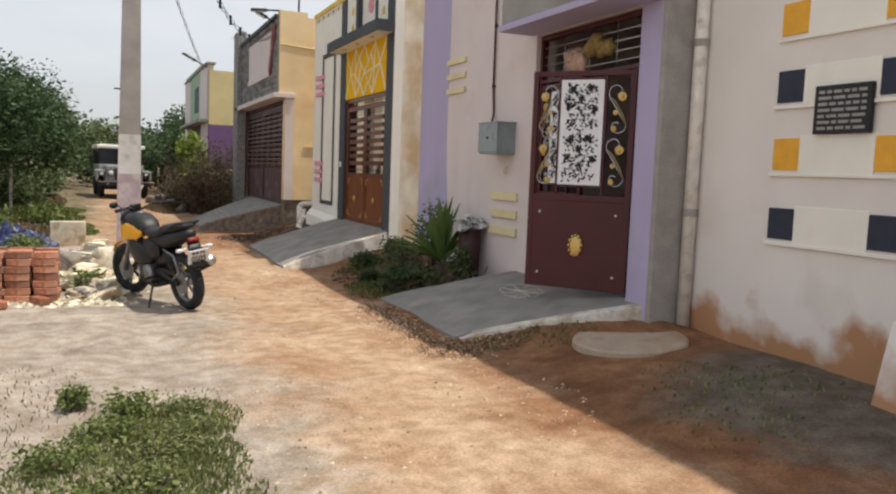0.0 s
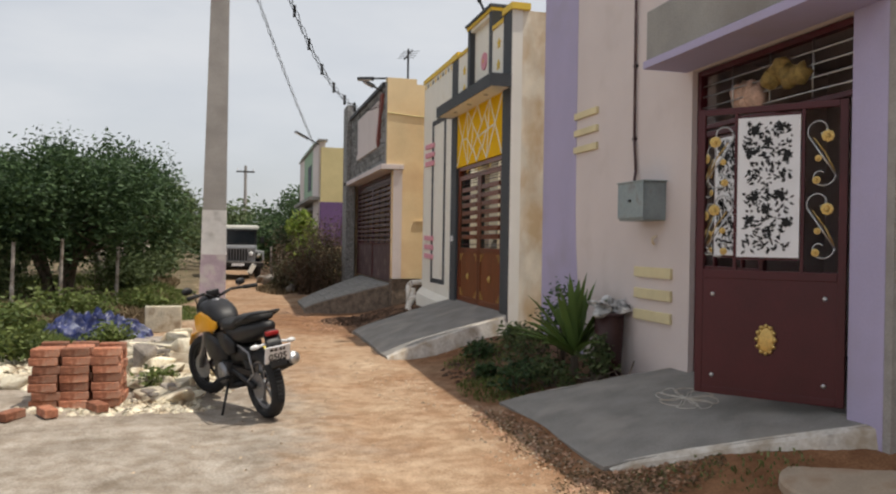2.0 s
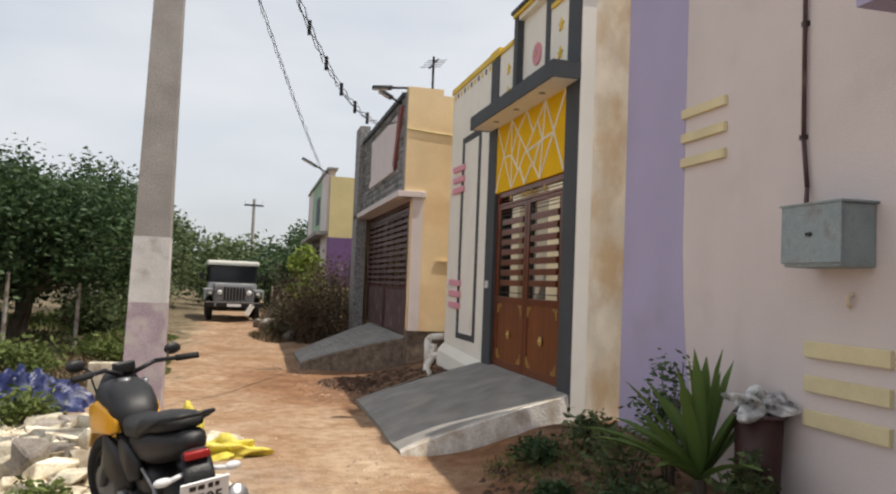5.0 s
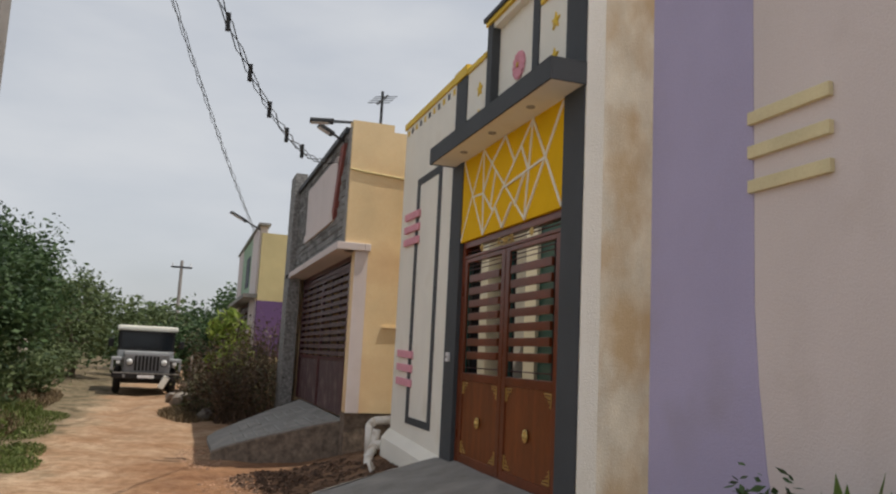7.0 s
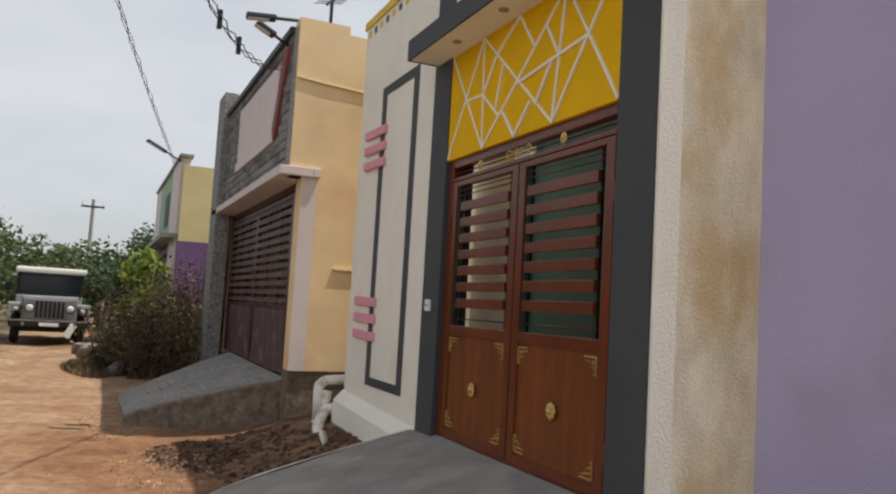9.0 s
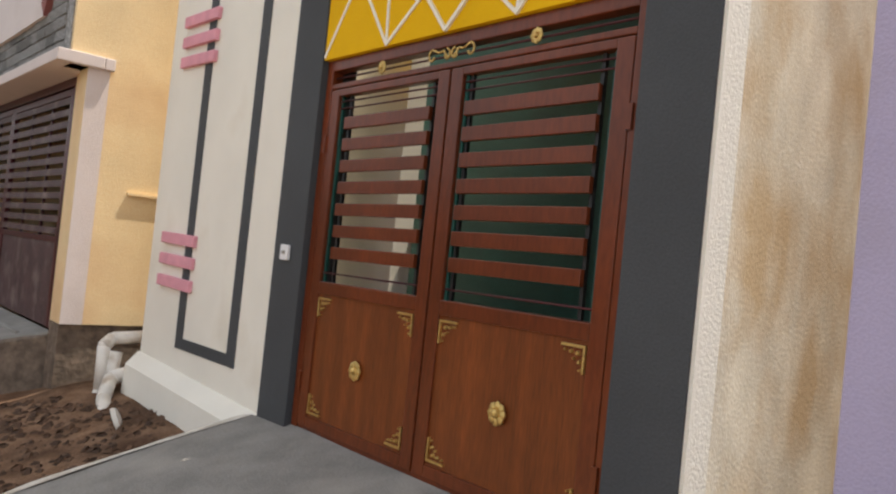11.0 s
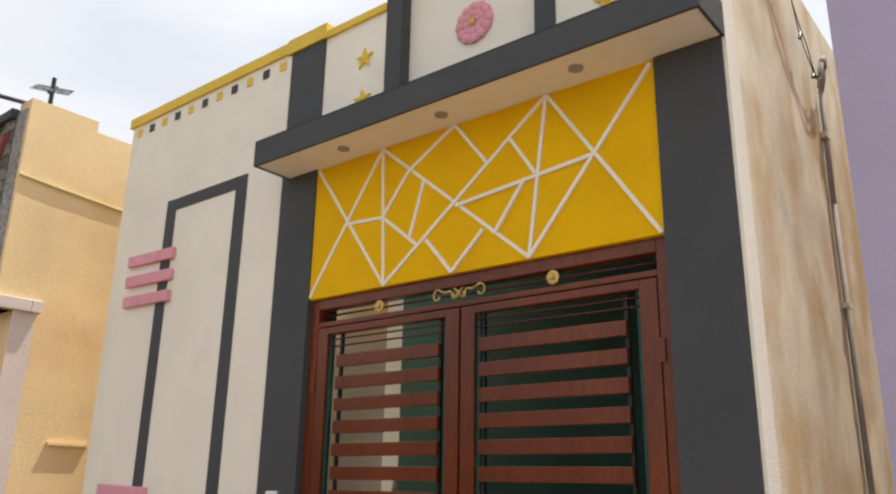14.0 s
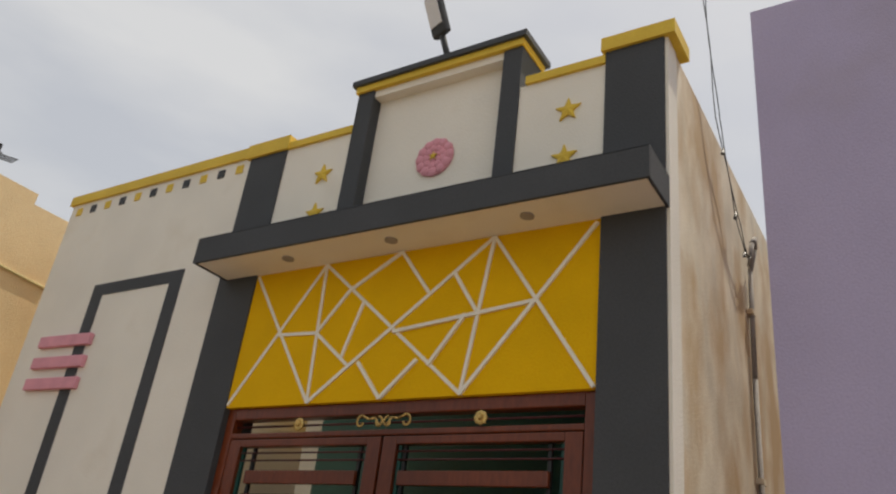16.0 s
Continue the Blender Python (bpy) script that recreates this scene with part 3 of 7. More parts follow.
    # porch
    boxes("porch_wall", h, M_GREEN, (5.0, 5.1, 11.4, 15.9, 0.3, 3.5), (X + D, 5.0, 11.4, 11.45, 0.3, 3.5), label="dark green porch wall")
    boxes("inner_wall", h, M_INTERIOR, (4.96, 5.0, 14.5, 15.9, 0.3, 3.5), label="cream inner wall")
    boxes("porch_pier", h, M_INTERIOR, (4.26, 4.4, 13.55, 14.22, 0.57, 3.5), label="cream inner pier")
    boxes("porch_floor", h, M_RAMP, (3.8, 6.4, 11.4, 15.9, 0.3, 0.57))


house_white()


# ---- the cream house with stone cladding ----
def house_cream():
    h = thing("house", (3.2, 19, 0.6), "cream house with grey stone-clad upper front and canopy", "house")
    boxes("side_wall", h, M_CREAM, (3.165, 3.74, 16.66, 16.88, 2.9, 4.68), (3.305, 3.74, 16.66, 16.88, 0.78, 2.9), (3.74, 10, 16.66, 16.88, 0.78, 4.58), label="cream painted side wall")
    boxes("corner_strip", h, M_PINKISH, (3.3, 3.475, 16.652, 16.66, 0.78, 2.9), label="pale painted corner strip")
    boxes("plinth", h, M_RUBBLEWALL, (3.305, 10, 16.69, 16.96, -0.1, 0.78), label="rough stone plinth")
    boxes("wall", h, M_CREAM, (3.345, 3.565, 16.88, 17.11, 0.5, 2.95), (3.345, 3.565, 21.76, 22.26, 0, 4.6))
    boxes("upper_wall", h, M_STONE, (3.165, 3.385, 16.88, 22.06, 3.02, 4.55), label="grey split-stone cladding")
    boxes("front_return", h, M_STONE, (3.155, 3.165, 16.71, 16.88, 3.02, 4.6))
    boxes("pilaster", h, M_STONE, (3.045, 3.265, 21.56, 22.26, 0.0, 4.95))
    boxes("canopy", h, M_PINKISH, (3.045, 3.415, 16.6, 22.11, 2.9, 3.0), (3.415, 3.5, 16.6, 16.66, 2.9, 3.0), bev=0.01, label="pale concrete canopy")
    bm = bmesh.new()
    box(bm, 3.13, 3.165, 17.5, 20.3, 3.55, 4.36)
    part("sign_panel", bm, M_PINKISH, h, "blank pinkish panel")
    red_paint = surface("dull_red_paint", (0.24, 0.08, 0.07), vary=0.2)
    bm = bmesh.new()
    run = [(16.95, 4.42), (17.2, 4.42), (17.62, 3.55), (17.5, 3.42)]
    fr = [bm.verts.new((3.11, y, z)) for y, z in run]
    bk = [bm.verts.new((3.165, y, z)) for y, z in run]
    bm.faces.new(fr)
    for i in range(4):
        bm.faces.new((fr[i], bk[i], bk[(i + 1) % 4], fr[(i + 1) % 4]))
    part("slanting_border", bm, red_paint, h, "dull red slanting border")
    boxes("panel_border", h, M_PINKISH, (3.115, 3.165, 17.5, 20.36, 3.42, 3.55), label="pale sill of the panel")
    # split stones of the cladding
    rnd = random.Random(31)
    shapes = []
    for k in range(6):
        me = bpy.data.meshes.new("cladding_stone")
        bm = bmesh.new()
        box(bm, -0.016, 0.0, -0.5, 0.5, -0.5, 0.5)
        for v in bm.verts:
            if v.co.x < -0.01:
                v.co.x -= rnd.uniform(-0.008, 0.012)
                v.co.y *= 0.95
                v.co.z *= 0.93
        bmesh.ops.recalc_face_normals(bm, faces=bm.faces)
        bm.to_mesh(me)
        bm.free()
        me.materials.append(M_STONE)
        shapes.append(me)
    z = 3.02
    while z < 4.5:
        y = 16.9
        while y < 21.5:
            w = rnd.uniform(0.16, 0.34)
            if not (17.35 < y + w / 2 < 20.4 and 3.42 < z + 0.05 < 4.4):
                ob = new("cladding_stone", rnd.choice(shapes))
                ob.matrix_basis = Matrix.Translation((3.165 - 3.2, y + w / 2 - 19, z + 0.052 - 0.6)) @ Matrix.Diagonal((1, w - 0.012, 0.098, 1))
                ob.parent = h
            y += w
        z += 0.11
    boxes("parapet_cap", h, M_DARK, (3.105, 3.415, 16.88, 21.76, 4.55, 4.63), label="dark parapet cap")
    boxes("roof", h, M_CEMENT, (3.385, 10, 16.88, 22.26, 3.5, 3.62))
    boxes("back_wall", h, M_CREAM, (5.4, 5.6, 16.88, 22.26, 0.2, 3.5), (3.6, 10, 22.06, 22.26, 0.2, 3.5))


house_cream()


# ---- the far yellow and purple house ----
def house_far():
    h = thing("house", (2.9, 30, 0.5), "yellow and purple house with pale green front, half hidden by bushes", "house")
    boxes("side_wall", h, M_PALEYELLOW, (2.95, 9.0, 27.0, 27.2, 2.75, 4.5), label="yellow upper side wall")
    boxes("side_wall", h, M_PURPLE, (2.945, 9.0, 26.995, 27.2, 1.35, 2.75), label="purple lower side wall")
    boxes("plinth", h, M_PALEYELLOW, (2.95, 9.0, 27.0, 27.2, 0.0, 1.35))
    boxes("wall", h, M_PINKISH, (2.9, 3.1, 27.2, 29.3, 2.9, 4.7), (2.9, 3.1, 27.2, 29.0, 0.0, 2.9), (2.9, 3.1, 33.0, 35.0, 0.0, 4.7))
    boxes("upper_wall", h, M_PALEGREEN, (2.92, 3.1, 29.3, 35.0, 2.9, 4.9), label="pale green upper front")
    boxes("window", h, M_NAVY, (2.9, 2.93, 30.0, 31.2, 3.3, 4.2))
    boxes("canopy", h, M_CEMENT, (2.6, 3.1, 27.1, 34.0, 2.82, 2.92))
    boxes("parapet_cap", h, M_CEMENT, (2.85, 3.15, 27.0, 35.0, 4.7, 4.76))
    boxes("roof", h, M_CEMENT, (3.1, 9.0, 27.2, 35.0, 4.3, 4.42))


house_far()


# ---- gates ----
def spiral(centre, r0, r1, a0, a1, n=16):
    """Points of a flat spiral (u, z) round a centre."""
    return [(centre[0] + (r0 + (r1 - r0) * k / n) * math.cos(a0 + (a1 - a0) * k / n), centre[1] + (r0 + (r1 - r0) * k / n) * math.sin(a0 + (a1 - a0) * k / n)) for k in range(n + 1)]


def flower(bm, m, u, z, r):
    for k in range(8):
        a = 2 * math.pi * k / 8
        bmesh.ops.create_uvsphere(bm, u_segments=6, v_segments=4, radius=r * 0.42, matrix=m @ Matrix.Translation((u + r * 0.62 * math.cos(a), -0.015, z + r * 0.62 * math.sin(a))) @ Matrix.Diagonal((1, 0.5, 1, 1)))
    bmesh.ops.create_uvsphere(bm, u_segments=8, v_segments=5, radius=r * 0.4, matrix=m @ Matrix.Translation((u, -0.022, z)))


def bracket(bm, m, u, z, su, sz, s):
    """A pierced corner ornament with its corner at (u, z)."""
    def bit(a0, a1, b0, b1):
        box(bm, u + su * a0 * s, u + su * a1 * s, -0.012, 0.0, z + sz * b0 * s, z + sz * b1 * s, m)
    bit(0, 1, 0, 0.085)
    bit(0, 0.085, 0.085, 0.9)
    for a, b, r in ((0.33, 0.27, 0.1), (0.6, 0.24, 0.085), (0.24, 0.55, 0.085), (0.85, 0.2, 0.06), (0.2, 0.8, 0.05), (0.46, 0.46, 0.06)):
        bmesh.ops.create_cone(bm, cap_ends=True, segments=9, radius1=r * s, radius2=r * s * 0.6, depth=0.014, matrix=m @ Matrix.Translation((u + su * a * s, -0.006, z + sz * b * s)) @ Matrix.Rotation(radians(90), 4, "X"))


def tube_part(name, parent, mat_, m, runs, r, label="", seg=6):
    bm = bmesh.new()
    for run in runs:
        tube(bm, [m @ Vector((u, d, z)) for u, d, z in run], r, seg)
    return part(name, bm, mat_, parent, label, smooth=True)


def flat_part(name, parent, mat_, m, specs, label="", bev=0.0):
    bm = bmesh.new()
    for s in specs:
        box(bm, *s, m)
    if bev:
        bevelled(bm, bev)
    return part(name, bm, mat_, parent, label)


def wall_frame(x, y, z, turn=0.0):
    """Axes of an upright panel: u runs north along the wall, d into the house, z up."""
    return Matrix.Translation((x, y, z)) @ Matrix.Rotation(radians(turn), 4, "Z") @ Matrix(((0, 1, 0, 0), (1, 0, 0, 0), (0, 0, 1, 0), (0, 0, 0, 1)))


def brown_gate():
    g = thing("double_gate", (3.8, 12.62, 0.58), "closed brown steel double gate with slats and gold ornaments", "gate")
    m = wall_frame(3.79, 11.5, 0.0)
    W = 2.22
    # last bar is a sill added to stop light leaking under the leaves
    flat_part("gate_frame", g, M_TEAK, m, [(0.0, 0.06, 0, 0.07, 0.58, 2.685), (W - 0.06, W, 0, 0.07, 0.58, 2.685), (0.06, W - 0.06, 0, 0.07, 2.62, 2.685), (0.06, W - 0.06, 0.0, 0.06, 2.515, 2.545), (0.06, W - 0.06, 0.012, 0.07, 0.5, 0.604)], bev=0.006)
    tube_part("transom_rod", g, M_MAROON, m, [[(0.06, 0.03, 2.585), (W - 0.06, 0.03, 2.585)]], 0.006)
    sc = []
    for s in (-1, 1):
        base = [(1.115 + s * 0.02, 2.56), (1.115 + s * 0.05, 2.60), (1.115 + s * 0.09, 2.595)]
        sc.append([(u, -0.01, z) for u, z in base + spiral((1.115 + s * 0.135, 2.58), 0.035, 0.012, math.pi / 2, math.pi / 2 - s * 4.5, 10)])
        sc.append([(u, -0.01, z) for u, z in spiral((1.115 + s * 0.03, 2.578), 0.03, 0.01, math.pi / 2, math.pi / 2 + s * 5.0, 10)])
    tube_part("scroll", g, M_GOLD, m, sc, 0.006, "small gold scroll")
    for u in (0.56, 1.66):
        bm = bmesh.new()
        flower(bm, m, u, 2.58, 0.035)
        part("flower_boss", bm, M_GOLD, g, "gold flower boss")
    for k, (u0, u1) in enumerate(((0.065, 1.105), (1.12, W - 0.065))):
        z0, z1 = 0.6, 2.51
        stile = 0.082
        leaf = flat_part("leaf", g, M_TEAK, m, [(u0, u0 + stile, 0.0, 0.05, z0, z1), (u1 - stile, u1, 0.0, 0.05, z0, z1), (u0 + stile, u1 - stile, 0.0, 0.05, z1 - 0.04, z1), (u0 + stile, u1 - stile, 0.0, 0.05, 1.35, 1.42), (u0 + stile, u1 - stile, 0.0, 0.05, z0, z0 + 0.06)], bev=0.005)
        flat_part("lower_panel", leaf, M_TEAKPANEL, m, [(u0 + stile, u1 - stile, 0.012, 0.03, z0 + 0.06, 1.35)], "brown wood-grain sheet panel")
        s0, s1 = (u0 + 0.15, u1 - 0.11) if k == 0 else (u0 + 0.13, u1 - 0.16)
        for i in range(7):
            z = 2.345 - i * 0.121
            flat_part("slat", leaf, M_TEAK, m, [(s0, s1, 0.0, 0.025, z - 0.068, z)], bev=0.004)
        for a, b in ((s0, s0 + 0.018), (s1 - 0.018, s1)):
            flat_part("slat_post", leaf, M_BLACK, m, [(a, b, 0.027, 0.045, 1.42, 2.47)])
        for u in (u0 + stile + 0.012, u1 - stile - 0.012):
            flat_part("edge_bar", leaf, M_GREEN, m, [(u - 0.009, u + 0.009, 0.02, 0.035, 1.42, 2.47)])
        for z in (2.44, 2.40, 1.47):
            tube_part("cross_rod", leaf, M_MAROON, m, [[(u0 + stile, 0.02, z), (u1 - stile, 0.02, z)]], 0.005)
        mm = m @ Matrix.Translation((0, 0.012, 0))
        for u, z, su, sz in ((u0 + stile + 0.01, 1.33, 1, -1), (u1 - stile - 0.01, 1.33, -1, -1), (u0 + stile + 0.01, z0 + 0.08, 1, 1), (u1 - stile - 0.01, z0 + 0.08, -1, 1)):
            bm = bmesh.new()
            bracket(bm, mm, u, z, su, sz, 0.12)
            part("corner_ornament", bm, M_GOLD, leaf, "gold corner ornament")
        bm = bmesh.new()
        flower(bm, mm, (u0 + u1) / 2, 0.985, 0.052)
        part("medallion", bm, M_GOLD, leaf, "gold flower medallion")
        for z in (0.85, 2.2):
            flat_part("hinge", leaf, M_TEAK, m, [((u0 - 0.025 if k == 0 else u1 - 0.003), (u0 + 0.003 if k == 0 else u1 + 0.025), -0.012, 0.0, z - 0.05, z + 0.05)])
    s = thing("switch_box", (3.748, 13.9, 1.56), "small white bell switch on a charcoal pillar", "switch")
    boxes("switch_plate", s, M_WHITEPAINT, (3.728, 3.749, 13.855, 13.945, 1.515, 1.605), bev=0.006)
    boxes("push_button", s, M_CONC, (3.722, 3.729, 13.885, 13.915, 1.55, 1.57))


brown_gate()


def leafy_plate(leaf, m, u0, u1, z0, z1, seed):
    """A white plate with a pierced pattern of flowers and leaves."""
    plate = flat_part("pierced_plate", leaf, M_WHITEPAINT, m, [(u0, u1, -0.012, -0.004, z0, z1)], "white laser-cut floral plate", bev=0.002)
    rnd = random.Random(seed)
    bm = bmesh.new()

    def petal(cu, cz, a, ln, wd):
        pts = []
        for k in range(9):
            t = k / 8
            pts.append((t, math.sin(math.pi * t) * 0.5))
        ring = [(t * ln, w * wd) for t, w in pts] + [(t * ln, -w * wd) for t, w in pts[-2:0:-1]]
        vs = []
        for p, q in ring:
            u, z = cu + p * math.cos(a) - q * math.sin(a), cz + p * math.sin(a) + q * math.cos(a)
            u, z = max(u0 + 0.02, min(u1 - 0.02, u)), max(z0 + 0.02, min(z1 - 0.02, z))
            vs.append(bm.verts.new(m @ Vector((u, -0.0145, z))))
        try:
            bm.faces.new(vs)
        except ValueError:
            pass
    w = u1 - u0
    for half in range(2):
        zc = z0 + (z1 - z0) * (0.04 + half * 0.48)
        hh = (z1 - z0) * 0.46
        for fu, fz in ((0.3, 0.88), (0.72, 0.84), (0.2, 0.45), (0.8, 0.5), (0.52, 0.66)):
            cu, cz = u0 + w * fu, zc + hh * fz
            n = rnd.randint(6, 8)
            for k in range(n):
                petal(cu, cz, 2 * math.pi * k / n + rnd.random() * 0.3, 0.034 + 0.015 * rnd.random(), 0.02)
        for k in range(190):
            cu, cz = u0 + w * rnd.uniform(0.14, 0.86), zc + hh * rnd.uniform(0.02, 0.98)
            petal(cu, cz, rnd.uniform(0, 6.3), rnd.uniform(0.018, 0.048), rnd.uniform(0.009, 0.022))
    part("pierced_opening", bm, M_BLACK, plate, "dark openings of the pierced pattern")


def scroll_pair(leaf, m, u, z0, z1, s):
    """Two tall S-shaped wire scrolls, one above the other, with gold flowers and small leaves."""
    h = (z1 - z0) / 2
    for k in range(2):
        c0, c1 = z0 + h * k + 0.085, z0 + h * (k + 1) - 0.09
        upper = spiral((u + s * 0.01, c1), 0.02, 0.08, -math.pi / 2, -math.pi / 2 - s * 5.2, 16)
        lower = spiral((u, c0), 0.082, 0.02, math.pi if s > 0 else 0.0, (math.pi if s > 0 else 0.0) + s * 5.4, 16)
        run = [(a, -0.012, b) for a, b in upper + lower]
        tube_part("wire_scroll", leaf, M_SILVER, m, [run], 0.0062, "thin silver wire scroll", 5)
        tube_part("wire_stem", leaf, M_GOLD, m, [[(u - s * 0.08, -0.014, c0 + 0.02), (u - s * 0.02, -0.02, (c0 + c1) / 2), (u + s * 0.05, -0.014, c1 - 0.05)]], 0.0045, "thin gold stem", 5)
        for du, dz, r in ((-0.035, 0.72, 0.04), (0.03, 0.12, 0.026), (0.02, 0.42, 0.022)):
            bm = bmesh.new()
            flower(bm, m, u + s * du, z0 + h * (k + dz), r)
            part("flower_boss", bm, M_GOLD, leaf, "gold flower boss")


def maroon_gate():
    g = thing("double_gate", (4.13, 6.6, 0.43), "maroon steel double gate, one leaf swung open, with white floral plates", "gate")
    m = wall_frame(4.13, 5.71, 0.0)
    W = 1.8
    flat_part("gate_frame", g, M_MAROON, m, [(0.0, 0.045, 0, 0.07, 0.44, 2.96), (W - 0.045, W, 0, 0.07, 0.44, 2.96), (0.045, W - 0.045, 0, 0.07, 2.915, 2.96), (0.045, W - 0.045, 0, 0.06, 2.46, 2.5)], bev=0.006)
    for i in range(4):
        tube_part("transom_rod", g, M_SILVER, m, [[(0.045, 0.03, 2.56 + i * 0.09), (W - 0.045, 0.03, 2.56 + i * 0.09)]], 0.006)
    for u in (0.45, 0.9, 1.35):
        tube_part("transom_rod", g, M_SILVER, m, [[(u, 0.03, 2.5), (u, 0.03, 2.92)]], 0.006)
    swing = math.degrees(math.atan2(4.11 - 3.495, 6.49 - 5.77))
    for which in (0, 1):
        lm = wall_frame(4.11, 5.77, 0.0, swing) if which == 0 else wall_frame(4.13, 6.62, 0.0)
        w = 0.95 if which == 0 else 0.83
        z0, z1 = 0.47, 2.44
        leaf = flat_part("leaf", g, M_MAROON, lm, [(0, 0.05, 0, 0.04, z0, z1), (w - 0.05, w, 0, 0.04, z0, z1), (0.05, w - 0.05, 0, 0.04, z1 - 0.045, z1), (0.05, w - 0.05, 0, 0.04, 1.27, 1.33), (0.05, w - 0.05, 0, 0.04, z0, z0 + 0.05)], bev=0.005)
        flat_part("lower_panel", leaf, M_MAROON, lm, [(0.05, w - 0.05, 0.004, 0.02, z0 + 0.05, 1.27)])
        a, b = (0.28, 0.675) if which == 0 else (0.27, 0.60)
        for u in (a - 0.025, b + 0.005):
            flat_part("inner_bar", leaf, M_MAROON, lm, [(u, u + 0.02, 0, 0.03, 1.33, z1 - 0.045)])
        flat_part("plate_backing", leaf, M_MAROON, lm, [(a, b, 0.004, 0.01, 1.40, z1 - 0.06)])
        leafy_plate(leaf, lm, a, b, 1.42, z1 - 0.08, 11 + which)
        scroll_pair(leaf, lm, 0.15, 1.40, z1 - 0.1, 1)
        scroll_pair(leaf, lm, w - 0.16, 1.40, z1 - 0.1, -1)
        bm = bmesh.new()
        mo = lm @ Matrix.Translation((w / 2, 0.0, 0.87))
        bmesh.ops.create_uvsphere(bm, u_segments=14, v_segments=8, radius=1.0, matrix=mo @ Matrix.Diagonal((0.062, 0.014, 0.098, 1)))
        for k in range(12):
            t = 2 * math.pi * k / 12
            bmesh.ops.create_uvsphere(bm, u_segments=6, v_segments=4, radius=0.016, matrix=mo @ Matrix.Translation((0.058 * math.cos(t), -0.008, 0.092 * math.sin(t))))
        part("medallion", bm, M_GOLD, leaf, "oval gold medallion", smooth=True)
        for u, z in ((0.12, 1.16), (w - 0.12, 1.16), (0.12, 0.60), (w - 0.12, 0.60)):
            bm = bmesh.new()
            bmesh.ops.create_uvsphere(bm, u_segments=8, v_segments=5, radius=0.016, matrix=lm @ Matrix.Translation((u, 0.0, z)))
            part("stud", bm, M_SILVER, leaf, "silver stud")
    c = thing("cloth_bundle", (4.2, 7.0, 2.5), "faded pink and brown cloth charm tied in the gate grille", "cloth")
    rnd = random.Random(3)
    bm = bmesh.new()
    for k in range(5):
        blob(bm, (4.16 + 0.02 * k, 6.75 + 0.09 * k, 2.66 + 0.06 * rnd.uniform(-1, 1)), (0.05, 0.08, 0.11), 0.3, 2, k * 3.1)
    part("cloth", bm, surface("faded_cloth", (0.55, 0.36, 0.27), vary=0.3, scale=14), c, smooth=True)
    bm = bmesh.new()
    for k in range(4):
        blob(bm, (4.12, 6.25 + 0.1 * k, 2.74 + 0.05 * rnd.uniform(-1, 1)), (0.05, 0.09, 0.08), 0.35, 2, k * 5.3)
    part("dried_garland", bm, surface("dry_garland", (0.28, 0.19, 0.06), vary=0.4, scale=20), c, "dry yellow-brown garland", smooth=True)


maroon_gate()


def slatted_gate(x, y0, y1, z0, z1, label, count):
    g = thing("double_gate", (x, (y0 + y1) / 2, z0), label, "gate")
    m = wall_frame(x, y0, 0.0)
    W = y1 - y0
    mid = z0 + (z1 - z0) * 0.36
    flat_part("gate_frame", g, M_MAROON, m, [(0, 0.1, 0, 0.08, z0, z1), (W - 0.1, W, 0, 0.08, z0, z1), (0.1, W - 0.1, 0, 0.08, z1 - 0.08, z1)], bev=0.006)
    for k in (0, 1):
        u0, u1 = 0.11 + k * (W - 0.22) / 2, 0.1 + (k + 1) * (W - 0.22) / 2
        leaf = flat_part("leaf", g, M_MAROON, m, [(u0, u0 + 0.07, 0, 0.05, z0, z1 - 0.1), (u1 - 0.07, u1, 0, 0.05, z0, z1 - 0.1), (u0 + 0.07, u1 - 0.07, 0, 0.05, z1 - 0.16, z1 - 0.1), (u0 + 0.07, u1 - 0.07, 0, 0.05, mid - 0.05, mid)], bev=0.004)
        flat_part("lower_panel", leaf, M_MAROONDULL, m, [(u0 + 0.07, u1 - 0.07, 0.012, 0.03, z0, mid - 0.05)], "scuffed grey-maroon sheet panel")
        for i in range(count):
            z = mid + 0.05 + (z1 - 0.2 - mid - 0.05) * i / (count - 1)
            flat_part("slat", leaf, M_MAROONDULL, m, [(u0 + 0.07, u1 - 0.07, 0.0, 0.02, z - 0.03, z + 0.03)])
        for u in (u0 + (u1 - u0) * 0.33, u0 + (u1 - u0) * 0.66):
            flat_part("upright_bar", leaf, M_MAROON, m, [(u - 0.02, u + 0.02, 0.022, 0.045, mid, z1 - 0.16)])
    return g


slatted_gate(3.365, 17.14, 21.76, 0.68, 2.9, "wide maroon steel gate with horizontal slats and scuffed panels", 12)
slatted_gate(2.96, 29.0, 33.0, 0.5, 2.82, "dark maroon steel gate of the far house", 9)


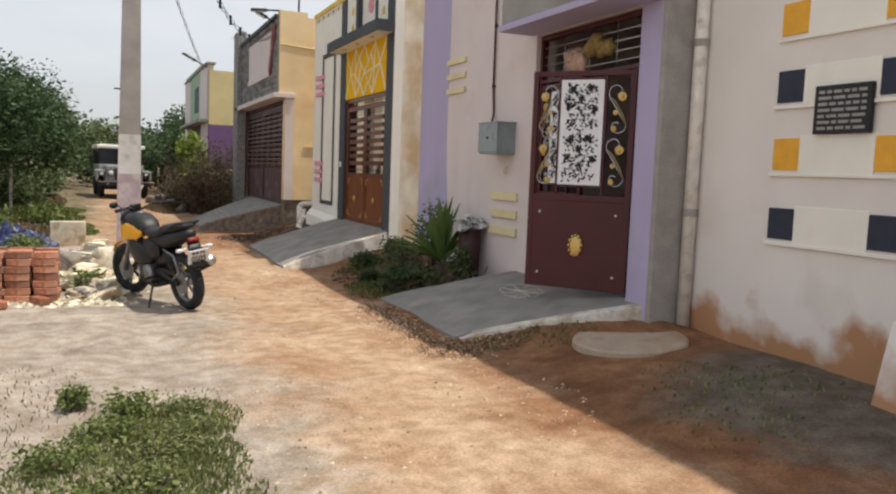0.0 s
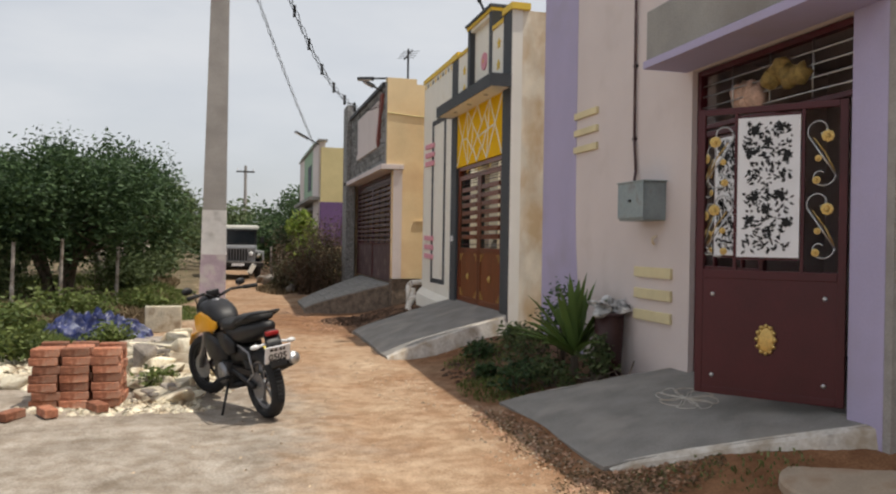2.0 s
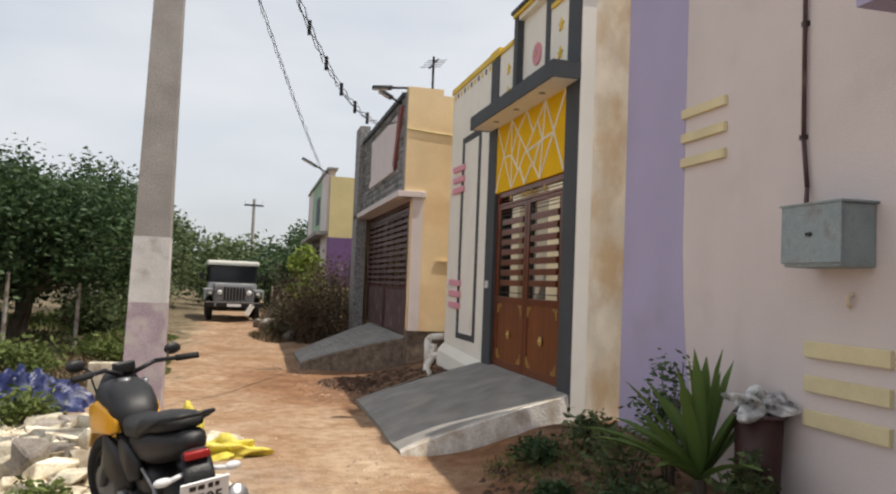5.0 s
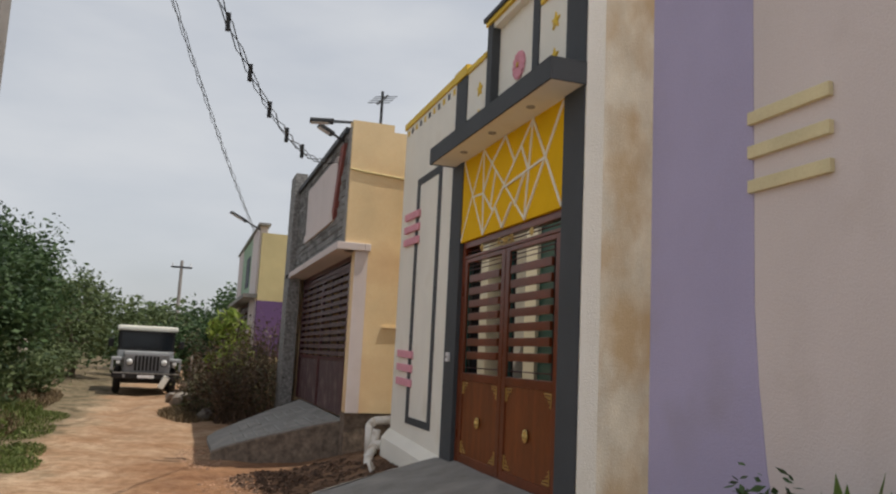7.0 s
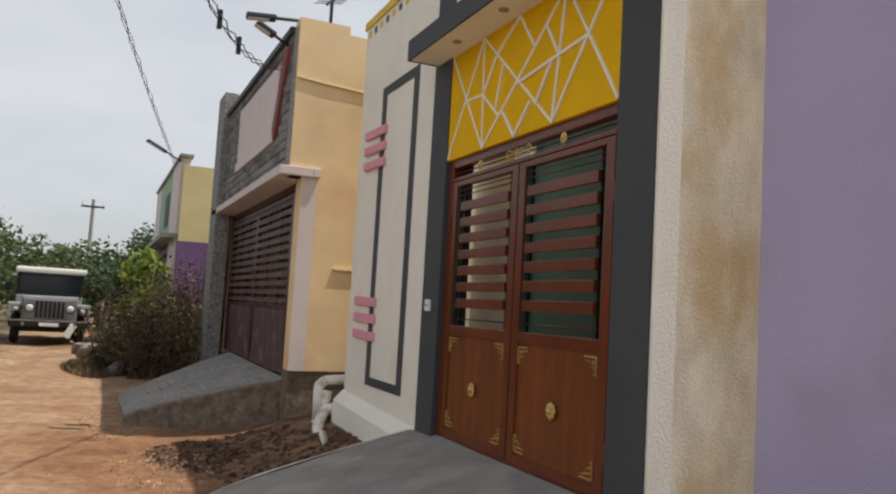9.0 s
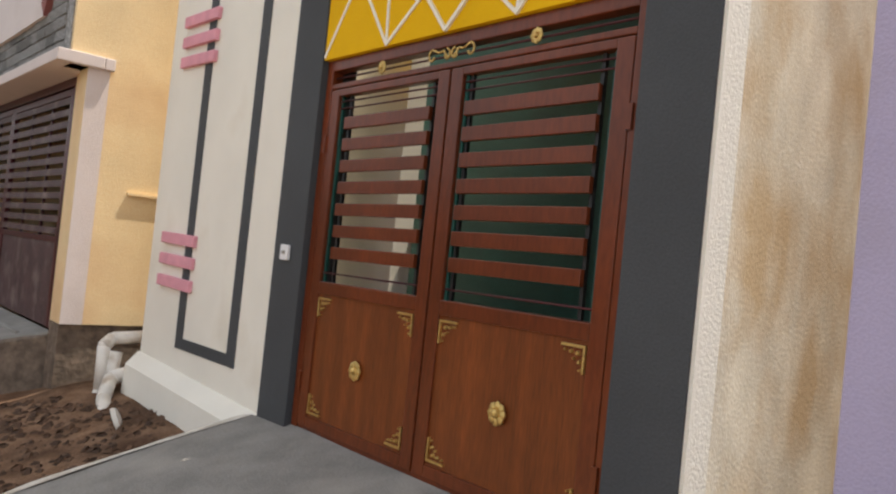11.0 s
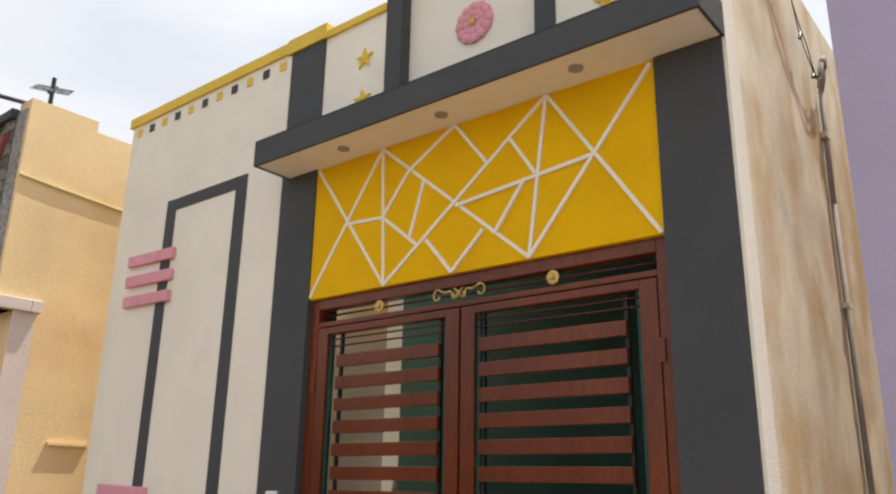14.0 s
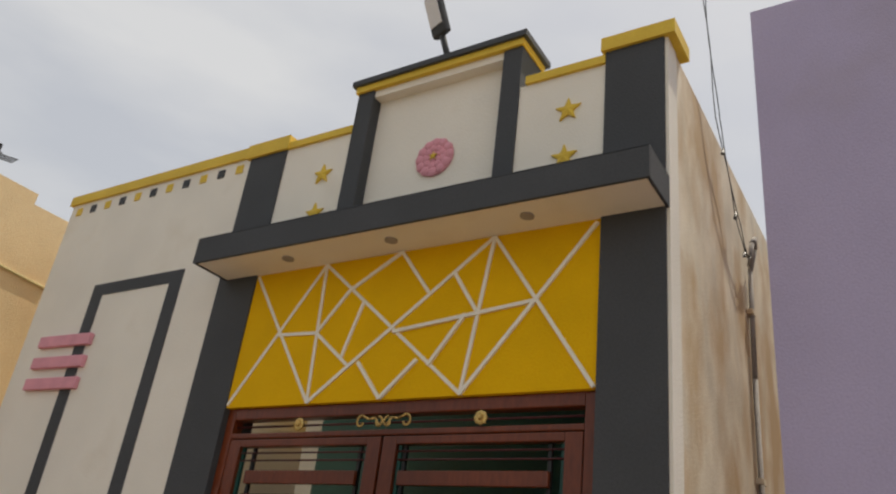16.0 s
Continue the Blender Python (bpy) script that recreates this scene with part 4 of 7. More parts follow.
# ---- fixtures on the walls and roofs ----
def meter_box():
    t = thing("meter_box", (4.08, 8.2, 1.7), "teal-grey steel electricity meter box under a conduit", "meter box")
    boxes("box_body", t, M_BOX, (3.855, 4.08, 7.9, 8.36, 1.715, 2.06), bev=0.012)
    boxes("lid", t, M_BOX, (3.843, 3.859, 7.89, 8.37, 1.735, 2.065), bev=0.006)
    boxes("top_flange", t, M_BOX, (3.835, 4.08, 7.88, 8.38, 2.06, 2.073), bev=0.003)
    boxes("latch", t, M_BLACK, (3.83, 3.844, 8.11, 8.15, 1.885, 1.905))
    c = thing("conduit", (4.06, 8.42, 2.0), "thin dark conduit pipe running up the wall", "pipe")
    bm = bmesh.new()
    tube(bm, [(4.0, 8.36, 2.06), (4.055, 8.42, 2.2), (4.055, 8.46, 2.5), (4.055, 8.48, 4.8)], 0.014)
    part("pipe", bm, M_MAROONDULL, c, smooth=True)
    for z in (2.5, 3.2, 3.9):
        boxes("clip", c, M_BLACK, (4.05, 4.08, 8.45, 8.495, z, z + 0.03))
    h = thing("wall_hook", (4.07, 8.06, 1.55), "small rusty hook with a stain on the wall", "hook")
    bm = bmesh.new()
    tube(bm, [(4.08, 8.06, 1.58), (4.04, 8.06, 1.56), (4.04, 8.06, 1.52), (4.06, 8.06, 1.50)], 0.012)
    part("hook_bar", bm, M_WEATHERED, h)


meter_box()


def rain_pipe():
    t = thing("rain_pipe", (4.38, 5.3, 0.2), "grey plastic rain pipe in the corner between the houses", "pipe")
    bm = bmesh.new()
    rod(bm, (4.39, 5.31, 0.2), (4.39, 5.31, 4.7), 0.055, seg=14)
    part("pipe", bm, M_PVC, t, smooth=True)
    for z in (1.2, 2.6, 4.0):
        bm = bmesh.new()
        rod(bm, (4.39, 5.31, z), (4.39, 5.31, z + 0.06), 0.062, seg=14)
        part("collar", bm, M_CONC, t)


rain_pipe()


def led_lamp(place, aim, label, size=0.5):
    """A flat street-lamp head on a bent arm, starting at place and pointing along aim."""
    a = Vector(aim).normalized()
    p = Vector(place)
    t = thing("street_lamp", place, label, "street lamp", "street lamps on the roofs")
    bm = bmesh.new()
    tube(bm, [p, p + a * size * 0.5], 0.02)
    part("arm", bm, M_DARK, t, smooth=True)
    q = a.to_track_quat("Y", "Z").to_matrix().to_4x4()
    bm = bmesh.new()
    box(bm, -0.07, 0.07, size * 0.45, size, -0.03, 0.025, Matrix.Translation(p) @ q)
    bevelled(bm, 0.02, 3)
    head = part("lamp_head", bm, M_DARK, t, "dark grey cast lamp head")
    bm = bmesh.new()
    box(bm, -0.055, 0.055, size * 0.58, size * 0.97, -0.036, -0.03, Matrix.Translation(p) @ q)
    part("lens", bm, M_WHITEPAINT, head)


led_lamp((3.84, 12.55, 4.8), (-0.32, 0.12, 0.75), "grey LED street lamp on the white house's parapet", 0.5)
led_lamp((3.2, 16.85, 4.7), (-1, 0.1, -0.06), "dark LED street lamp on the cream house's corner", 0.6)
led_lamp((3.17, 17.2, 4.5), (-0.9, -0.1, 0.42), "small LED lamp under the parapet of the cream house", 0.45)
led_lamp((2.9, 27.2, 4.6), (-0.9, -0.3, 0.4), "small lamp on the far house's roof", 0.9)


def aerial(x, y, z, h, label):
    t = thing("roof_aerial", (x, y, z), label, "aerial")
    bm = bmesh.new()
    rod(bm, (x, y, z), (x, y, z + h), 0.022)
    part("mast", bm, M_BLACK, t)
    bm = bmesh.new()
    rod(bm, (x - 0.12, y - 0.22, z + h * 0.86), (x + 0.14, y + 0.26, z + h * 1.02), 0.018)
    for k in range(4):
        c = Vector((x - 0.12, y - 0.22, z + h * 0.86)).lerp(Vector((x + 0.14, y + 0.26, z + h * 1.02)), (k + 0.5) / 4)
        rod(bm, c + Vector((-0.16, 0.08, 0)), c + Vector((0.16, -0.08, 0)), 0.006)
    part("crossbar", bm, M_BLACK, t)


aerial(3.84, 18.0, 3.62, 1.98, "thin dark aerial on the cream house's roof")
aerial(4.2, 29.5, 4.42, 1.7, "thin dark aerial on the far house's roof")


def drain_pipes():
    t = thing("drain_pipes", (3.7, 16.3, 0.3), "dirty white plastic drain pipes at the house corner", "pipe")
    for name, pts, r in (("bend_pipe", [(3.95, 16.3, 0.74), (3.62, 16.3, 0.72), (3.55, 16.28, 0.66), (3.55, 16.26, 0.3), (3.5, 16.22, 0.22)], 0.052),
                         ("upright_pipe", [(3.64, 16.24, 0.62), (3.6, 16.22, 0.35), (3.56, 16.2, 0.1)], 0.05),
                         ("lower_pipe", [(3.8, 16.2, 0.48), (3.58, 16.14, 0.42), (3.48, 15.95, 0.3), (3.42, 15.7, 0.2)], 0.055)):
        bm = bmesh.new()
        tube(bm, pts, r, 12)
        part(name, bm, M_PVC, t, smooth=True)
    c = thing("pipe_cap", (3.35, 15.35, 0.2), "dirty white round plastic lid lying on soil", "lid")
    bm = bmesh.new()
    m = Matrix.Translation((3.38, 15.3, 0.27)) @ Matrix.Rotation(radians(62), 4, "Y") @ Matrix.Rotation(radians(20), 4, "X")
    bmesh.ops.create_cone(bm, cap_ends=True, segments=20, radius1=0.11, radius2=0.10, depth=0.03, matrix=m)
    part("cap_disc", bm, M_PVC, c)


drain_pipes()


def roof_cables():
    """Slack cable with clips on the white house's side, and the yellowish wire across the cream wall."""
    c = thing("side_cable", (4.6, 11.1, 4.5), "slack twisted dark service cable hanging down the side wall", "cable")
    axis = [Vector(q) for q in ((4.22, 11.13, 5.6), (4.37, 11.14, 5.2), (4.56, 11.14, 4.52), (4.9, 11.14, 4.09), (5.15, 11.14, 3.9), (5.27, 11.14, 3.98))]
    for strand in range(2):
        pts = []
        for i in range(len(axis) - 1):
            for k in range(9):
                q = axis[i].lerp(axis[i + 1], k / 9)
                w = 0.035 * (1 - 0.4 * (i > 2))
                turn = (i * 9 + k) * 0.55 + strand * math.pi
                pts.append(q + Vector((w * math.cos(turn), -0.006 - 0.01 * strand, w * math.sin(turn) * 0.5)))
        bm = bmesh.new()
        tube(bm, pts, 0.0032, 5)
        part("wire", bm, M_BLACK, c)
    for f in (2.35, 3.1, 3.9):
        i = int(f)
        q = axis[i].lerp(axis[i + 1], f - i)
        bm = bmesh.new()
        rod(bm, q + Vector((-0.02, -0.005, -0.03)), q + Vector((0.02, -0.005, 0.03)), 0.01, 0.008, 7)
        part("clip", bm, M_BLACK, c)
    e = thing("service_conduit", (5.3, 11.15, 3.9), "pale bent plastic conduit down the weathered side wall", "pipe")
    bm = bmesh.new()
    tube(bm, [(5.27, 11.14, 3.9), (5.27, 11.12, 4.05), (5.31, 11.11, 4.1), (5.35, 11.12, 4.05), (5.35, 11.155, 3.9), (5.33, 11.16, 3.2), (5.32, 11.16, 0.4)], 0.016, 8)
    part("pipe", bm, M_CONC, e, smooth=True)
    for z in (3.6, 2.6, 1.6):
        boxes("saddle_clip", e, M_WEATHERED, (5.29, 5.37, 11.14, 11.18, z, z + 0.03))
    w = thing("wall_wire", (3.3, 16.65, 3.98), "yellowish wire stretched across the cream wall", "cable")
    bm = bmesh.new()
    tube(bm, [(3.16, 16.65, 4.0), (3.5, 16.648, 3.97), (4.1, 16.65, 3.93)], 0.014, 6)
    part("wire", bm, M_PALEYELLOW, w)
    l = thing("wall_ledge", (3.85, 16.64, 1.9), "small cream ledge on the side wall", "ledge")
    boxes("ledge_slab", l, M_CREAM, (3.72, 4.05, 16.628, 16.66, 1.897, 1.92))


roof_cables()


# ---- utility poles and overhead lines ----
def concrete_pole():
    t = thing("utility_pole", (0.12, 10.6, 0.0), "grey square concrete pole with peeling white and lilac paint", "utility pole")
    lean = Vector((0.012, -0.01, 1))

    def shaft(z0, z1, grow):
        bm = bmesh.new()
        for k, z in enumerate((z0, z1)):
            w = (0.142 - 0.011 * z) + grow
            d = w * 0.85
            c = Vector((0.12, 10.6, 0)) + Vector((lean.x * z, lean.y * z, z))
            for sx, sy in ((-1, -1), (1, -1), (1, 1), (-1, 1)):
                bm.verts.new((c.x + sx * w, c.y + sy * d, c.z))
        bm.verts.ensure_lookup_table()
        v = bm.verts
        for i in range(4):
            j = (i + 1) % 4
            bm.faces.new((v[i], v[j], v[j + 4], v[i + 4]))
        bm.faces.new(v[0:4])
        bm.faces.new(v[4:8])
        return bevelled(bm, 0.015, 1)

    part("shaft", shaft(-0.3, 8.4, 0.0), M_CONC, t)
    part("white_band", shaft(1.32, 1.8, 0.003), surface("peeling_whitewash", (0.62, 0.60, 0.58), vary=0.15, scale=5, stain=(0.33, 0.31, 0.29), stain_at=0.62, stain_scale=7), t, "peeling whitewash band")
    part("lilac_band", shaft(-0.2, 1.32, 0.003), surface("peeling_lilac_paint", (0.42, 0.33, 0.37), vary=0.2, scale=6, stain=(0.52, 0.47, 0.44), stain_at=0.55, stain_scale=9), t, "peeling lilac paint")
    boxes("bracket", t, M_MAROONDULL, (0.09, 0.15, 10.4, 10.56, 6.46, 6.54))
    boxes("crossarm", t, M_MAROONDULL, (-1.18, 0.82, 10.4, 10.46, 7.9, 7.98))


concrete_pole()


def far_pole(x, y, h):
    t = thing("utility_pole", (x, y, 0.3), "dark utility pole with a crossarm beyond the trees", "utility pole", "far utility poles")
    bm = bmesh.new()
    rod(bm, (x, y, 0), (x, y, h), 0.13, 0.08, 8)
    part("shaft", bm, M_CONC, t)
    boxes("crossarm", t, M_BLACK, (x - 0.55, x + 0.55, y - 0.08, y + 0.02, h - 0.42, h - 0.33))
    for dx in (-0.48, 0, 0.48):
        bm = bmesh.new()
        rod(bm, (x + dx, y - 0.03, h - 0.33), (x + dx, y - 0.03, h - 0.15), 0.04, 0.03, 8)
        part("insulator", bm, M_WHITEPAINT, t)


far_pole(0.85, 52, 6.1)


def overhead_line(a, b, sag, label, spacers=0):
    a, b = Vector(a), Vector(b)
    t = thing("overhead_cable", a, label, "cable", "overhead cables")
    n = 26
    side = (b - a).cross(Vector((0, 0, 1))).normalized()
    at = lambda k: a.lerp(b, k) - Vector((0, 0, sag * 4 * k * (1 - k)))
    for s in range(3):
        pts = [at(k / n) + side * 0.035 * math.cos(k * 1.9 + s * 2.1) + Vector((0, 0, 0.035 * math.sin(k * 1.9 + s * 2.1))) for k in range(n + 1)]
        bm = bmesh.new()
        tube(bm, pts, 0.006, 4)
        part("strand", bm, M_BLACK, t)
    for k in range(spacers):
        c = at(0.25 + 0.6 * k / spacers)
        bm = bmesh.new()
        box(bm, c.x - 0.02, c.x + 0.02, c.y - 0.02, c.y + 0.02, c.z - 0.09, c.z + 0.07)
        part("spacer", bm, M_BLACK, t)


overhead_line((-0.78, 10.43, 7.93), (2.75, 27.0, 4.5), 0.3, "slack twisted black cable from pole to far house")
overhead_line((0.12, 10.42, 6.5), (3.05, 17.1, 4.2), 1.2, "slack black cables with spacers from pole to cream house", 7)


# ---- vehicles ----
M_TYRE = surface("tyre_rubber", (0.02, 0.02, 0.021), vary=0.2, scale=12, rough=0.85)
M_BIKEORANGE = surface("orange_bike_paint", (0.80, 0.38, 0.018), vary=0.04, scale=6, rough=0.3, bump=0.0)
M_BIKEBLACK = surface("black_bike_paint", (0.014, 0.014, 0.016), vary=0.3, scale=9, rough=0.5, bump=0.1)
M_ALLOY = surface("dull_alloy", (0.28, 0.28, 0.29), vary=0.15, scale=14, rough=0.45, metal=0.7)
M_RED = surface("red_lens", (0.28, 0.015, 0.015), vary=0.05, rough=0.2)
M_LAMP = surface("clear_lens", (0.7, 0.7, 0.7), vary=0.05, rough=0.15)
M_JEEPBODY = surface("grey_white_car_paint", (0.30, 0.31, 0.32), vary=0.06, scale=4, rough=0.35, bump=0.0)
M_JEEPROOF = surface("white_car_roof", (0.78, 0.77, 0.70), vary=0.05, scale=3, rough=0.5)
M_GLASS = surface("dark_car_glass", (0.02, 0.025, 0.03), vary=0.1, rough=0.08, bump=0.0)


def torus(bm, m, big, small, flat=1.0, n=36, k=10):
    """A ring round the local y axis."""
    ring = []
    for i in range(n):
        a = 2 * math.pi * i / n
        row = []
        for j in range(k):
            b = 2 * math.pi * j / k
            r = big + small * math.cos(b)
            row.append(bm.verts.new(m @ Vector((r * math.cos(a), small * flat * math.sin(b), r * math.sin(a)))))
        ring.append(row)
    for i in range(n):
        for j in range(k):
            bm.faces.new((ring[i][j], ring[(i + 1) % n][j], ring[(i + 1) % n][(j + 1) % k], ring[i][(j + 1) % k]))


def loft(bm, sections):
    """A closed body through rings of equal length."""
    rings = [[bm.verts.new(c) for c in s] for s in sections]
    n = len(rings[0])
    for a, b in zip(rings, rings[1:]):
        for i in range(n):
            bm.faces.new((a[i], a[(i + 1) % n], b[(i + 1) % n], b[i]))
    bm.faces.new(rings[0][::-1])
    bm.faces.new(rings[-1])


def oval(x, y0, z0, wy, wz, n=14, power=2.6):
    out = []
    for k in range(n):
        a = 2 * math.pi * k / n
        c, s = math.cos(a), math.sin(a)
        out.append(Vector((x, y0 + wy * math.copysign(abs(c) ** (2 / power), c), z0 + wz * math.copysign(abs(s) ** (2 / power), s))))
    return out


def lettering(text, size, m, material, parent, depth=0.002):
    cu = bpy.data.curves.new("lettering", "FONT")
    cu.body, cu.size, cu.align_x, cu.align_y, cu.extrude, cu.offset = text, size, "CENTER", "CENTER", depth, size * 0.018
    tmp = new("lettering", cu)
    me = bpy.data.meshes.new_from_object(tmp.evaluated_get(bpy.context.evaluated_depsgraph_get()))
    bpy.data.objects.remove(tmp)
    bm = bmesh.new()
    bm.from_mesh(me)
    bpy.data.meshes.remove(me)
    bmesh.ops.transform(bm, matrix=m, verts=bm.verts)
    return part("lettering", bm, material, parent)


def motorcycle():
    gz = ground_z(0.62, 8.37)
    B = Matrix.Translation((0.66, 8.37, gz + 0.005)) @ Matrix.Rotation(radians(113), 4, "Z") @ Matrix.Rotation(radians(-8), 4, "X") @ Matrix.Scale(0.955, 4)
    t = thing("motorcycle", (0.36, 8.9, gz), "black and orange motorcycle leaning on its side stand", "motorcycle")

    def put(name, bm, material, parent=t, label="", smooth=True, m=B):
        bmesh.ops.transform(bm, matrix=m, verts=bm.verts)
        return part(name, bm, material, parent, label, smooth)

    S = B @ Matrix.Translation((1.32, 0, 0)) @ Matrix.Rotation(radians(14), 4, "Z") @ Matrix.Translation((-1.32, 0, 0))
    I = Matrix.Identity(4)
    for name, cx, wide, mm in (("rear_wheel", 0.0, 0.062, B), ("front_wheel", 1.32, 0.05, S)):
        c = Matrix.Translation((cx, 0, 0.30))
        bm = bmesh.new()
        torus(bm, c, 0.205, 0.022, 1.5)
        rod(bm, c @ Vector((0, -0.06, 0)), c @ Vector((0, 0.06, 0)), 0.045, seg=14)
        w = put(name, bm, M_BIKEBLACK if cx else M_ALLOY, label="alloy wheel", m=mm)
        for k in range(10):
            a = 2 * math.pi * (k // 2) / 5
            da = -0.13 if k % 2 else 0.13
            bm = bmesh.new()
            rod(bm, c @ Vector((0.04 * math.cos(a), 0, 0.04 * math.sin(a))), c @ Vector((0.2 * math.cos(a + da), 0, 0.2 * math.sin(a + da))), 0.011, seg=6)
            put("spoke", bm, M_BIKEBLACK if cx else M_ALLOY, w, m=mm)
        bm = bmesh.new()
        torus(bm, c, 0.252, 0.05, wide / 0.05)
        put("tyre", bm, M_TYRE, w, m=mm)
        bm = bmesh.new()
        rod(bm, c @ Vector((0, 0.062, 0)), c @ Vector((0, 0.066, 0)), 0.12, seg=22)
        put("brake_disc", bm, M_ALLOY, w, "steel brake disc", False, mm)
    bm = bmesh.new()
    loft(bm, [oval(0.62, 0, 0.80, 0.08, 0.06), oval(0.72, 0, 0.84, 0.13, 0.10), oval(0.86, 0, 0.87, 0.15, 0.12), oval(1.0, 0, 0.89, 0.15, 0.105), oval(1.1, 0, 0.89, 0.09, 0.06)])
    tank = put("fuel_tank", bm, M_BIKEBLACK)
    for s in (-1, 1):
        bm = bmesh.new()
        loft(bm, [oval(0.68, s * 0.11, 0.78, 0.015, 0.03, power=3.4), oval(0.78, s * 0.125, 0.79, 0.026, 0.075, power=3.4), oval(0.92, s * 0.145, 0.80, 0.03, 0.095, power=3.4), oval(1.06, s * 0.15, 0.77, 0.026, 0.085, power=3.4), oval(1.14, s * 0.13, 0.71, 0.012, 0.045, power=3.4)])
        put("tank_shroud", bm, M_BIKEORANGE, tank, "orange tank shroud")
    bm = bmesh.new()
    rod(bm, (0.9, 0, 0.975), (0.9, 0, 1.0), 0.035, seg=16)
    put("filler_cap", bm, M_ALLOY, tank)
    bm = bmesh.new()
    loft(bm, [oval(-0.16, 0, 0.915, 0.08, 0.03), oval(-0.02, 0, 0.90, 0.12, 0.05), oval(0.2, 0, 0.865, 0.13, 0.055), oval(0.28, 0, 0.815, 0.135, 0.055), oval(0.5, 0, 0.79, 0.13, 0.055), oval(0.66, 0, 0.80, 0.09, 0.05)])
    put("seat", bm, surface("black_seat_vinyl", (0.018, 0.018, 0.019), vary=0.15, rough=0.6, bump=0.3), label="black stepped seat")
    bm = bmesh.new()
    loft(bm, [oval(-0.24, 0, 0.84, 0.05, 0.035), oval(-0.1, 0, 0.81, 0.11, 0.07), oval(0.15, 0, 0.75, 0.13, 0.09), oval(0.45, 0, 0.70, 0.12, 0.09), oval(0.6, 0, 0.70, 0.08, 0.07)])
    put("tail_fairing", bm, M_BIKEBLACK)
    bm = bmesh.new()
    tube(bm, [Vector(c) for c in ((0.1, 0.15, 0.86), (-0.16, 0.13, 0.95), (-0.22, 0.0, 0.96), (-0.16, -0.13, 0.95), (0.1, -0.15, 0.86))], 0.012)
    put("grab_rail", bm, M_BIKEBLACK)
    bm = bmesh.new()
    box(bm, -0.275, -0.235, -0.06, 0.06, 0.76, 0.80)
    bevelled(bm, 0.01)
    put("tail_lamp", bm, M_RED, label="red tail lamp")
    bm = bmesh.new()
    loft(bm, [oval(-0.24, 0, 0.78, 0.07, 0.03), oval(-0.28, 0, 0.66, 0.075, 0.02), oval(-0.33, 0, 0.50, 0.08, 0.012)])
    put("rear_mudguard", bm, M_BLACK)
    P = B @ Matrix.Translation((-0.325, 0, 0.61)) @ Matrix.Rotation(radians(-18), 4, "Y")
    bm = bmesh.new()
    box(bm, -0.006, 0.006, -0.115, 0.115, -0.075, 0.075)
    bevelled(bm, 0.004)
    plate = put("number_plate", bm, M_WHITEPAINT, label="white number plate with black figures", smooth=False, m=P)
    face = P @ Matrix(((0, 0, -1, -0.007), (-1, 0, 0, 0), (0, 1, 0, -0.022), (0, 0, 0, 1)))
    lettering("0505", 0.085, face, M_BLACK, plate)
    bm = bmesh.new()
    for k, (a, b) in enumerate(((-0.075, -0.045), (-0.035, -0.005), (0.012, 0.035), (0.045, 0.065))):
        box(bm, -0.0085, -0.006, -b, -a, 0.034, 0.058)
    put("illegible_lettering", bm, M_BLACK, plate, smooth=False, m=P)
    for s in (-1, 1):
        bm = bmesh.new()
        rod(bm, (-0.24, s * 0.06, 0.70), (-0.26, s * 0.13, 0.69), 0.012)
        blob(bm, (-0.26, s * 0.165, 0.69), (0.022, 0.045, 0.022), 0.0, 2)
        put("indicator", bm, M_LAMP, label="clear indicator lamp")
        bm = bmesh.new()
        rod(bm, (1.04, s * 0.10, 0.95), (1.32, s * 0.085, 0.30), 0.024)
        put("fork_leg", bm, M_ALLOY, m=S)
        bm = bmesh.new()
        tube(bm, [Vector(c) for c in ((1.06, s * 0.04, 1.0), (1.02, s * 0.16, 1.05), (0.93, s * 0.38, 1.05))], 0.014)
        bar = put("handlebar", bm, M_BIKEBLACK, m=S)
        bm = bmesh.new()
        rod(bm, (0.965, s * 0.27, 1.05), (0.915, s * 0.40, 1.05), 0.02)
        put("grip", bm, M_TYRE, bar, m=S)
        bm = bmesh.new()
        rod(bm, (1.0, s * 0.24, 1.05), (1.05, s * 0.27, 1.09), 0.007)
        blob(bm, (1.06, s * 0.31, 1.10), (0.02, 0.06, 0.038), 0.0, 2)
        put("mirror", bm, M_BIKEBLACK, m=S)
        bm = bmesh.new()
        rod(bm, (0.0, s * 0.10, 0.30), (0.5, s * 0.09, 0.40), 0.025)
        put("swingarm", bm, M_BIKEBLACK)
        bm = bmesh.new()
        rod(bm, (0.42, s * 0.12, 0.34), (0.42, s * 0.26, 0.33), 0.016)
        put("footpeg", bm, M_TYRE)
    bm = bmesh.new()
    loft(bm, [oval(1.05, 0, 0.42, 0.045, 0.012), oval(1.14, 0, 0.585, 0.06, 0.016), oval(1.3, 0, 0.66, 0.062, 0.016), oval(1.48, 0, 0.60, 0.055, 0.014), oval(1.56, 0, 0.50, 0.035, 0.01)])
    put("front_mudguard", bm, M_BIKEORANGE, label="orange front mudguard", m=S)
    bm = bmesh.new()
    loft(bm, [oval(1.1, 0, 0.92, 0.09, 0.09), oval(1.2, 0, 0.90, 0.11, 0.12), oval(1.29, 0, 0.87, 0.08, 0.085)])
    cowl = put("headlamp_cowl", bm, M_BIKEBLACK, m=S)
    bm = bmesh.new()
    blob(bm, (1.285, 0, 0.87), (0.03, 0.075, 0.075), 0.0, 2)
    put("headlamp", bm, M_LAMP, cowl, m=S)
    bm = bmesh.new()
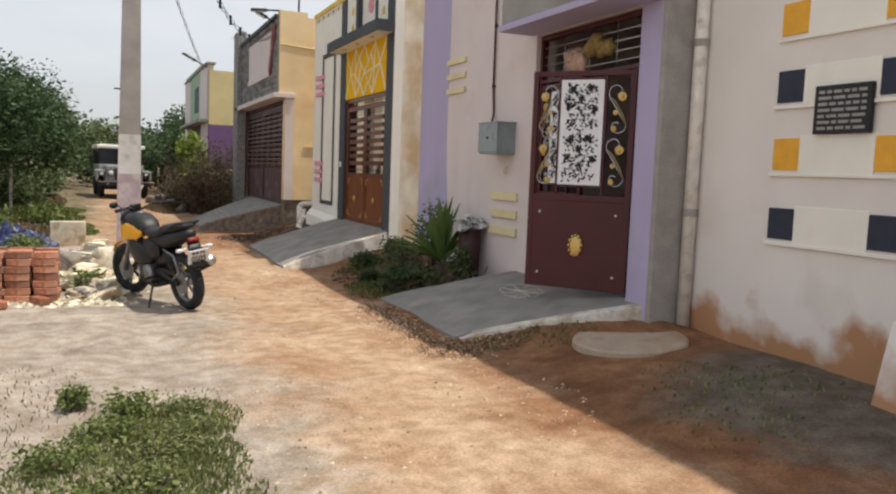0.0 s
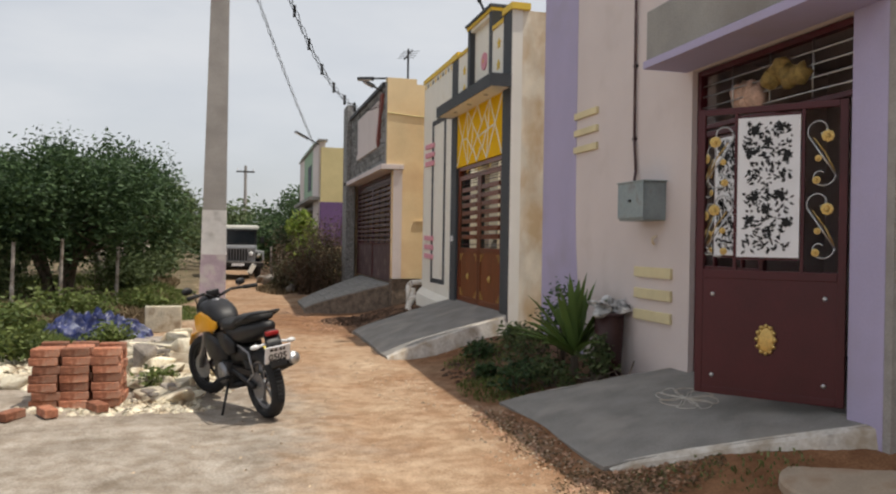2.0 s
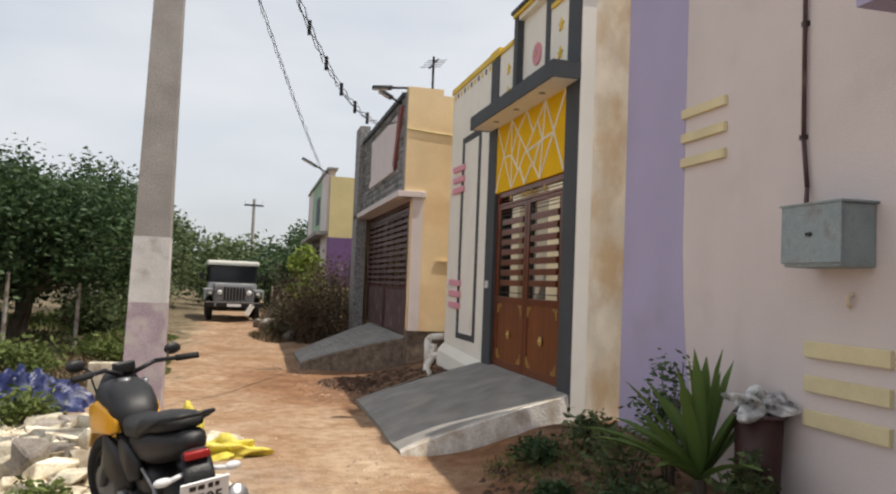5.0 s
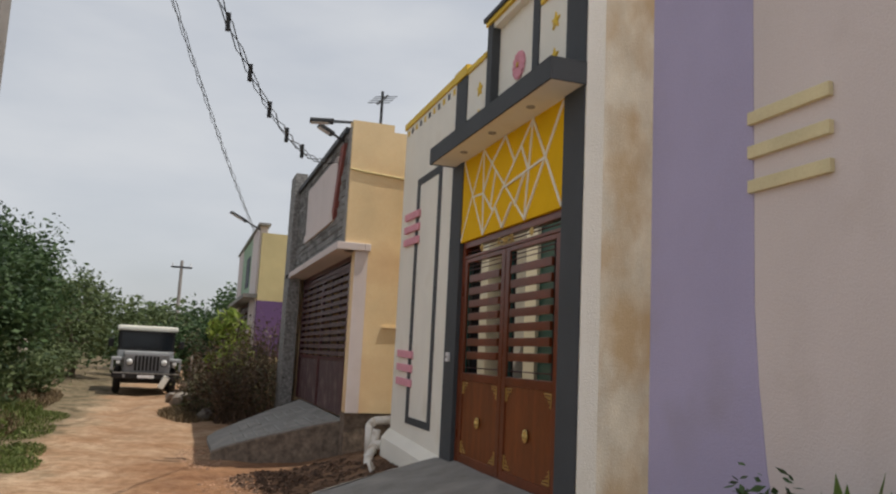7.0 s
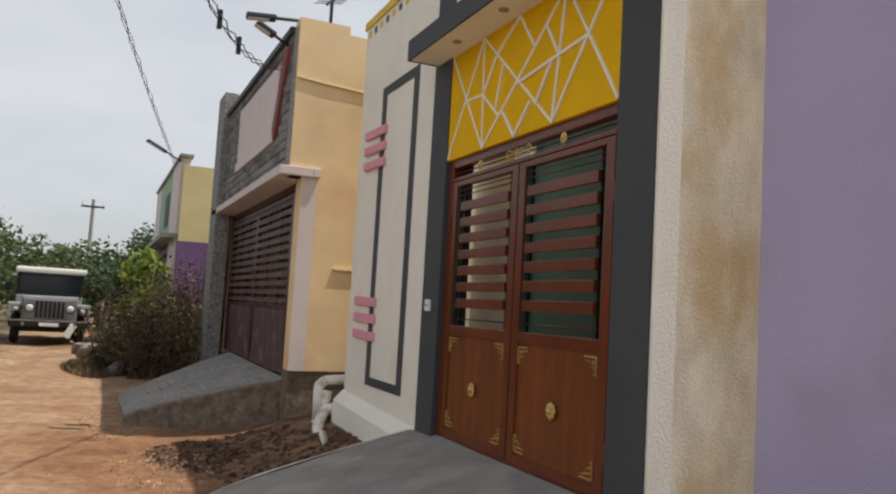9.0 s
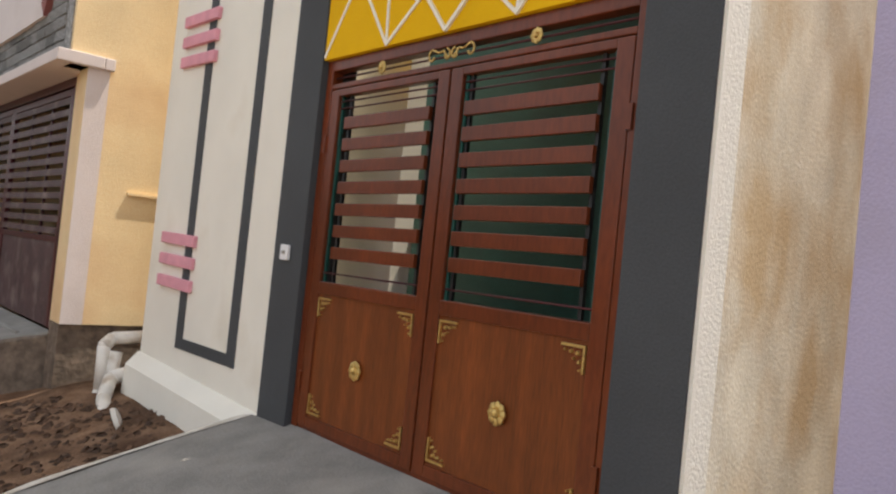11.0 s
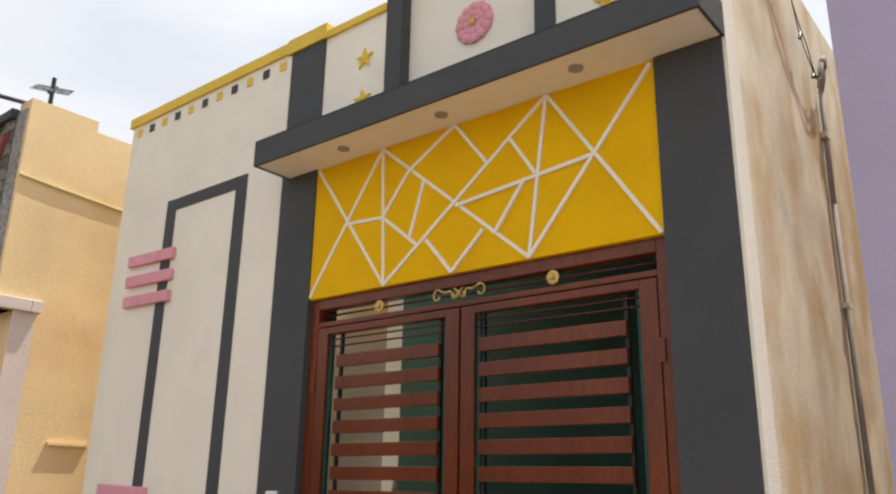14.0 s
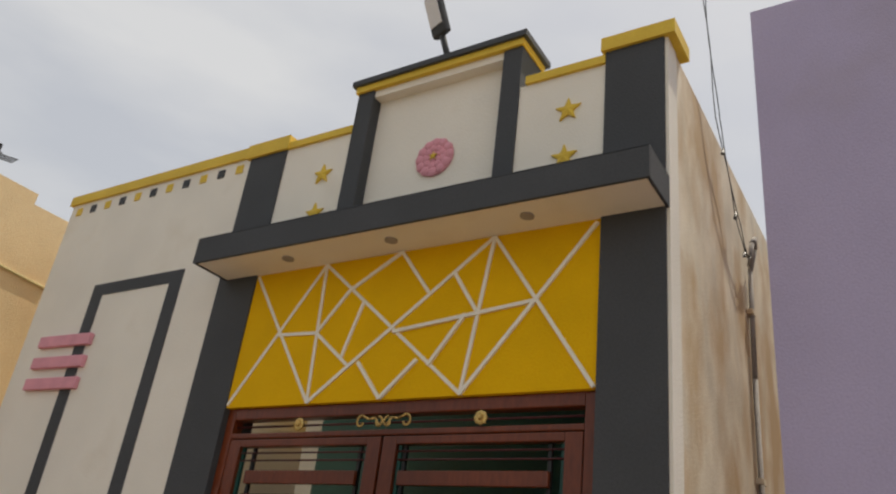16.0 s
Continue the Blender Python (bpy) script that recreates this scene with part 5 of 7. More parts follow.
    box(bm, 1.08, 1.12, -0.07, 0.07, 1.0, 1.07)
    bevelled(bm, 0.015)
    put("instrument_pod", bm, M_BLACK, cowl, m=S)
    bm = bmesh.new()
    for a, b in (((1.05, 0, 0.9), (0.8, 0, 0.32)), ((1.05, 0, 0.92), (0.45, 0, 0.72)), ((0.45, 0, 0.72), (0.45, 0, 0.34)), ((0.8, 0, 0.32), (0.45, 0, 0.32))):
        rod(bm, a, b, 0.028)
    put("bike_frame", bm, M_BIKEBLACK)
    bm = bmesh.new()
    box(bm, 0.46, 0.82, -0.13, 0.13, 0.27, 0.46)
    box(bm, 0.64, 0.82, -0.085, 0.085, 0.44, 0.70, Matrix.Translation((0.05, 0, 0)))
    bevelled(bm, 0.012)
    metal = surface("dark_engine_metal", (0.06, 0.06, 0.062), vary=0.25, scale=20, rough=0.5, metal=0.5)
    engine = put("engine", bm, metal, smooth=False)
    for k in range(5):
        bm = bmesh.new()
        box(bm, 0.66, 0.90, -0.11, 0.11, 0.50 + k * 0.04, 0.512 + k * 0.04)
        put("cooling_fin", bm, metal, engine)
    for s in (-1, 1):
        bm = bmesh.new()
        loft(bm, [oval(0.5, s * 0.1, 0.52, 0.03, 0.05), oval(0.66, s * 0.125, 0.55, 0.035, 0.12), oval(0.86, s * 0.13, 0.58, 0.035, 0.13), oval(1.0, s * 0.11, 0.6, 0.02, 0.08)])
        put("engine_shroud", bm, M_BIKEBLACK)
    bm = bmesh.new()
    loft(bm, [oval(0.4, 0, 0.25, 0.08, 0.03), oval(0.6, 0, 0.22, 0.12, 0.05), oval(0.85, 0, 0.27, 0.11, 0.07), oval(0.95, 0, 0.36, 0.06, 0.05)])
    put("belly_pan", bm, M_BLACK)
    bm = bmesh.new()
    loft(bm, [oval(0.12, 0, 0.56, 0.09, 0.06), oval(0.3, 0, 0.55, 0.11, 0.1), oval(0.46, 0, 0.52, 0.1, 0.1)])
    put("airbox", bm, M_BLACK)
    bm = bmesh.new()
    rod(bm, (0.55, 0.13, 0.36), (0.55, 0.165, 0.36), 0.095, seg=20)
    put("engine_cover", bm, M_ALLOY)
    bm = bmesh.new()
    tube(bm, [Vector(c) for c in ((0.88, -0.05, 0.5), (0.93, -0.08, 0.33), (0.7, -0.12, 0.24), (0.4, -0.14, 0.27), (0.2, -0.16, 0.34))], 0.022, 10)
    put("exhaust_pipe", bm, M_ALLOY)
    bm = bmesh.new()
    rod(bm, (0.24, -0.17, 0.34), (-0.2, -0.2, 0.52), 0.045, 0.06, 16)
    muf = put("muffler", bm, M_BIKEBLACK)
    bm = bmesh.new()
    rod(bm, (-0.2, -0.2, 0.52), (-0.225, -0.202, 0.53), 0.06, 0.048, 16)
    put("muffler_tip", bm, M_SILVER, muf, "silver muffler tip")
    bm = bmesh.new()
    rod(bm, (0.1, 0.06, 0.38), (0.38, 0.05, 0.68), 0.035, seg=12)
    put("shock_absorber", bm, M_BLACK)
    bm = bmesh.new()
    box(bm, 0.05, 0.5, 0.085, 0.1, 0.38, 0.43)
    put("chain_guard", bm, M_BLACK, smooth=False)
    bm = bmesh.new()
    rod(bm, (0.5, 0.12, 0.30), (0.42, 0.27, -0.03), 0.012)
    box(bm, 0.40, 0.46, 0.25, 0.30, -0.04, -0.028)
    put("side_stand", bm, M_BLACK)
    for k in range(9):
        a = 0.55 + k * 0.11
        bm = bmesh.new()
        box(bm, -0.012, 0.012, -0.03, 0.03, -0.006, 0.012, Matrix.Translation((-0.302 * math.cos(a - 0.9), 0, 0.30 + 0.302 * math.sin(a - 0.9))) @ Matrix.Rotation(-(a - 0.9) - math.pi / 2, 4, "Y"))
        put("tread_block", bm, M_TYRE, smooth=False)
    bm = bmesh.new()
    tube(bm, [Vector(c) for c in ((1.02, 0.16, 1.04), (1.12, 0.1, 0.86), (1.0, 0.05, 0.72), (0.8, 0.08, 0.62))], 0.006, 5)
    put("clutch_cable", bm, M_BLACK)
    bm = bmesh.new()
    tube(bm, [Vector(c) for c in ((0.15, 0.14, 0.66), (-0.1, 0.16, 0.62), (-0.16, 0.16, 0.45), (0.0, 0.15, 0.36))], 0.01, 6)
    put("saree_guard", bm, M_ALLOY, label="bent steel guard rail beside the rear wheel")
    for s in (-1, 1):
        bm = bmesh.new()
        loft(bm, [oval(0.28, s * 0.12, 0.62, 0.02, 0.05), oval(0.42, s * 0.13, 0.63, 0.025, 0.1), oval(0.6, s * 0.12, 0.66, 0.02, 0.07)])
        put("side_panel", bm, M_BIKEBLACK)


motorcycle()


def jeep():
    X, Y = 0.42, 28.4
    Z = ground_z(X, Y + 1)
    t = thing("jeep", (X, Y + 1.8, Z), "grey-white old jeep with white roof parked on the lane", "jeep")
    m = Matrix.Translation((X, Y, Z)) @ Matrix.Rotation(radians(4), 4, "Z")

    def put(name, specs, material, parent=t, label="", bev=0.02):
        bm = bmesh.new()
        for s in specs:
            box(bm, *s, m)
        if bev:
            bevelled(bm, bev)
        return part(name, bm, material, parent, label)

    put("body", [(-0.72, 0.72, 1.2, 3.7, 0.5, 1.12), (-0.58, 0.58, 0.12, 1.2, 0.55, 0.8)], M_JEEPBODY)
    put("bonnet", [(-0.56, 0.56, 0.06, 1.25, 0.98, 1.1)], M_JEEPBODY)
    put("bonnet_rib", [(-0.03, 0.03, 0.1, 1.2, 1.1, 1.115)], M_JEEPBODY, bev=0.004)
    for s in (-1, 1):
        put("wiper", [(s * 0.1, s * 0.42, 1.235, 1.248, 1.19, 1.21)], M_BLACK, bev=0)
        put("seat_back", [(s * 0.12, s * 0.56, 1.9, 2.05, 0.9, 1.42)], M_BLACK)
        put("tow_shackle", [(s * 0.5, s * 0.56, -0.2, -0.14, 0.44, 0.52)], M_ALLOY, bev=0.01)
    grille = put("grille", [(-0.56, 0.56, 0.02, 0.1, 0.55, 1.05)], M_ALLOY)
    for k in range(7):
        put("grille_slot", [(-0.27 + k * 0.09 - 0.03, -0.27 + k * 0.09 + 0.03, 0.0, 0.03, 0.62, 1.0)], M_BLACK, grille, bev=0)
    for s in (-1, 1):
        put("fender", [(s * 0.56 - 0.0, s * 0.86, 0.12, 1.25, 0.86, 0.94), (s * 0.8, s * 0.86, 0.12, 0.3, 0.62, 0.9)], M_JEEPBODY, label="white fender")
        bm = bmesh.new()
        rod(bm, m @ Vector((s * 0.42, 0.0, 0.84)), m @ Vector((s * 0.42, 0.05, 0.84)), 0.105, seg=18)
        lamp = part("headlamp", bm, M_BLACK, t)
        bm = bmesh.new()
        blob(bm, m @ Vector((s * 0.42, 0.0, 0.84)), (0.085, 0.03, 0.085), 0, 2)
        part("lens", bm, M_LAMP, lamp, smooth=True)
        put("side_lamp", [(s * 0.64, s * 0.74, 0.1, 0.14, 0.78, 0.85)], M_LAMP, bev=0.01)
        put("mirror", [(s * 0.84, s * 0.98, 1.3, 1.34, 1.2, 1.42)], M_BLACK)
        put("door", [(s * 0.71, s * 0.735, 1.45, 2.3, 0.6, 1.1)], M_JEEPBODY, bev=0.005)
        for yp in (2.4, 3.6):
            put("roof_post", [(s * 0.68, s * 0.74, yp, yp + 0.06, 1.1, 1.72)], M_BLACK, bev=0)
        for yy in (0.62, 2.95):
            bm = bmesh.new()
            c = m @ Matrix.Translation((s * 0.68, yy, 0.36)) @ Matrix.Rotation(radians(90), 4, "Z")
            torus(bm, c, 0.26, 0.1, 1.0, 28, 10)
            tyre = part("tyre", bm, M_TYRE, t, smooth=True)
            bm = bmesh.new()
            rod(bm, c @ Vector((0, -0.06, 0)), c @ Vector((0, 0.06, 0)), 0.19, seg=18)
            part("rim", bm, M_JEEPBODY, tyre)
    put("windscreen_frame", [(-0.72, -0.66, 1.25, 1.3, 1.1, 1.66), (0.66, 0.72, 1.25, 1.3, 1.1, 1.66), (-0.66, 0.66, 1.25, 1.3, 1.6, 1.66), (-0.66, 0.66, 1.25, 1.3, 1.1, 1.17)], M_BLACK, bev=0.006)
    put("windscreen", [(-0.66, 0.66, 1.27, 1.28, 1.17, 1.6)], M_GLASS, bev=0)
    put("roof", [(-0.78, 0.78, 1.15, 3.75, 1.66, 1.8)], M_JEEPROOF, label="white canvas-covered roof", bev=0.05)
    put("bumper", [(-0.82, 0.82, -0.14, -0.02, 0.42, 0.58)], M_BLACK)
    put("bumper_stripe", [(-0.8, 0.8, -0.146, -0.139, 0.55, 0.575)], M_CONC, bev=0)
    put("axle", [(-0.6, 0.6, 0.56, 0.68, 0.28, 0.4)], M_BLACK)
    put("number_plate", [(-0.2, 0.2, -0.15, -0.141, 0.44, 0.52)], M_WHITEPAINT, bev=0)
    put("rear_seat", [(-0.66, 0.66, 2.9, 3.0, 0.9, 1.5)], M_BLACK)
    bm = bmesh.new()
    box(bm, 0.36, 0.52, -0.2, -0.15, 0.18, 0.52, m @ Matrix.Translation((0.44, 0, 0.35)) @ Matrix.Rotation(radians(28), 4, "Y") @ Matrix.Translation((-0.44, 0, -0.35)))
    bevelled(bm, 0.02)
    part("hanging_cloth", bm, M_JEEPROOF, t, "white cloth hanging from the bumper")


jeep()


# ---- plants ----
def leaf_material(name, low, high, trans=0.25):
    m = bpy.data.materials.new(name)
    m.use_nodes = True
    n, l = m.node_tree.nodes, m.node_tree.links
    p = n["Principled BSDF"]
    p.inputs["Roughness"].default_value, p.inputs["Specular IOR Level"].default_value = 0.6, 0.25
    g = n.new("ShaderNodeNewGeometry")
    r = n.new("ShaderNodeValToRGB")
    r.color_ramp.elements[0].color, r.color_ramp.elements[1].color = (*low, 1), (*high, 1)
    l.new(g.outputs["Random Per Island"], r.inputs["Fac"])
    l.new(r.outputs["Color"], p.inputs["Base Color"])
    tr = n.new("ShaderNodeBsdfTranslucent")
    l.new(r.outputs["Color"], tr.inputs["Color"])
    mx = n.new("ShaderNodeMixShader")
    mx.inputs["Fac"].default_value = trans
    l.new(p.outputs["BSDF"], mx.inputs[1])
    l.new(tr.outputs["BSDF"], mx.inputs[2])
    l.new(mx.outputs["Shader"], n["Material Output"].inputs["Surface"])
    return m


M_LEAF = leaf_material("tree_leaves", (0.022, 0.046, 0.02), (0.082, 0.135, 0.052))
M_LEAF2 = leaf_material("grey_green_leaves", (0.045, 0.07, 0.028), (0.15, 0.19, 0.08))
M_LEAFFAR = leaf_material("far_leaves", (0.045, 0.07, 0.03), (0.13, 0.18, 0.075))
M_GRASS = leaf_material("weed_leaves", (0.055, 0.085, 0.02), (0.19, 0.23, 0.07))
M_DRY = leaf_material("dry_stems", (0.10, 0.07, 0.04), (0.26, 0.19, 0.11), 0.1)
M_WEED = leaf_material("pale_weeds", (0.085, 0.11, 0.035), (0.25, 0.27, 0.11))
M_SCRUB = leaf_material("dark_scrub", (0.032, 0.03, 0.018), (0.12, 0.11, 0.055), 0.15)
M_SWORD = leaf_material("sword_leaves", (0.07, 0.125, 0.03), (0.22, 0.31, 0.085))
M_BARK = surface("bark", (0.11, 0.085, 0.065), vary=0.35, scale=9, bump=0.9, grain=25, stretch=(1, 1, 0.3))
M_BARKPALE = surface("pale_bark", (0.36, 0.32, 0.28), vary=0.35, scale=6, bump=0.7, grain=25, stain=(0.16, 0.12, 0.09), stain_at=0.55, stain_scale=5)


def leaf_cloud(centres, spreads, count, size, rng, flat=0.5, up=0.0):
    """Vertices and faces of many small leaves scattered round clump centres."""
    c = centres[rng.integers(0, len(centres), count)]
    p = c + rng.normal(0, 1, (count, 3)) * spreads
    a = rng.normal(0, 1, (count, 3))
    a[:, 2] = a[:, 2] * flat + up
    a /= np.linalg.norm(a, axis=1)[:, None]
    b = np.cross(a, rng.normal(0, 1, (count, 3)))
    b /= np.linalg.norm(b, axis=1)[:, None]
    s = size * rng.uniform(0.6, 1.4, (count, 1))
    v = np.stack([p - a * s, p + b * s * 0.42, p + a * s, p - b * s * 0.42], axis=1).reshape(-1, 3)
    return v, np.arange(count * 4).reshape(-1, 4)


def raw_part(name, v, f, material, parent=None, label=""):
    me = bpy.data.meshes.new(name)
    if parent:
        v = v - np.array(parent.location)
    me.from_pydata(v.tolist(), [], f.tolist())
    me.materials.append(material)
    ob = new(name, me)
    if parent:
        ob.parent = parent
    if label:
        tagged(ob, label)
    return ob


def tree(x, y, h, w, seed, label, count=9000, size=0.062, bark=None, mat_=None, stems=3, low=0.13):
    rng = np.random.default_rng(seed)
    z = ground_z(x, y)
    t = thing("tree", (x, y, z), label, "tree", "trees along the lane")
    bm = bmesh.new()
    tips = []
    for k in range(stems):
        a = 2 * math.pi * k / stems + rng.uniform(-0.5, 0.5)
        p = Vector((x + 0.12 * math.cos(a), y + 0.12 * math.sin(a), z - 0.1))
        r = 0.10 + 0.05 * rng.random()
        d = Vector((0.22 * math.cos(a), 0.22 * math.sin(a), 1)).normalized()
        for s in range(4):
            q = p + d * h * 0.17
            rod(bm, p, q, r, r * 0.78, 7)
            p, r = q, r * 0.78
            d = (d + Vector(rng.normal(0, 0.22, 3))).normalized()
            d.z = abs(d.z)
            for j in range(2):
                if s:
                    b = rng.uniform(0, 6.28)
                    e = p + Vector((math.cos(b) * w * rng.uniform(0.3, 0.75), math.sin(b) * w * rng.uniform(0.3, 0.75), h * rng.uniform(-0.02, 0.22)))
                    mid = p.lerp(e, 0.5) + Vector((0, 0, 0.12))
                    rod(bm, p, mid, r * 0.5, r * 0.35, 5)
                    rod(bm, mid, e, r * 0.35, r * 0.12, 5)
                    tips.append(e)
        tips.append(p)
    part("trunk", bm, bark or M_BARK, t)
    n = 130
    d = rng.normal(0, 1, (n, 3))
    d /= np.linalg.norm(d, axis=1)[:, None]
    rad = rng.uniform(0.35, 1.0, (n, 1)) ** 0.6
    lump = np.array([1 + 0.35 * noise.noise(Vector(q) * 1.6 + Vector((seed, 0, 0))) for q in d])[:, None]
    mid = np.array((x, y, z + h * (0.5 + low / 2)))
    c = mid + d * rad * lump * np.array((w, w, h * (0.5 - low / 2)))
    c = np.vstack([c, np.array([list(q) for q in tips])])
    v, f = leaf_cloud(c, np.array((0.22, 0.22, 0.17)) * (w / 2.0) ** 0.5, count, size, rng)
    raw_part("crown", v, f, mat_ or M_LEAF, t)
    return t


tree(-3.3, 20.0, 3.15, 2.3, 1, "leafy green thorn tree with several dark stems", 36000, 0.055, stems=5, low=0.27)
tree(-6.3, 19.2, 2.95, 2.6, 2, "dense green thorn tree beside the lane", 32000, 0.055, stems=4, low=0.24)
tree(-2.9, 24.5, 3.8, 1.9, 3, "green tree with whitewashed trunk beside the lane", 15000, 0.06, bark=M_BARKPALE, low=0.3)
tree(-9.6, 20.5, 3.4, 2.8, 4, "broad dark green thorn tree", 18000, low=0.2)
tree(-5.6, 25.0, 3.4, 2.6, 5, "tall green tree behind the thorn trees", 8000)
tree(-3.9, 30.0, 4.1, 2.2, 6, "grey-green tree by the lane's bend", 6000, mat_=M_LEAF2)
tree(-8.5, 28.0, 4.3, 3.2, 7, "grey-green tree in the field", 7000, mat_=M_LEAF2, size=0.1)
tree(-2.4, 36.0, 3.4, 2.2, 8, "grey-green tree beyond the jeep", 5000, mat_=M_LEAF2, size=0.1)
tree(4.4, 42.0, 4.0, 2.4, 9, "green tree behind the far house", 5000, mat_=M_LEAF, size=0.11)
tree(0.2, 46.0, 3.2, 2.4, 10, "low green tree at the lane's end", 5000, mat_=M_LEAF2, size=0.11)
tree(-5.0, 44.0, 3.8, 3.0, 12, "grey-green tree in the distance", 5000, mat_=M_LEAF2, size=0.12)


def far_woods():
    rng = np.random.default_rng(40)
    c = []
    for k in range(900):
        y = rng.uniform(52, 85)
        x = rng.uniform(-46, 42)
        top = 2.6 + 1.6 * (0.5 + 0.5 * noise.noise(Vector((x * 0.16, y * 0.1, 2)))) + (2.2 if rng.random() < 0.05 else 0)
        c.append((x, y, 0.4 + top * rng.uniform(0.1, 1.0)))
    v, f = leaf_cloud(np.array(c), np.array((0.8, 0.8, 0.45)), 26000, 0.26, rng)
    tagged(raw_part("far_woods", v, f, M_LEAFFAR), "hazy belt of grey-green trees along the horizon", "woods", kind="stuff")


far_woods()


def bush(x, y, w, h, seed, label, mat_, count=1500, size=0.045, name="bush", group="bushes"):
    rng = np.random.default_rng(seed)
    z = ground_z(x, y)
    t = thing(name, (x, y, z), label, "bush", group)
    bm = bmesh.new()
    ends = []
    for k in range(9):
        a = rng.uniform(0, 6.28)
        e = Vector((x + math.cos(a) * w * rng.uniform(0.2, 0.8), y + math.sin(a) * w * rng.uniform(0.2, 0.8), z + h * rng.uniform(0.5, 1.0)))
        rod(bm, (x + 0.03 * math.cos(a), y + 0.03 * math.sin(a), z - 0.03), e, 0.012, 0.004, 5)
        ends.append(list(e))
    part("stem", bm, M_BARK, t)
    n = 40
    d = rng.normal(0, 1, (n, 3))
    d /= np.linalg.norm(d, axis=1)[:, None]
    c = np.array((x, y, z + h * 0.5)) + d * rng.uniform(0.3, 1, (n, 1)) * np.array((w, w, h * 0.48))
    c[:, 2] = np.maximum(c[:, 2], z + 0.04)
    v, f = leaf_cloud(np.vstack([c, ends]), np.array((0.10, 0.10, 0.08)) * (w / 0.5), count, size, rng)
    v[:, 2] = np.maximum(v[:, 2], z + 0.0)
    raw_part("foliage", v, f, mat_, t)


# beneath the trees
for k, (x, y, w, h) in enumerate(((-4.6, 18.6, 1.0, 1.1), (-7.6, 18.2, 1.2, 1.3), (-2.3, 22.3, 0.8, 0.8), (-9.0, 17.6, 1.2, 1.2), (-2.2, 26.5, 0.9, 0.9), (-5.0, 22.5, 1.2, 1.5), (-3.0, 28.0, 1.0, 1.1), (-7.5, 23, 1.4, 1.8), (-2.7, 33.0, 1.2, 1.2), (-11.5, 18.5, 1.4, 1.6))):
    bush(x, y, w, h, 60 + k, "low dark scrub under the trees", M_LEAF2, 2600, 0.06)
# tangled dry thicket along the fence before the far house
M_TWIG = surface("dry_twigs", (0.10, 0.065, 0.045), vary=0.4, scale=5, bump=0.3, island=0.4)
M_DRYLEAF = leaf_material("dry_brown_leaves", (0.035, 0.022, 0.014), (0.15, 0.095, 0.055), 0.15)


def thicket(x, y, w, d, h, seed, label, stems=26, leaves=1500, mat_=None):
    """Thin upright crooked stems with sparse small leaves."""
    rng = np.random.default_rng(seed)
    z = ground_z(x, y)
    t = thing("thicket", (x, y, z), label, "bush", "dry thickets")
    bm = bmesh.new()
    along = []
    for k in range(stems):
        p = Vector((x + w * rng.uniform(-1, 1), y + d * rng.uniform(-1, 1), 0))
        p.z = ground_z(p.x, p.y) - 0.05
        top = h * rng.uniform(0.45, 1.05)
        q, r = p, 0.014
        lean = Vector((rng.normal(0, 0.22), rng.normal(0, 0.22), 1))
        for i in range(4):
            e = q + lean * top / 4 + Vector((rng.normal(0, 0.04), rng.normal(0, 0.04), 0))
            rod(bm, q, e, r, r * 0.75, 4)
            along.append(list(q.lerp(e, 0.6)))
            if i:
                side = e + Vector((rng.normal(0, 0.2), rng.normal(0, 0.2), rng.uniform(0.05, 0.3)))
                rod(bm, e, side, r * 0.5, r * 0.2, 3)
                along.append(list(side))
            q, r = e, r * 0.75
    part("stem_tangle", bm, M_TWIG, t)
    v, f = leaf_cloud(np.array(along), np.array((0.09, 0.09, 0.09)), leaves, 0.038, rng)
    v[:, 2] = np.maximum(v[:, 2], z)
    raw_part("foliage", v, f, mat_ or M_DRYLEAF, t)


for k, (x, y, w, d, h) in enumerate(((2.75, 22.6, 0.5, 0.5, 1.6), (2.2, 22.4, 0.4, 0.5, 1.15), (2.9, 23.6, 0.4, 0.6, 1.95), (2.3, 23.6, 0.45, 0.6, 1.6), (2.7, 24.8, 0.5, 0.6, 1.7), (2.1, 25.0, 0.4, 0.6, 1.3), (1.75, 23.3, 0.35, 0.6, 0.75), (2.5, 26.2, 0.6, 0.5, 1.4))):
    thicket(x, y, w, d, h, 80 + k, "tangled dry brown thicket beside the cement ramp", 34, 1500 if k % 3 else 1900, None if k % 3 else M_SCRUB)
for k, (x, y, w, h) in enumerate(((2.0, 31.0, 1.0, 1.9), (2.2, 36.0, 1.3, 2.6), (-0.6, 40.0, 1.5, 2.0), (1.5, 38.0, 1.3, 2.4))):
    bush(x, y, w, h, 90 + k, "green bush at the lane's side beyond the jeep", M_LEAF, 2400, 0.09)
# beside the maroon gate's ramp
for k, (x, y, w, h) in enumerate(((3.0, 8.75, 0.26, 0.3), (3.4, 9.4, 0.32, 0.45), (2.95, 9.5, 0.14, 0.14), (3.3, 8.6, 0.24, 0.25), (3.1, 10.3, 0.2, 0.2), (3.55, 10.2, 0.24, 0.26), (3.72, 9.35, 0.25, 0.85), (3.72, 8.42, 0.16, 0.42))):
    bush(x, y, w, h, 100 + k, "leafy weed bush in dark soil by the wall", M_LEAF2 if k % 2 else M_LEAF, 560, 0.03)
bush(-1.2, 12.9, 0.35, 0.3, 120, "small green weeds before the blue sheet", M_GRASS, 900, 0.04)
bush(-2.2, 11.6, 0.5, 0.35, 121, "green weeds beside the rubble", M_GRASS, 1200, 0.04)
bush(-0.35, 9.75, 0.22, 0.2, 122, "green weeds among the stones", M_GRASS, 600, 0.03)
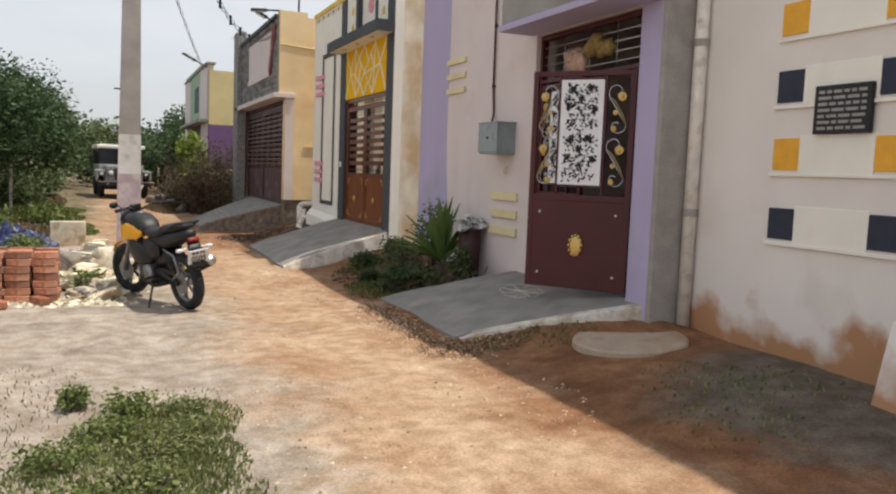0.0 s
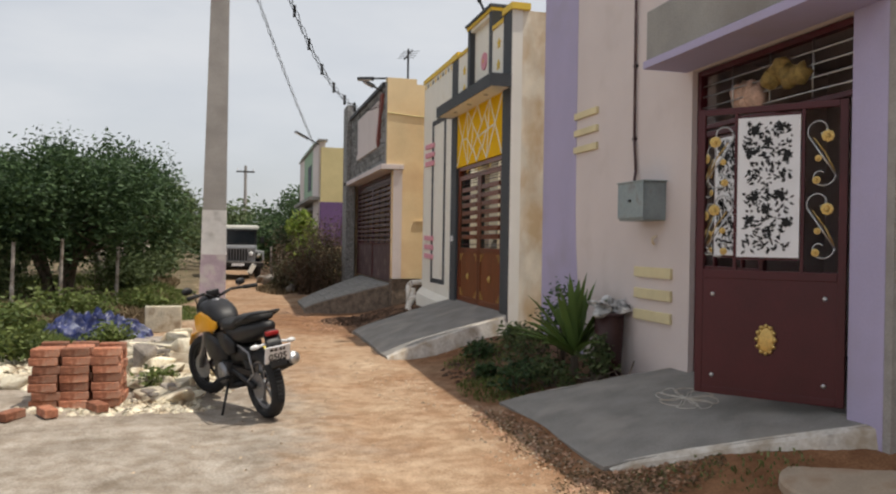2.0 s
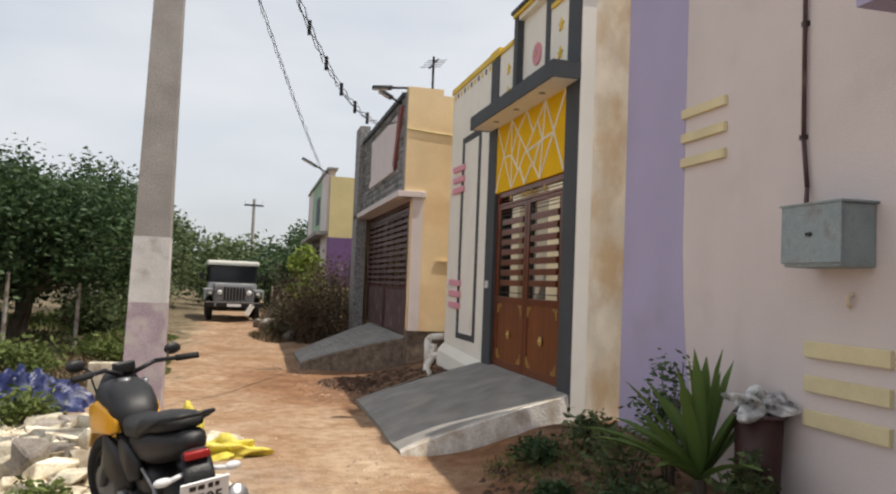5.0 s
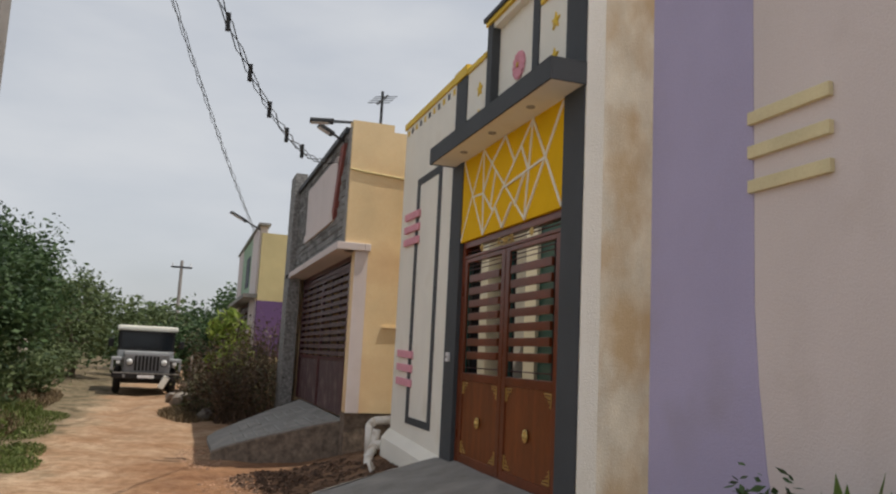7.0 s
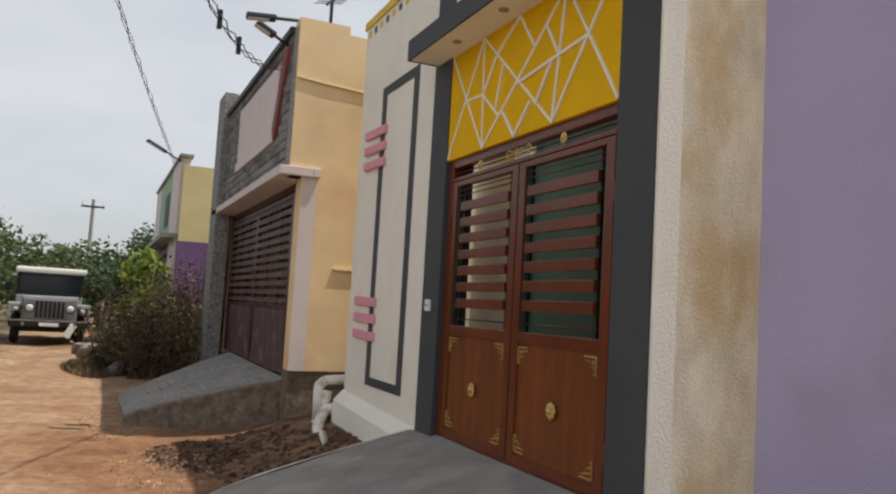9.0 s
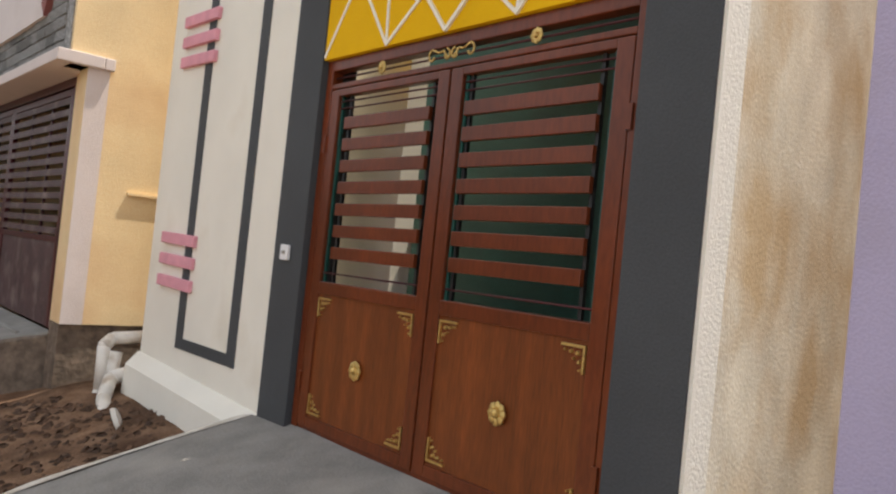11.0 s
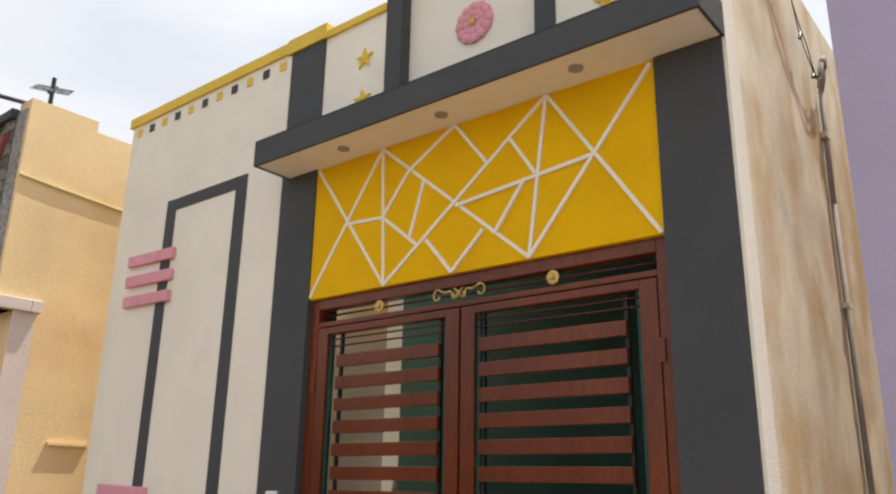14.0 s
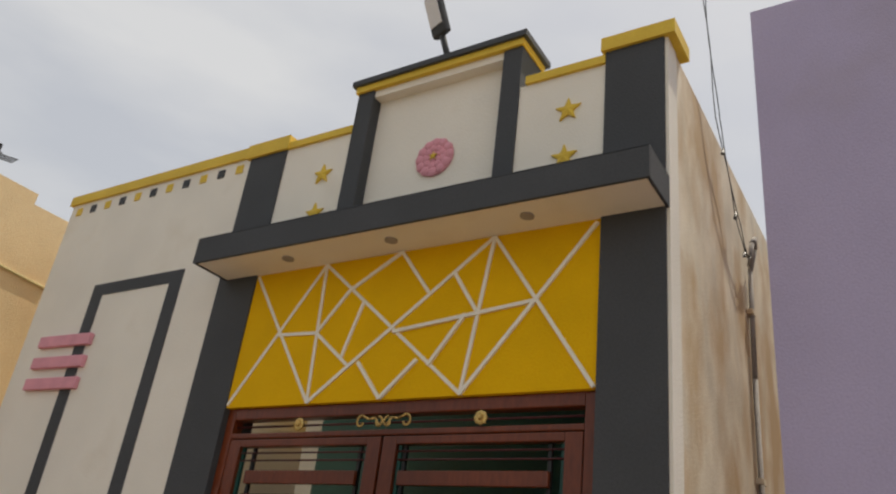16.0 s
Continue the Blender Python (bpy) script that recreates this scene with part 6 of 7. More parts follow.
bush(-2.6, 13.2, 0.5, 0.5, 123, "green weeds beside the rubble", M_GRASS, 1000, 0.05)
bush(-2.3, 16.2, 0.7, 0.4, 124, "green weeds beneath the trees", M_GRASS, 1500, 0.05)
bush(-1.4, 18.4, 0.6, 0.3, 125, "green weeds along the lane", M_GRASS, 1200, 0.05)


def sword_plant(x, y, z, count, length, seed, label, mat_=None, name="agave_plant", wide=0.043, foot=0.05):
    rng = np.random.default_rng(seed)
    t = thing(name, (x, y, z), label, "plant")
    bm = bmesh.new()
    rod(bm, (x, y, z - foot), (x, y, z + 0.2), 0.05, 0.035, 8)
    part("stalk", bm, M_BARK, t)
    for k in range(count):
        a = rng.uniform(0, 6.28)
        el = rng.uniform(0.5, 1.48)
        ln = length * rng.uniform(0.7, 1.1)
        d = Vector((math.cos(a) * math.cos(el), math.sin(a) * math.cos(el), math.sin(el)))
        side = d.cross(Vector((0, 0, 1))).normalized()
        p = Vector((x, y, z + 0.12))
        bm = bmesh.new()
        prev = None
        for s in range(7):
            u = s / 6
            wd = wide * (0.55 + 1.1 * u) * (1 - u) ** 0.55 * 1.3 + 0.001
            q = p + d * ln * u - Vector((0, 0, ln * 0.32 * u * u * math.cos(el)))
            up = side.cross(d)
            row = [bm.verts.new(q - side * wd + up * wd * 0.5), bm.verts.new(q), bm.verts.new(q + side * wd + up * wd * 0.5)]
            if prev:
                bm.faces.new((prev[0], row[0], row[1], prev[1]))
                bm.faces.new((prev[1], row[1], row[2], prev[2]))
            prev = row
        part("sword_leaf", bm, mat_ or M_SWORD, t, smooth=True)


sword_plant(3.62, 8.8, 0.25, 36, 0.85, 7, "spiky green agave-like plant growing by the wall")


def sapling(x, y, h, seed):
    """A slender sapling with bright drooping leaves on short stalks."""
    rng = np.random.default_rng(seed)
    z = ground_z(x, y)
    t = thing("sapling", (x, y, z), "slender sapling with bright yellow-green leaves in the thicket", "plant")
    bm = bmesh.new()
    tube(bm, [(x, y, z - 0.1), (x + 0.05, y, z + h * 0.4), (x - 0.02, y, z + h * 0.75), (x + 0.03, y, z + h)], 0.028, 7)
    part("trunk", bm, M_BARK, t)
    c = []
    for k in range(26):
        f = rng.uniform(0.45, 1.0)
        a = rng.uniform(0, 6.28)
        r = 0.5 * (1.25 - f) * rng.uniform(0.4, 1.1) + 0.05
        c.append((x + r * math.cos(a), y + r * math.sin(a), z + h * f - 0.3 * r))
    v, f = leaf_cloud(np.array(c), np.array((0.07, 0.07, 0.1)), 420, 0.1, rng, 1.0, -0.6)
    raw_part("foliage", v, f, leaf_material("bright_leaves", (0.11, 0.17, 0.03), (0.34, 0.42, 0.09), 0.4), t)


sapling(2.1, 24.6, 2.15, 18)
sapling(2.45, 25.6, 1.9, 19)


def grass(name, label, areas, count, height, seed, mat_, wide=0.006):
    """Blades strewn over ellipses (x, y, rx, ry)."""
    rng = np.random.default_rng(seed)
    v, f = [], []
    for k in range(count):
        x0, y0, rx, ry = areas[rng.integers(0, len(areas))]
        r, a = math.sqrt(rng.random()), rng.uniform(0, 6.28)
        x, y = x0 + rx * r * math.cos(a), y0 + ry * r * math.sin(a)
        z = ground_z(x, y)
        h = height * rng.uniform(0.3, 1.2) * (1.1 - 0.7 * r)
        b = rng.uniform(0, 6.28)
        dx, dy = math.cos(b) * wide, math.sin(b) * wide
        lx, ly = rng.normal(0, 0.5, 2) * h
        i = len(v)
        v += [(x - dx, y - dy, z - 0.01), (x + dx, y + dy, z - 0.01), (x + lx * 0.5 + dx * 0.8, y + ly * 0.5 + dy * 0.8, z + h * 0.6), (x + lx * 0.5 - dx * 0.8, y + ly * 0.5 - dy * 0.8, z + h * 0.6), (x + lx, y + ly, z + h)]
        f += [(i, i + 1, i + 2, i + 3), (i + 3, i + 2, i + 4)]
    me = bpy.data.meshes.new(name)
    me.from_pydata(v, [], f)
    me.materials.append(mat_)
    tagged(new(name, me), label, "grass", kind="stuff")


grass("grass_clump", "patch of short green weeds at the lane's edge", [(0.25, 4.75, 0.38, 0.4), (0.1, 4.5, 0.45, 0.5), (-0.1, 4.0, 0.5, 0.4), (0.25, 4.0, 0.3, 0.4), (0.1, 3.5, 0.5, 0.4)], 8500, 0.06, 5, M_WEED, 0.006)
for k, (x, y, w, h) in enumerate(((0.0, 4.95, 0.16, 0.12), (0.3, 4.9, 0.14, 0.08), (-0.1, 4.5, 0.2, 0.09), (0.15, 4.2, 0.2, 0.08), (-0.35, 4.1, 0.2, 0.1), (0.05, 3.75, 0.2, 0.09), (-0.25, 3.5, 0.2, 0.1), (0.3, 4.5, 0.12, 0.06), (-0.3, 5.1, 0.1, 0.14))):
    bush(x, y, w, h, 140 + k, "low leafy green weed at the lane's edge", M_WEED if k % 2 else M_GRASS, 700, 0.016, "weed", "weeds at the lane's edge")
grass("grass_clump", "dry pale straw among grey sand", [(-0.5, 4.6, 0.4, 0.9), (-0.6, 5.6, 0.4, 0.7), (0.1, 5.2, 0.5, 0.3)], 600, 0.04, 6, M_DRY, 0.004)
grass("grass_clump", "low dark weeds on shaded red soil", [(3.0, 5.9, 0.3, 0.25), (3.5, 4.1, 0.5, 0.4), (3.9, 3.7, 0.5, 0.5), (3.4, 5.6, 0.3, 0.2), (3.2, 3.4, 0.4, 0.4)], 700, 0.04, 7, M_WEED, 0.008)
grass("grass_clump", "weeds in dark soil along the wall", [(3.2, 9.2, 0.5, 0.9), (3.2, 10.4, 0.5, 0.5), (2.8, 9.0, 0.3, 0.6)], 2000, 0.09, 8, M_GRASS, 0.005)
grass("grass_clump", "dry grass on the lane's far verges", [(1.5, 23.5, 0.6, 1.3), (-1.6, 20, 0.5, 3), (-1.9, 25, 0.7, 4), (-2.4, 15.5, 0.9, 1.5), (-1.3, 16.5, 0.5, 1.0), (-4, 17, 1.8, 1.2)], 16000, 0.2, 9, M_DRY, 0.012)
grass("grass_clump", "green grass on the lane's far verges", [(-1.7, 22, 0.6, 3), (-2.6, 16.5, 1.2, 1.5), (-5, 17.5, 2.5, 1.2), (-2.4, 14, 0.6, 0.8), (-1.9, 12.4, 0.5, 0.6), (1.7, 24.8, 0.5, 1.0), (-4, 24, 2, 4)], 18000, 0.22, 10, M_GRASS, 0.012)
grass("grass_clump", "short patchy green grass at the lane's west edge", [(-0.7, 18.2, 0.35, 0.9), (-0.95, 20.5, 0.4, 1.2), (-0.55, 17.2, 0.3, 0.6), (-1.0, 22.5, 0.4, 1.0)], 5000, 0.07, 12, M_GRASS, 0.009)
grass("leaf_litter", "dead leaves and twigs along the cement ramp", [(2.6, 6.0, 0.35, 0.35), (2.5, 7.2, 0.2, 1.0), (2.9, 5.85, 0.4, 0.2), (3.7, 8.0, 0.25, 0.3)], 2500, 0.02, 11, M_DRY, 0.012)


# ---- clutter along the lane ----
M_BRICK = surface("red_brick", (0.35, 0.14, 0.08), vary=0.3, scale=14, bump=0.9, grain=60, island=0.42, stain=(0.45, 0.28, 0.2), stain_at=0.6, stain_scale=9)
M_PALESTONE = surface("pale_rubble", (0.63, 0.57, 0.44), vary=0.22, scale=7, bump=0.9, grain=40, island=0.32, stain=(0.36, 0.28, 0.19), stain_at=0.56, stain_scale=6)
M_GREYSTONE = surface("grey_rubble", (0.24, 0.21, 0.18), vary=0.25, scale=9, bump=0.8, grain=40, island=0.3)
# the pale stain patches paint highlights onto the sheet's folds
M_TARP = surface("blue_plastic_sheet", (0.018, 0.026, 0.10), vary=0.6, scale=9, rough=0.4, stain=(0.26, 0.28, 0.36), stain_at=0.64, stain_scale=5)
M_BAG = surface("yellow_plastic_bag", (0.66, 0.56, 0.09), vary=0.2, scale=8, rough=0.4)


def stone(place, size, seed, material, label, name="rubble_stone", group="rubble stones"):
    rnd = random.Random(seed)
    bm = bmesh.new()
    for k in range(16):
        v = Vector((rnd.uniform(-1, 1), rnd.uniform(-1, 1), rnd.uniform(-1, 1)))
        v = v / max(abs(v.x), abs(v.y), abs(v.z)) * rnd.uniform(0.8, 1.0)
        bm.verts.new((v.x * size[0], v.y * size[1], v.z * size[2]))
    hull = bmesh.ops.convex_hull(bm, input=bm.verts)
    bmesh.ops.delete(bm, geom=[g for g in hull["geom_interior"] if isinstance(g, bmesh.types.BMVert)], context="VERTS")
    bevelled(bm, min(size) * 0.12, 1)
    low = min(v.co.z for v in bm.verts)
    m = Matrix.Translation((place[0], place[1], place[2] - low - 0.015)) @ Matrix.Rotation(rnd.uniform(0, 6.28), 4, "Z") @ Matrix.Rotation(rnd.uniform(-0.18, 0.18), 4, "X")
    bmesh.ops.transform(bm, matrix=m, verts=bm.verts)
    ob = part(name, bm, material, None)
    return tagged(ob, label, "stone", group)


def rubble():
    rnd = random.Random(21)

    def pile(x, y):
        return 0.30 * math.exp(-((x + 0.25) / 0.55) ** 2 - ((y - 11.0) / 0.9) ** 2)

    # a heap of broken lime plaster carries the larger pieces
    bm = bmesh.new()
    n = 40
    grid = [[None] * n for _ in range(n)]
    for i in range(n):
        for j in range(n):
            x, y = -1.5 + 2.3 * i / (n - 1), 9.3 + 3.6 * j / (n - 1)
            z = ground_z(x, y) - 0.05 + pile(x, y) + 0.075 * max(0, noise.noise(Vector((x * 6, y * 6, 2)))) * min(1, pile(x, y) * 12)
            grid[i][j] = bm.verts.new((x, y, z))
    for i in range(n - 1):
        for j in range(n - 1):
            bm.faces.new((grid[i][j], grid[i + 1][j], grid[i + 1][j + 1], grid[i][j + 1]))
    tagged(part("rubble_heap", bm, M_PALESTONE, None), "low heap of broken plaster and earth", "rubble", kind="stuff")
    for k in range(170):
        x, y = rnd.gauss(-0.4, 0.5), rnd.gauss(10.8, 0.95)
        if (x > 0.1 and y < 10.2) or y < 9.3 or x > 0.75 or (x < -0.5 and y < 9.8) or (abs(x - 0.12) < 0.27 and abs(y - 10.6) < 0.27):
            continue
        s = rnd.uniform(0.05, 0.15)
        grey = rnd.random() < 0.22
        stone((x, y, ground_z(x, y) + pile(x, y) - 0.03), (s * rnd.uniform(0.9, 1.6), s * rnd.uniform(0.7, 1.2), s * rnd.uniform(0.4, 0.8)), 300 + k, M_GREYSTONE if grey else M_PALESTONE, "grey broken concrete lump in the rubble" if grey else "pale broken plaster lump in the rubble")
    for x, y, sx, sy, sz, mt, lb in ((-0.40, 9.35, 0.22, 0.15, 0.06, M_PALESTONE, "flat pale stone slab beside the brick stack"), (-0.05, 9.2, 0.2, 0.17, 0.09, M_PALESTONE, "large pale stone by the motorcycle"), (-0.38, 9.8, 0.2, 0.14, 0.07, M_PALESTONE, "flat pale stone slab in the rubble"),
                                     (-0.55, 10.25, 0.13, 0.12, 0.17, M_GREYSTONE, "square brown-grey concrete block in the rubble"), (-0.1, 10.5, 0.2, 0.15, 0.14, M_PALESTONE, "large pale boulder in the rubble"), (0.15, 10.55, 0.15, 0.13, 0.12, M_PALESTONE, "pale boulder behind the motorcycle"), (-0.2, 11.6, 0.25, 0.1, 0.08, M_PALESTONE, "long pale stone on the heap")):
        stone((x, y, ground_z(x, y) + pile(x, y) - 0.02), (sx, sy, sz), int(1000 * (x + y)), mt, lb)
    for k in range(48):
        x, y = rnd.gauss(-0.28, 0.2), rnd.gauss(9.75, 0.38)
        if x > 0.02 or y < 9.15 or (x < -0.52 and y < 9.75):
            continue
        s = rnd.uniform(0.045, 0.12)
        stone((x, y, ground_z(x, y) + pile(x, y) - 0.02), (s * rnd.uniform(1.0, 1.7), s * rnd.uniform(0.7, 1.2), s * rnd.uniform(0.35, 0.7)), 700 + k, M_PALESTONE if k % 4 else M_GREYSTONE, "pale broken plaster lump in the rubble" if k % 4 else "grey broken concrete lump in the rubble")
    for k in range(70):
        x, y = rnd.uniform(-0.75, 0.2), rnd.uniform(9.7, 11.9)
        if (x < -0.5 and y < 9.9) or (abs(x - 0.12) < 0.3 and abs(y - 10.6) < 0.3) or (x > -0.05 and y < 10.2):
            continue
        s = rnd.uniform(0.06, 0.13)
        stone((x, y, ground_z(x, y) + pile(x, y) + 0.01), (s * rnd.uniform(1.1, 1.9), s * rnd.uniform(0.8, 1.3), s * rnd.uniform(0.25, 0.5)), 900 + k, M_PALESTONE, "flat pale piece of broken plaster in the rubble")
    # small chips
    rng = np.random.default_rng(9)

    def chips(name, label, material, areas, count, size):
        v, f = [], []
        for k in range(count):
            x0, y0, rx, ry = areas[rng.integers(0, len(areas))]
            r, a = math.sqrt(rng.random()), rng.uniform(0, 6.28)
            x, y = x0 + rx * r * math.cos(a), y0 + ry * r * math.sin(a)
            z = ground_z(x, y) + pile(x, y) * 0.9
            s = size * rng.uniform(0.4, 1.5)
            i = len(v)
            for q in range(4):
                b = q * 1.571 + rng.uniform(-0.5, 0.5)
                v.append((x + s * math.cos(b), y + s * math.sin(b), z - 0.004))
            b = rng.uniform(0, 6.28)
            top = s * rng.uniform(0.3, 0.7)
            v.append((x + 0.35 * s * math.cos(b), y + 0.35 * s * math.sin(b), z + top))
            v.append((x - 0.3 * s * math.cos(b), y - 0.3 * s * math.sin(b), z + top * 0.85))
            f += [(i, i + 1, i + 4), (i + 1, i + 2, i + 5, i + 4), (i + 2, i + 3, i + 5), (i + 3, i, i + 4, i + 5)]
        me = bpy.data.meshes.new(name)
        me.from_pydata(v, [], f)
        me.materials.append(material)
        tagged(new(name, me), label, "gravel", kind="stuff")

    chips("rubble_chips", "pale plaster chips strewn beside the lane", M_PALESTONE, [(-0.3, 10.6, 0.8, 1.6), (-1.6, 12.2, 0.9, 1.0), (-1.2, 10.8, 0.7, 0.9), (-0.6, 8.95, 0.8, 0.3), (0.2, 12, 0.6, 0.8)], 1500, 0.04)
    chips("plaster_scraps", "white plaster and plastic scraps behind the brick stack", M_PALESTONE, [(-1.9, 11.4, 0.7, 1.1), (-1.5, 12.6, 0.6, 0.7), (-1.6, 10.4, 0.5, 0.5), (-0.3, 10.9, 0.5, 1.0)], 700, 0.075)
    chips("gravel", "small stones and clods on the dirt lane", surface("lane_gravel", (0.40, 0.31, 0.22), vary=0.25, scale=9, island=0.35), [(2.55, 6.3, 0.3, 0.9), (2.4, 7.6, 0.25, 1.0), (2.3, 4.6, 0.5, 0.9), (0.9, 4.4, 0.6, 1.2), (2.0, 10, 0.4, 1.6), (1.3, 6, 1.6, 3.5), (1.2, 12, 1.2, 4), (2.35, 6.9, 0.3, 1.3)], 1500, 0.014)
    chips("clods", "dark crumbly soil clods before the houses", surface("dark_clods", (0.09, 0.05, 0.03), vary=0.3, scale=9, island=0.4), [(3.0, 15.4, 0.7, 0.8), (2.6, 16.2, 0.7, 0.6), (3.1, 9.9, 0.5, 0.8), (2.3, 16.0, 0.4, 0.7)], 1300, 0.035)
    chips("pebbles", "red gravel along the cement ramp's foot", surface("red_gravel", (0.33, 0.2, 0.13), vary=0.3, scale=9, island=0.4), [(2.75, 5.95, 0.45, 0.25), (2.5, 7.4, 0.2, 1.0), (2.0, 15.6, 0.5, 0.9), (1.6, 18, 0.3, 1.0)], 1300, 0.02)


rubble()


def blue_sheet():
    t = thing("plastic_sheet", (-1.55, 14.1, 0.05), "crumpled blue plastic sheet heap with painted pale highlights", "plastic sheet")
    bm = bmesh.new()
    n, k = 46, 34
    grid = []
    for i in range(n):
        row = []
        for j in range(k):
            u, w = i / (n - 1) * 2 - 1, j / (k - 1) * 2 - 1
            x, y = -1.55 + u * 0.72, 14.1 + w * 0.45
            body = max(0.0, 1 - u * u) ** 0.5 * max(0.0, 1 - w * w) ** 0.5
            p = Vector((x * 5, y * 5, 0))
            z = ground_z(x, y) + 0.0 + body * (0.24 + 0.16 * noise.noise(p * 0.7)) + 0.22 * body * (abs(noise.noise(p * 1.3)) + 0.5 * abs(noise.noise(p * 2.9)))
            x += 0.06 * noise.noise(p * 1.3 + Vector((9, 0, 0)))
            y += 0.06 * noise.noise(p * 1.3 + Vector((0, 9, 0)))
            row.append(bm.verts.new((x, y, z)))
        grid.append(row)
    for i in range(n - 1):
        for j in range(k - 1):
            bm.faces.new((grid[i][j], grid[i + 1][j], grid[i + 1][j + 1], grid[i][j + 1]))
    part("sheet", bm, M_TARP, t)
    b = thing("stone_slab", (-0.75, 14.8, 0.1), "upright pale concrete slab behind the rubble", "slab")
    bm = bmesh.new()
    box(bm, -1.0, -0.45, 14.75, 14.87, 0.0, 0.42)
    bevelled(bm, 0.02)
    part("slab_body", bm, M_PALESTONE, b)
    g = thing("plastic_bag", (0.72, 11.45, 0.02), "crumpled yellow plastic bag on the lane's edge", "bag")
    bm = bmesh.new()
    blob(bm, (0.75, 11.42, ground_z(0.7, 11.45) + 0.06), (0.24, 0.13, 0.085), 0.55, 4, 2.7)
    part("bag_body", bm, M_BAG, g)
    g = thing("plastic_bag", (0.35, 11.75, 0.1), "yellow plastic sack standing behind the motorcycle", "bag")
    bm = bmesh.new()
    blob(bm, (0.42, 11.7, ground_z(0.4, 11.7) + 0.18), (0.1, 0.09, 0.22), 0.25, 3, 4.0)
    part("bag_body", bm, M_BAG, g)


blue_sheet()


def manhole():
    t = thing("manhole_cover", (3.75, 5.17, 0.15), "round sandy concrete cover sunk in red soil", "manhole cover")
    bm = bmesh.new()
    z = ground_z(3.75, 5.17)
    slope = math.atan2(ground_z(4.12, 5.17) - ground_z(3.38, 5.17), 0.74)
    bmesh.ops.create_cone(bm, cap_ends=True, segments=40, radius1=0.47, radius2=0.455, depth=0.1, matrix=Matrix.Translation((3.75, 5.17, z - 0.026)) @ Matrix.Rotation(-slope * 0.6, 4, "Y"))
    bevelled(bm, 0.012, 1)
    part("cover", bm, surface("sandy_concrete", (0.40, 0.32, 0.24), vary=0.15, scale=4, bump=0.4, stain=(0.3, 0.2, 0.13), stain_at=0.58, stain_scale=4), t)


manhole()


def plastic_tub():
    t = thing("plastic_tub", (3.9, 8.62, 0.3), "dark red plastic tub with a bag on top", "tub")
    bm = bmesh.new()
    rod(bm, (3.9, 8.62, 0.15), (3.9, 8.62, 0.82), 0.12, 0.145, 22)
    part("tub_body", bm, surface("dark_red_plastic", (0.05, 0.02, 0.018), vary=0.25, scale=6, rough=0.5), t, smooth=True)
    bm = bmesh.new()
    torus(bm, Matrix.Translation((3.9, 8.62, 0.82)) @ Matrix.Rotation(radians(90), 4, "X"), 0.145, 0.014, 1.0, 24, 6)
    part("rim", bm, M_MAROONDULL, t)
    b = thing("plastic_bag", (3.88, 8.62, 0.84), "crumpled black and white plastic bag on a tub", "bag")
    bm = bmesh.new()
    blob(bm, (3.9, 8.62, 0.885), (0.15, 0.14, 0.075), 0.6, 4, 1.7)
    part("bag_body", bm, surface("bag_film", (0.5, 0.5, 0.5), vary=0.5, scale=14, rough=0.3, stain=(0.03, 0.03, 0.03), stain_at=0.55, stain_scale=9), b)
    s = thing("stick_pile", (3.8, 8.15, 0.25), "dry sticks and palm stalks against the wall", "sticks")
    rnd = random.Random(2)
    for k in range(14):
        y = rnd.uniform(7.75, 8.7)
        x = rnd.uniform(3.35, 3.75)
        bm = bmesh.new()
        z = ground_z(x, y)
        rod(bm, (x, y, z + 0.02), (rnd.uniform(3.75, 4.0), y + rnd.uniform(-0.35, 0.5), z + rnd.uniform(0.06, 0.24)), 0.012, 0.006, 6)
        part("stick", bm, M_BARK, s)


plastic_tub()


def chalk_drawing():
    t = thing("chalk_drawing", (3.72, 6.92, 0.3), "white rice-flour floor drawing on the cement ramp", "drawing")
    k85 = lambda x: 0.05 + 0.38 * ((x - 2.72) / 1.4) ** 0.85
    bm = bmesh.new()
    for q in range(8):
        a = 2 * math.pi * q / 8
        pts = []
        for s in range(13):
            u = s / 12
            r = 0.36 * math.sin(math.pi * u) ** 0.6 * (0.5 + 0.5 * u) if u < 1 else 0
            b = a + 0.42 * math.sin(2 * math.pi * u)
            x, y = 3.70 + 0.62 * r * math.cos(b), 6.92 + 1.2 * r * math.sin(b)
            pts.append(Vector((x, y, k85(x) + 0.012 * noise.noise(Vector((x * 2, y * 2, 5))) + 0.003)))
        tube(bm, pts, 0.0035, 4)
    part("chalk_line", bm, M_LIME, t)


chalk_drawing()


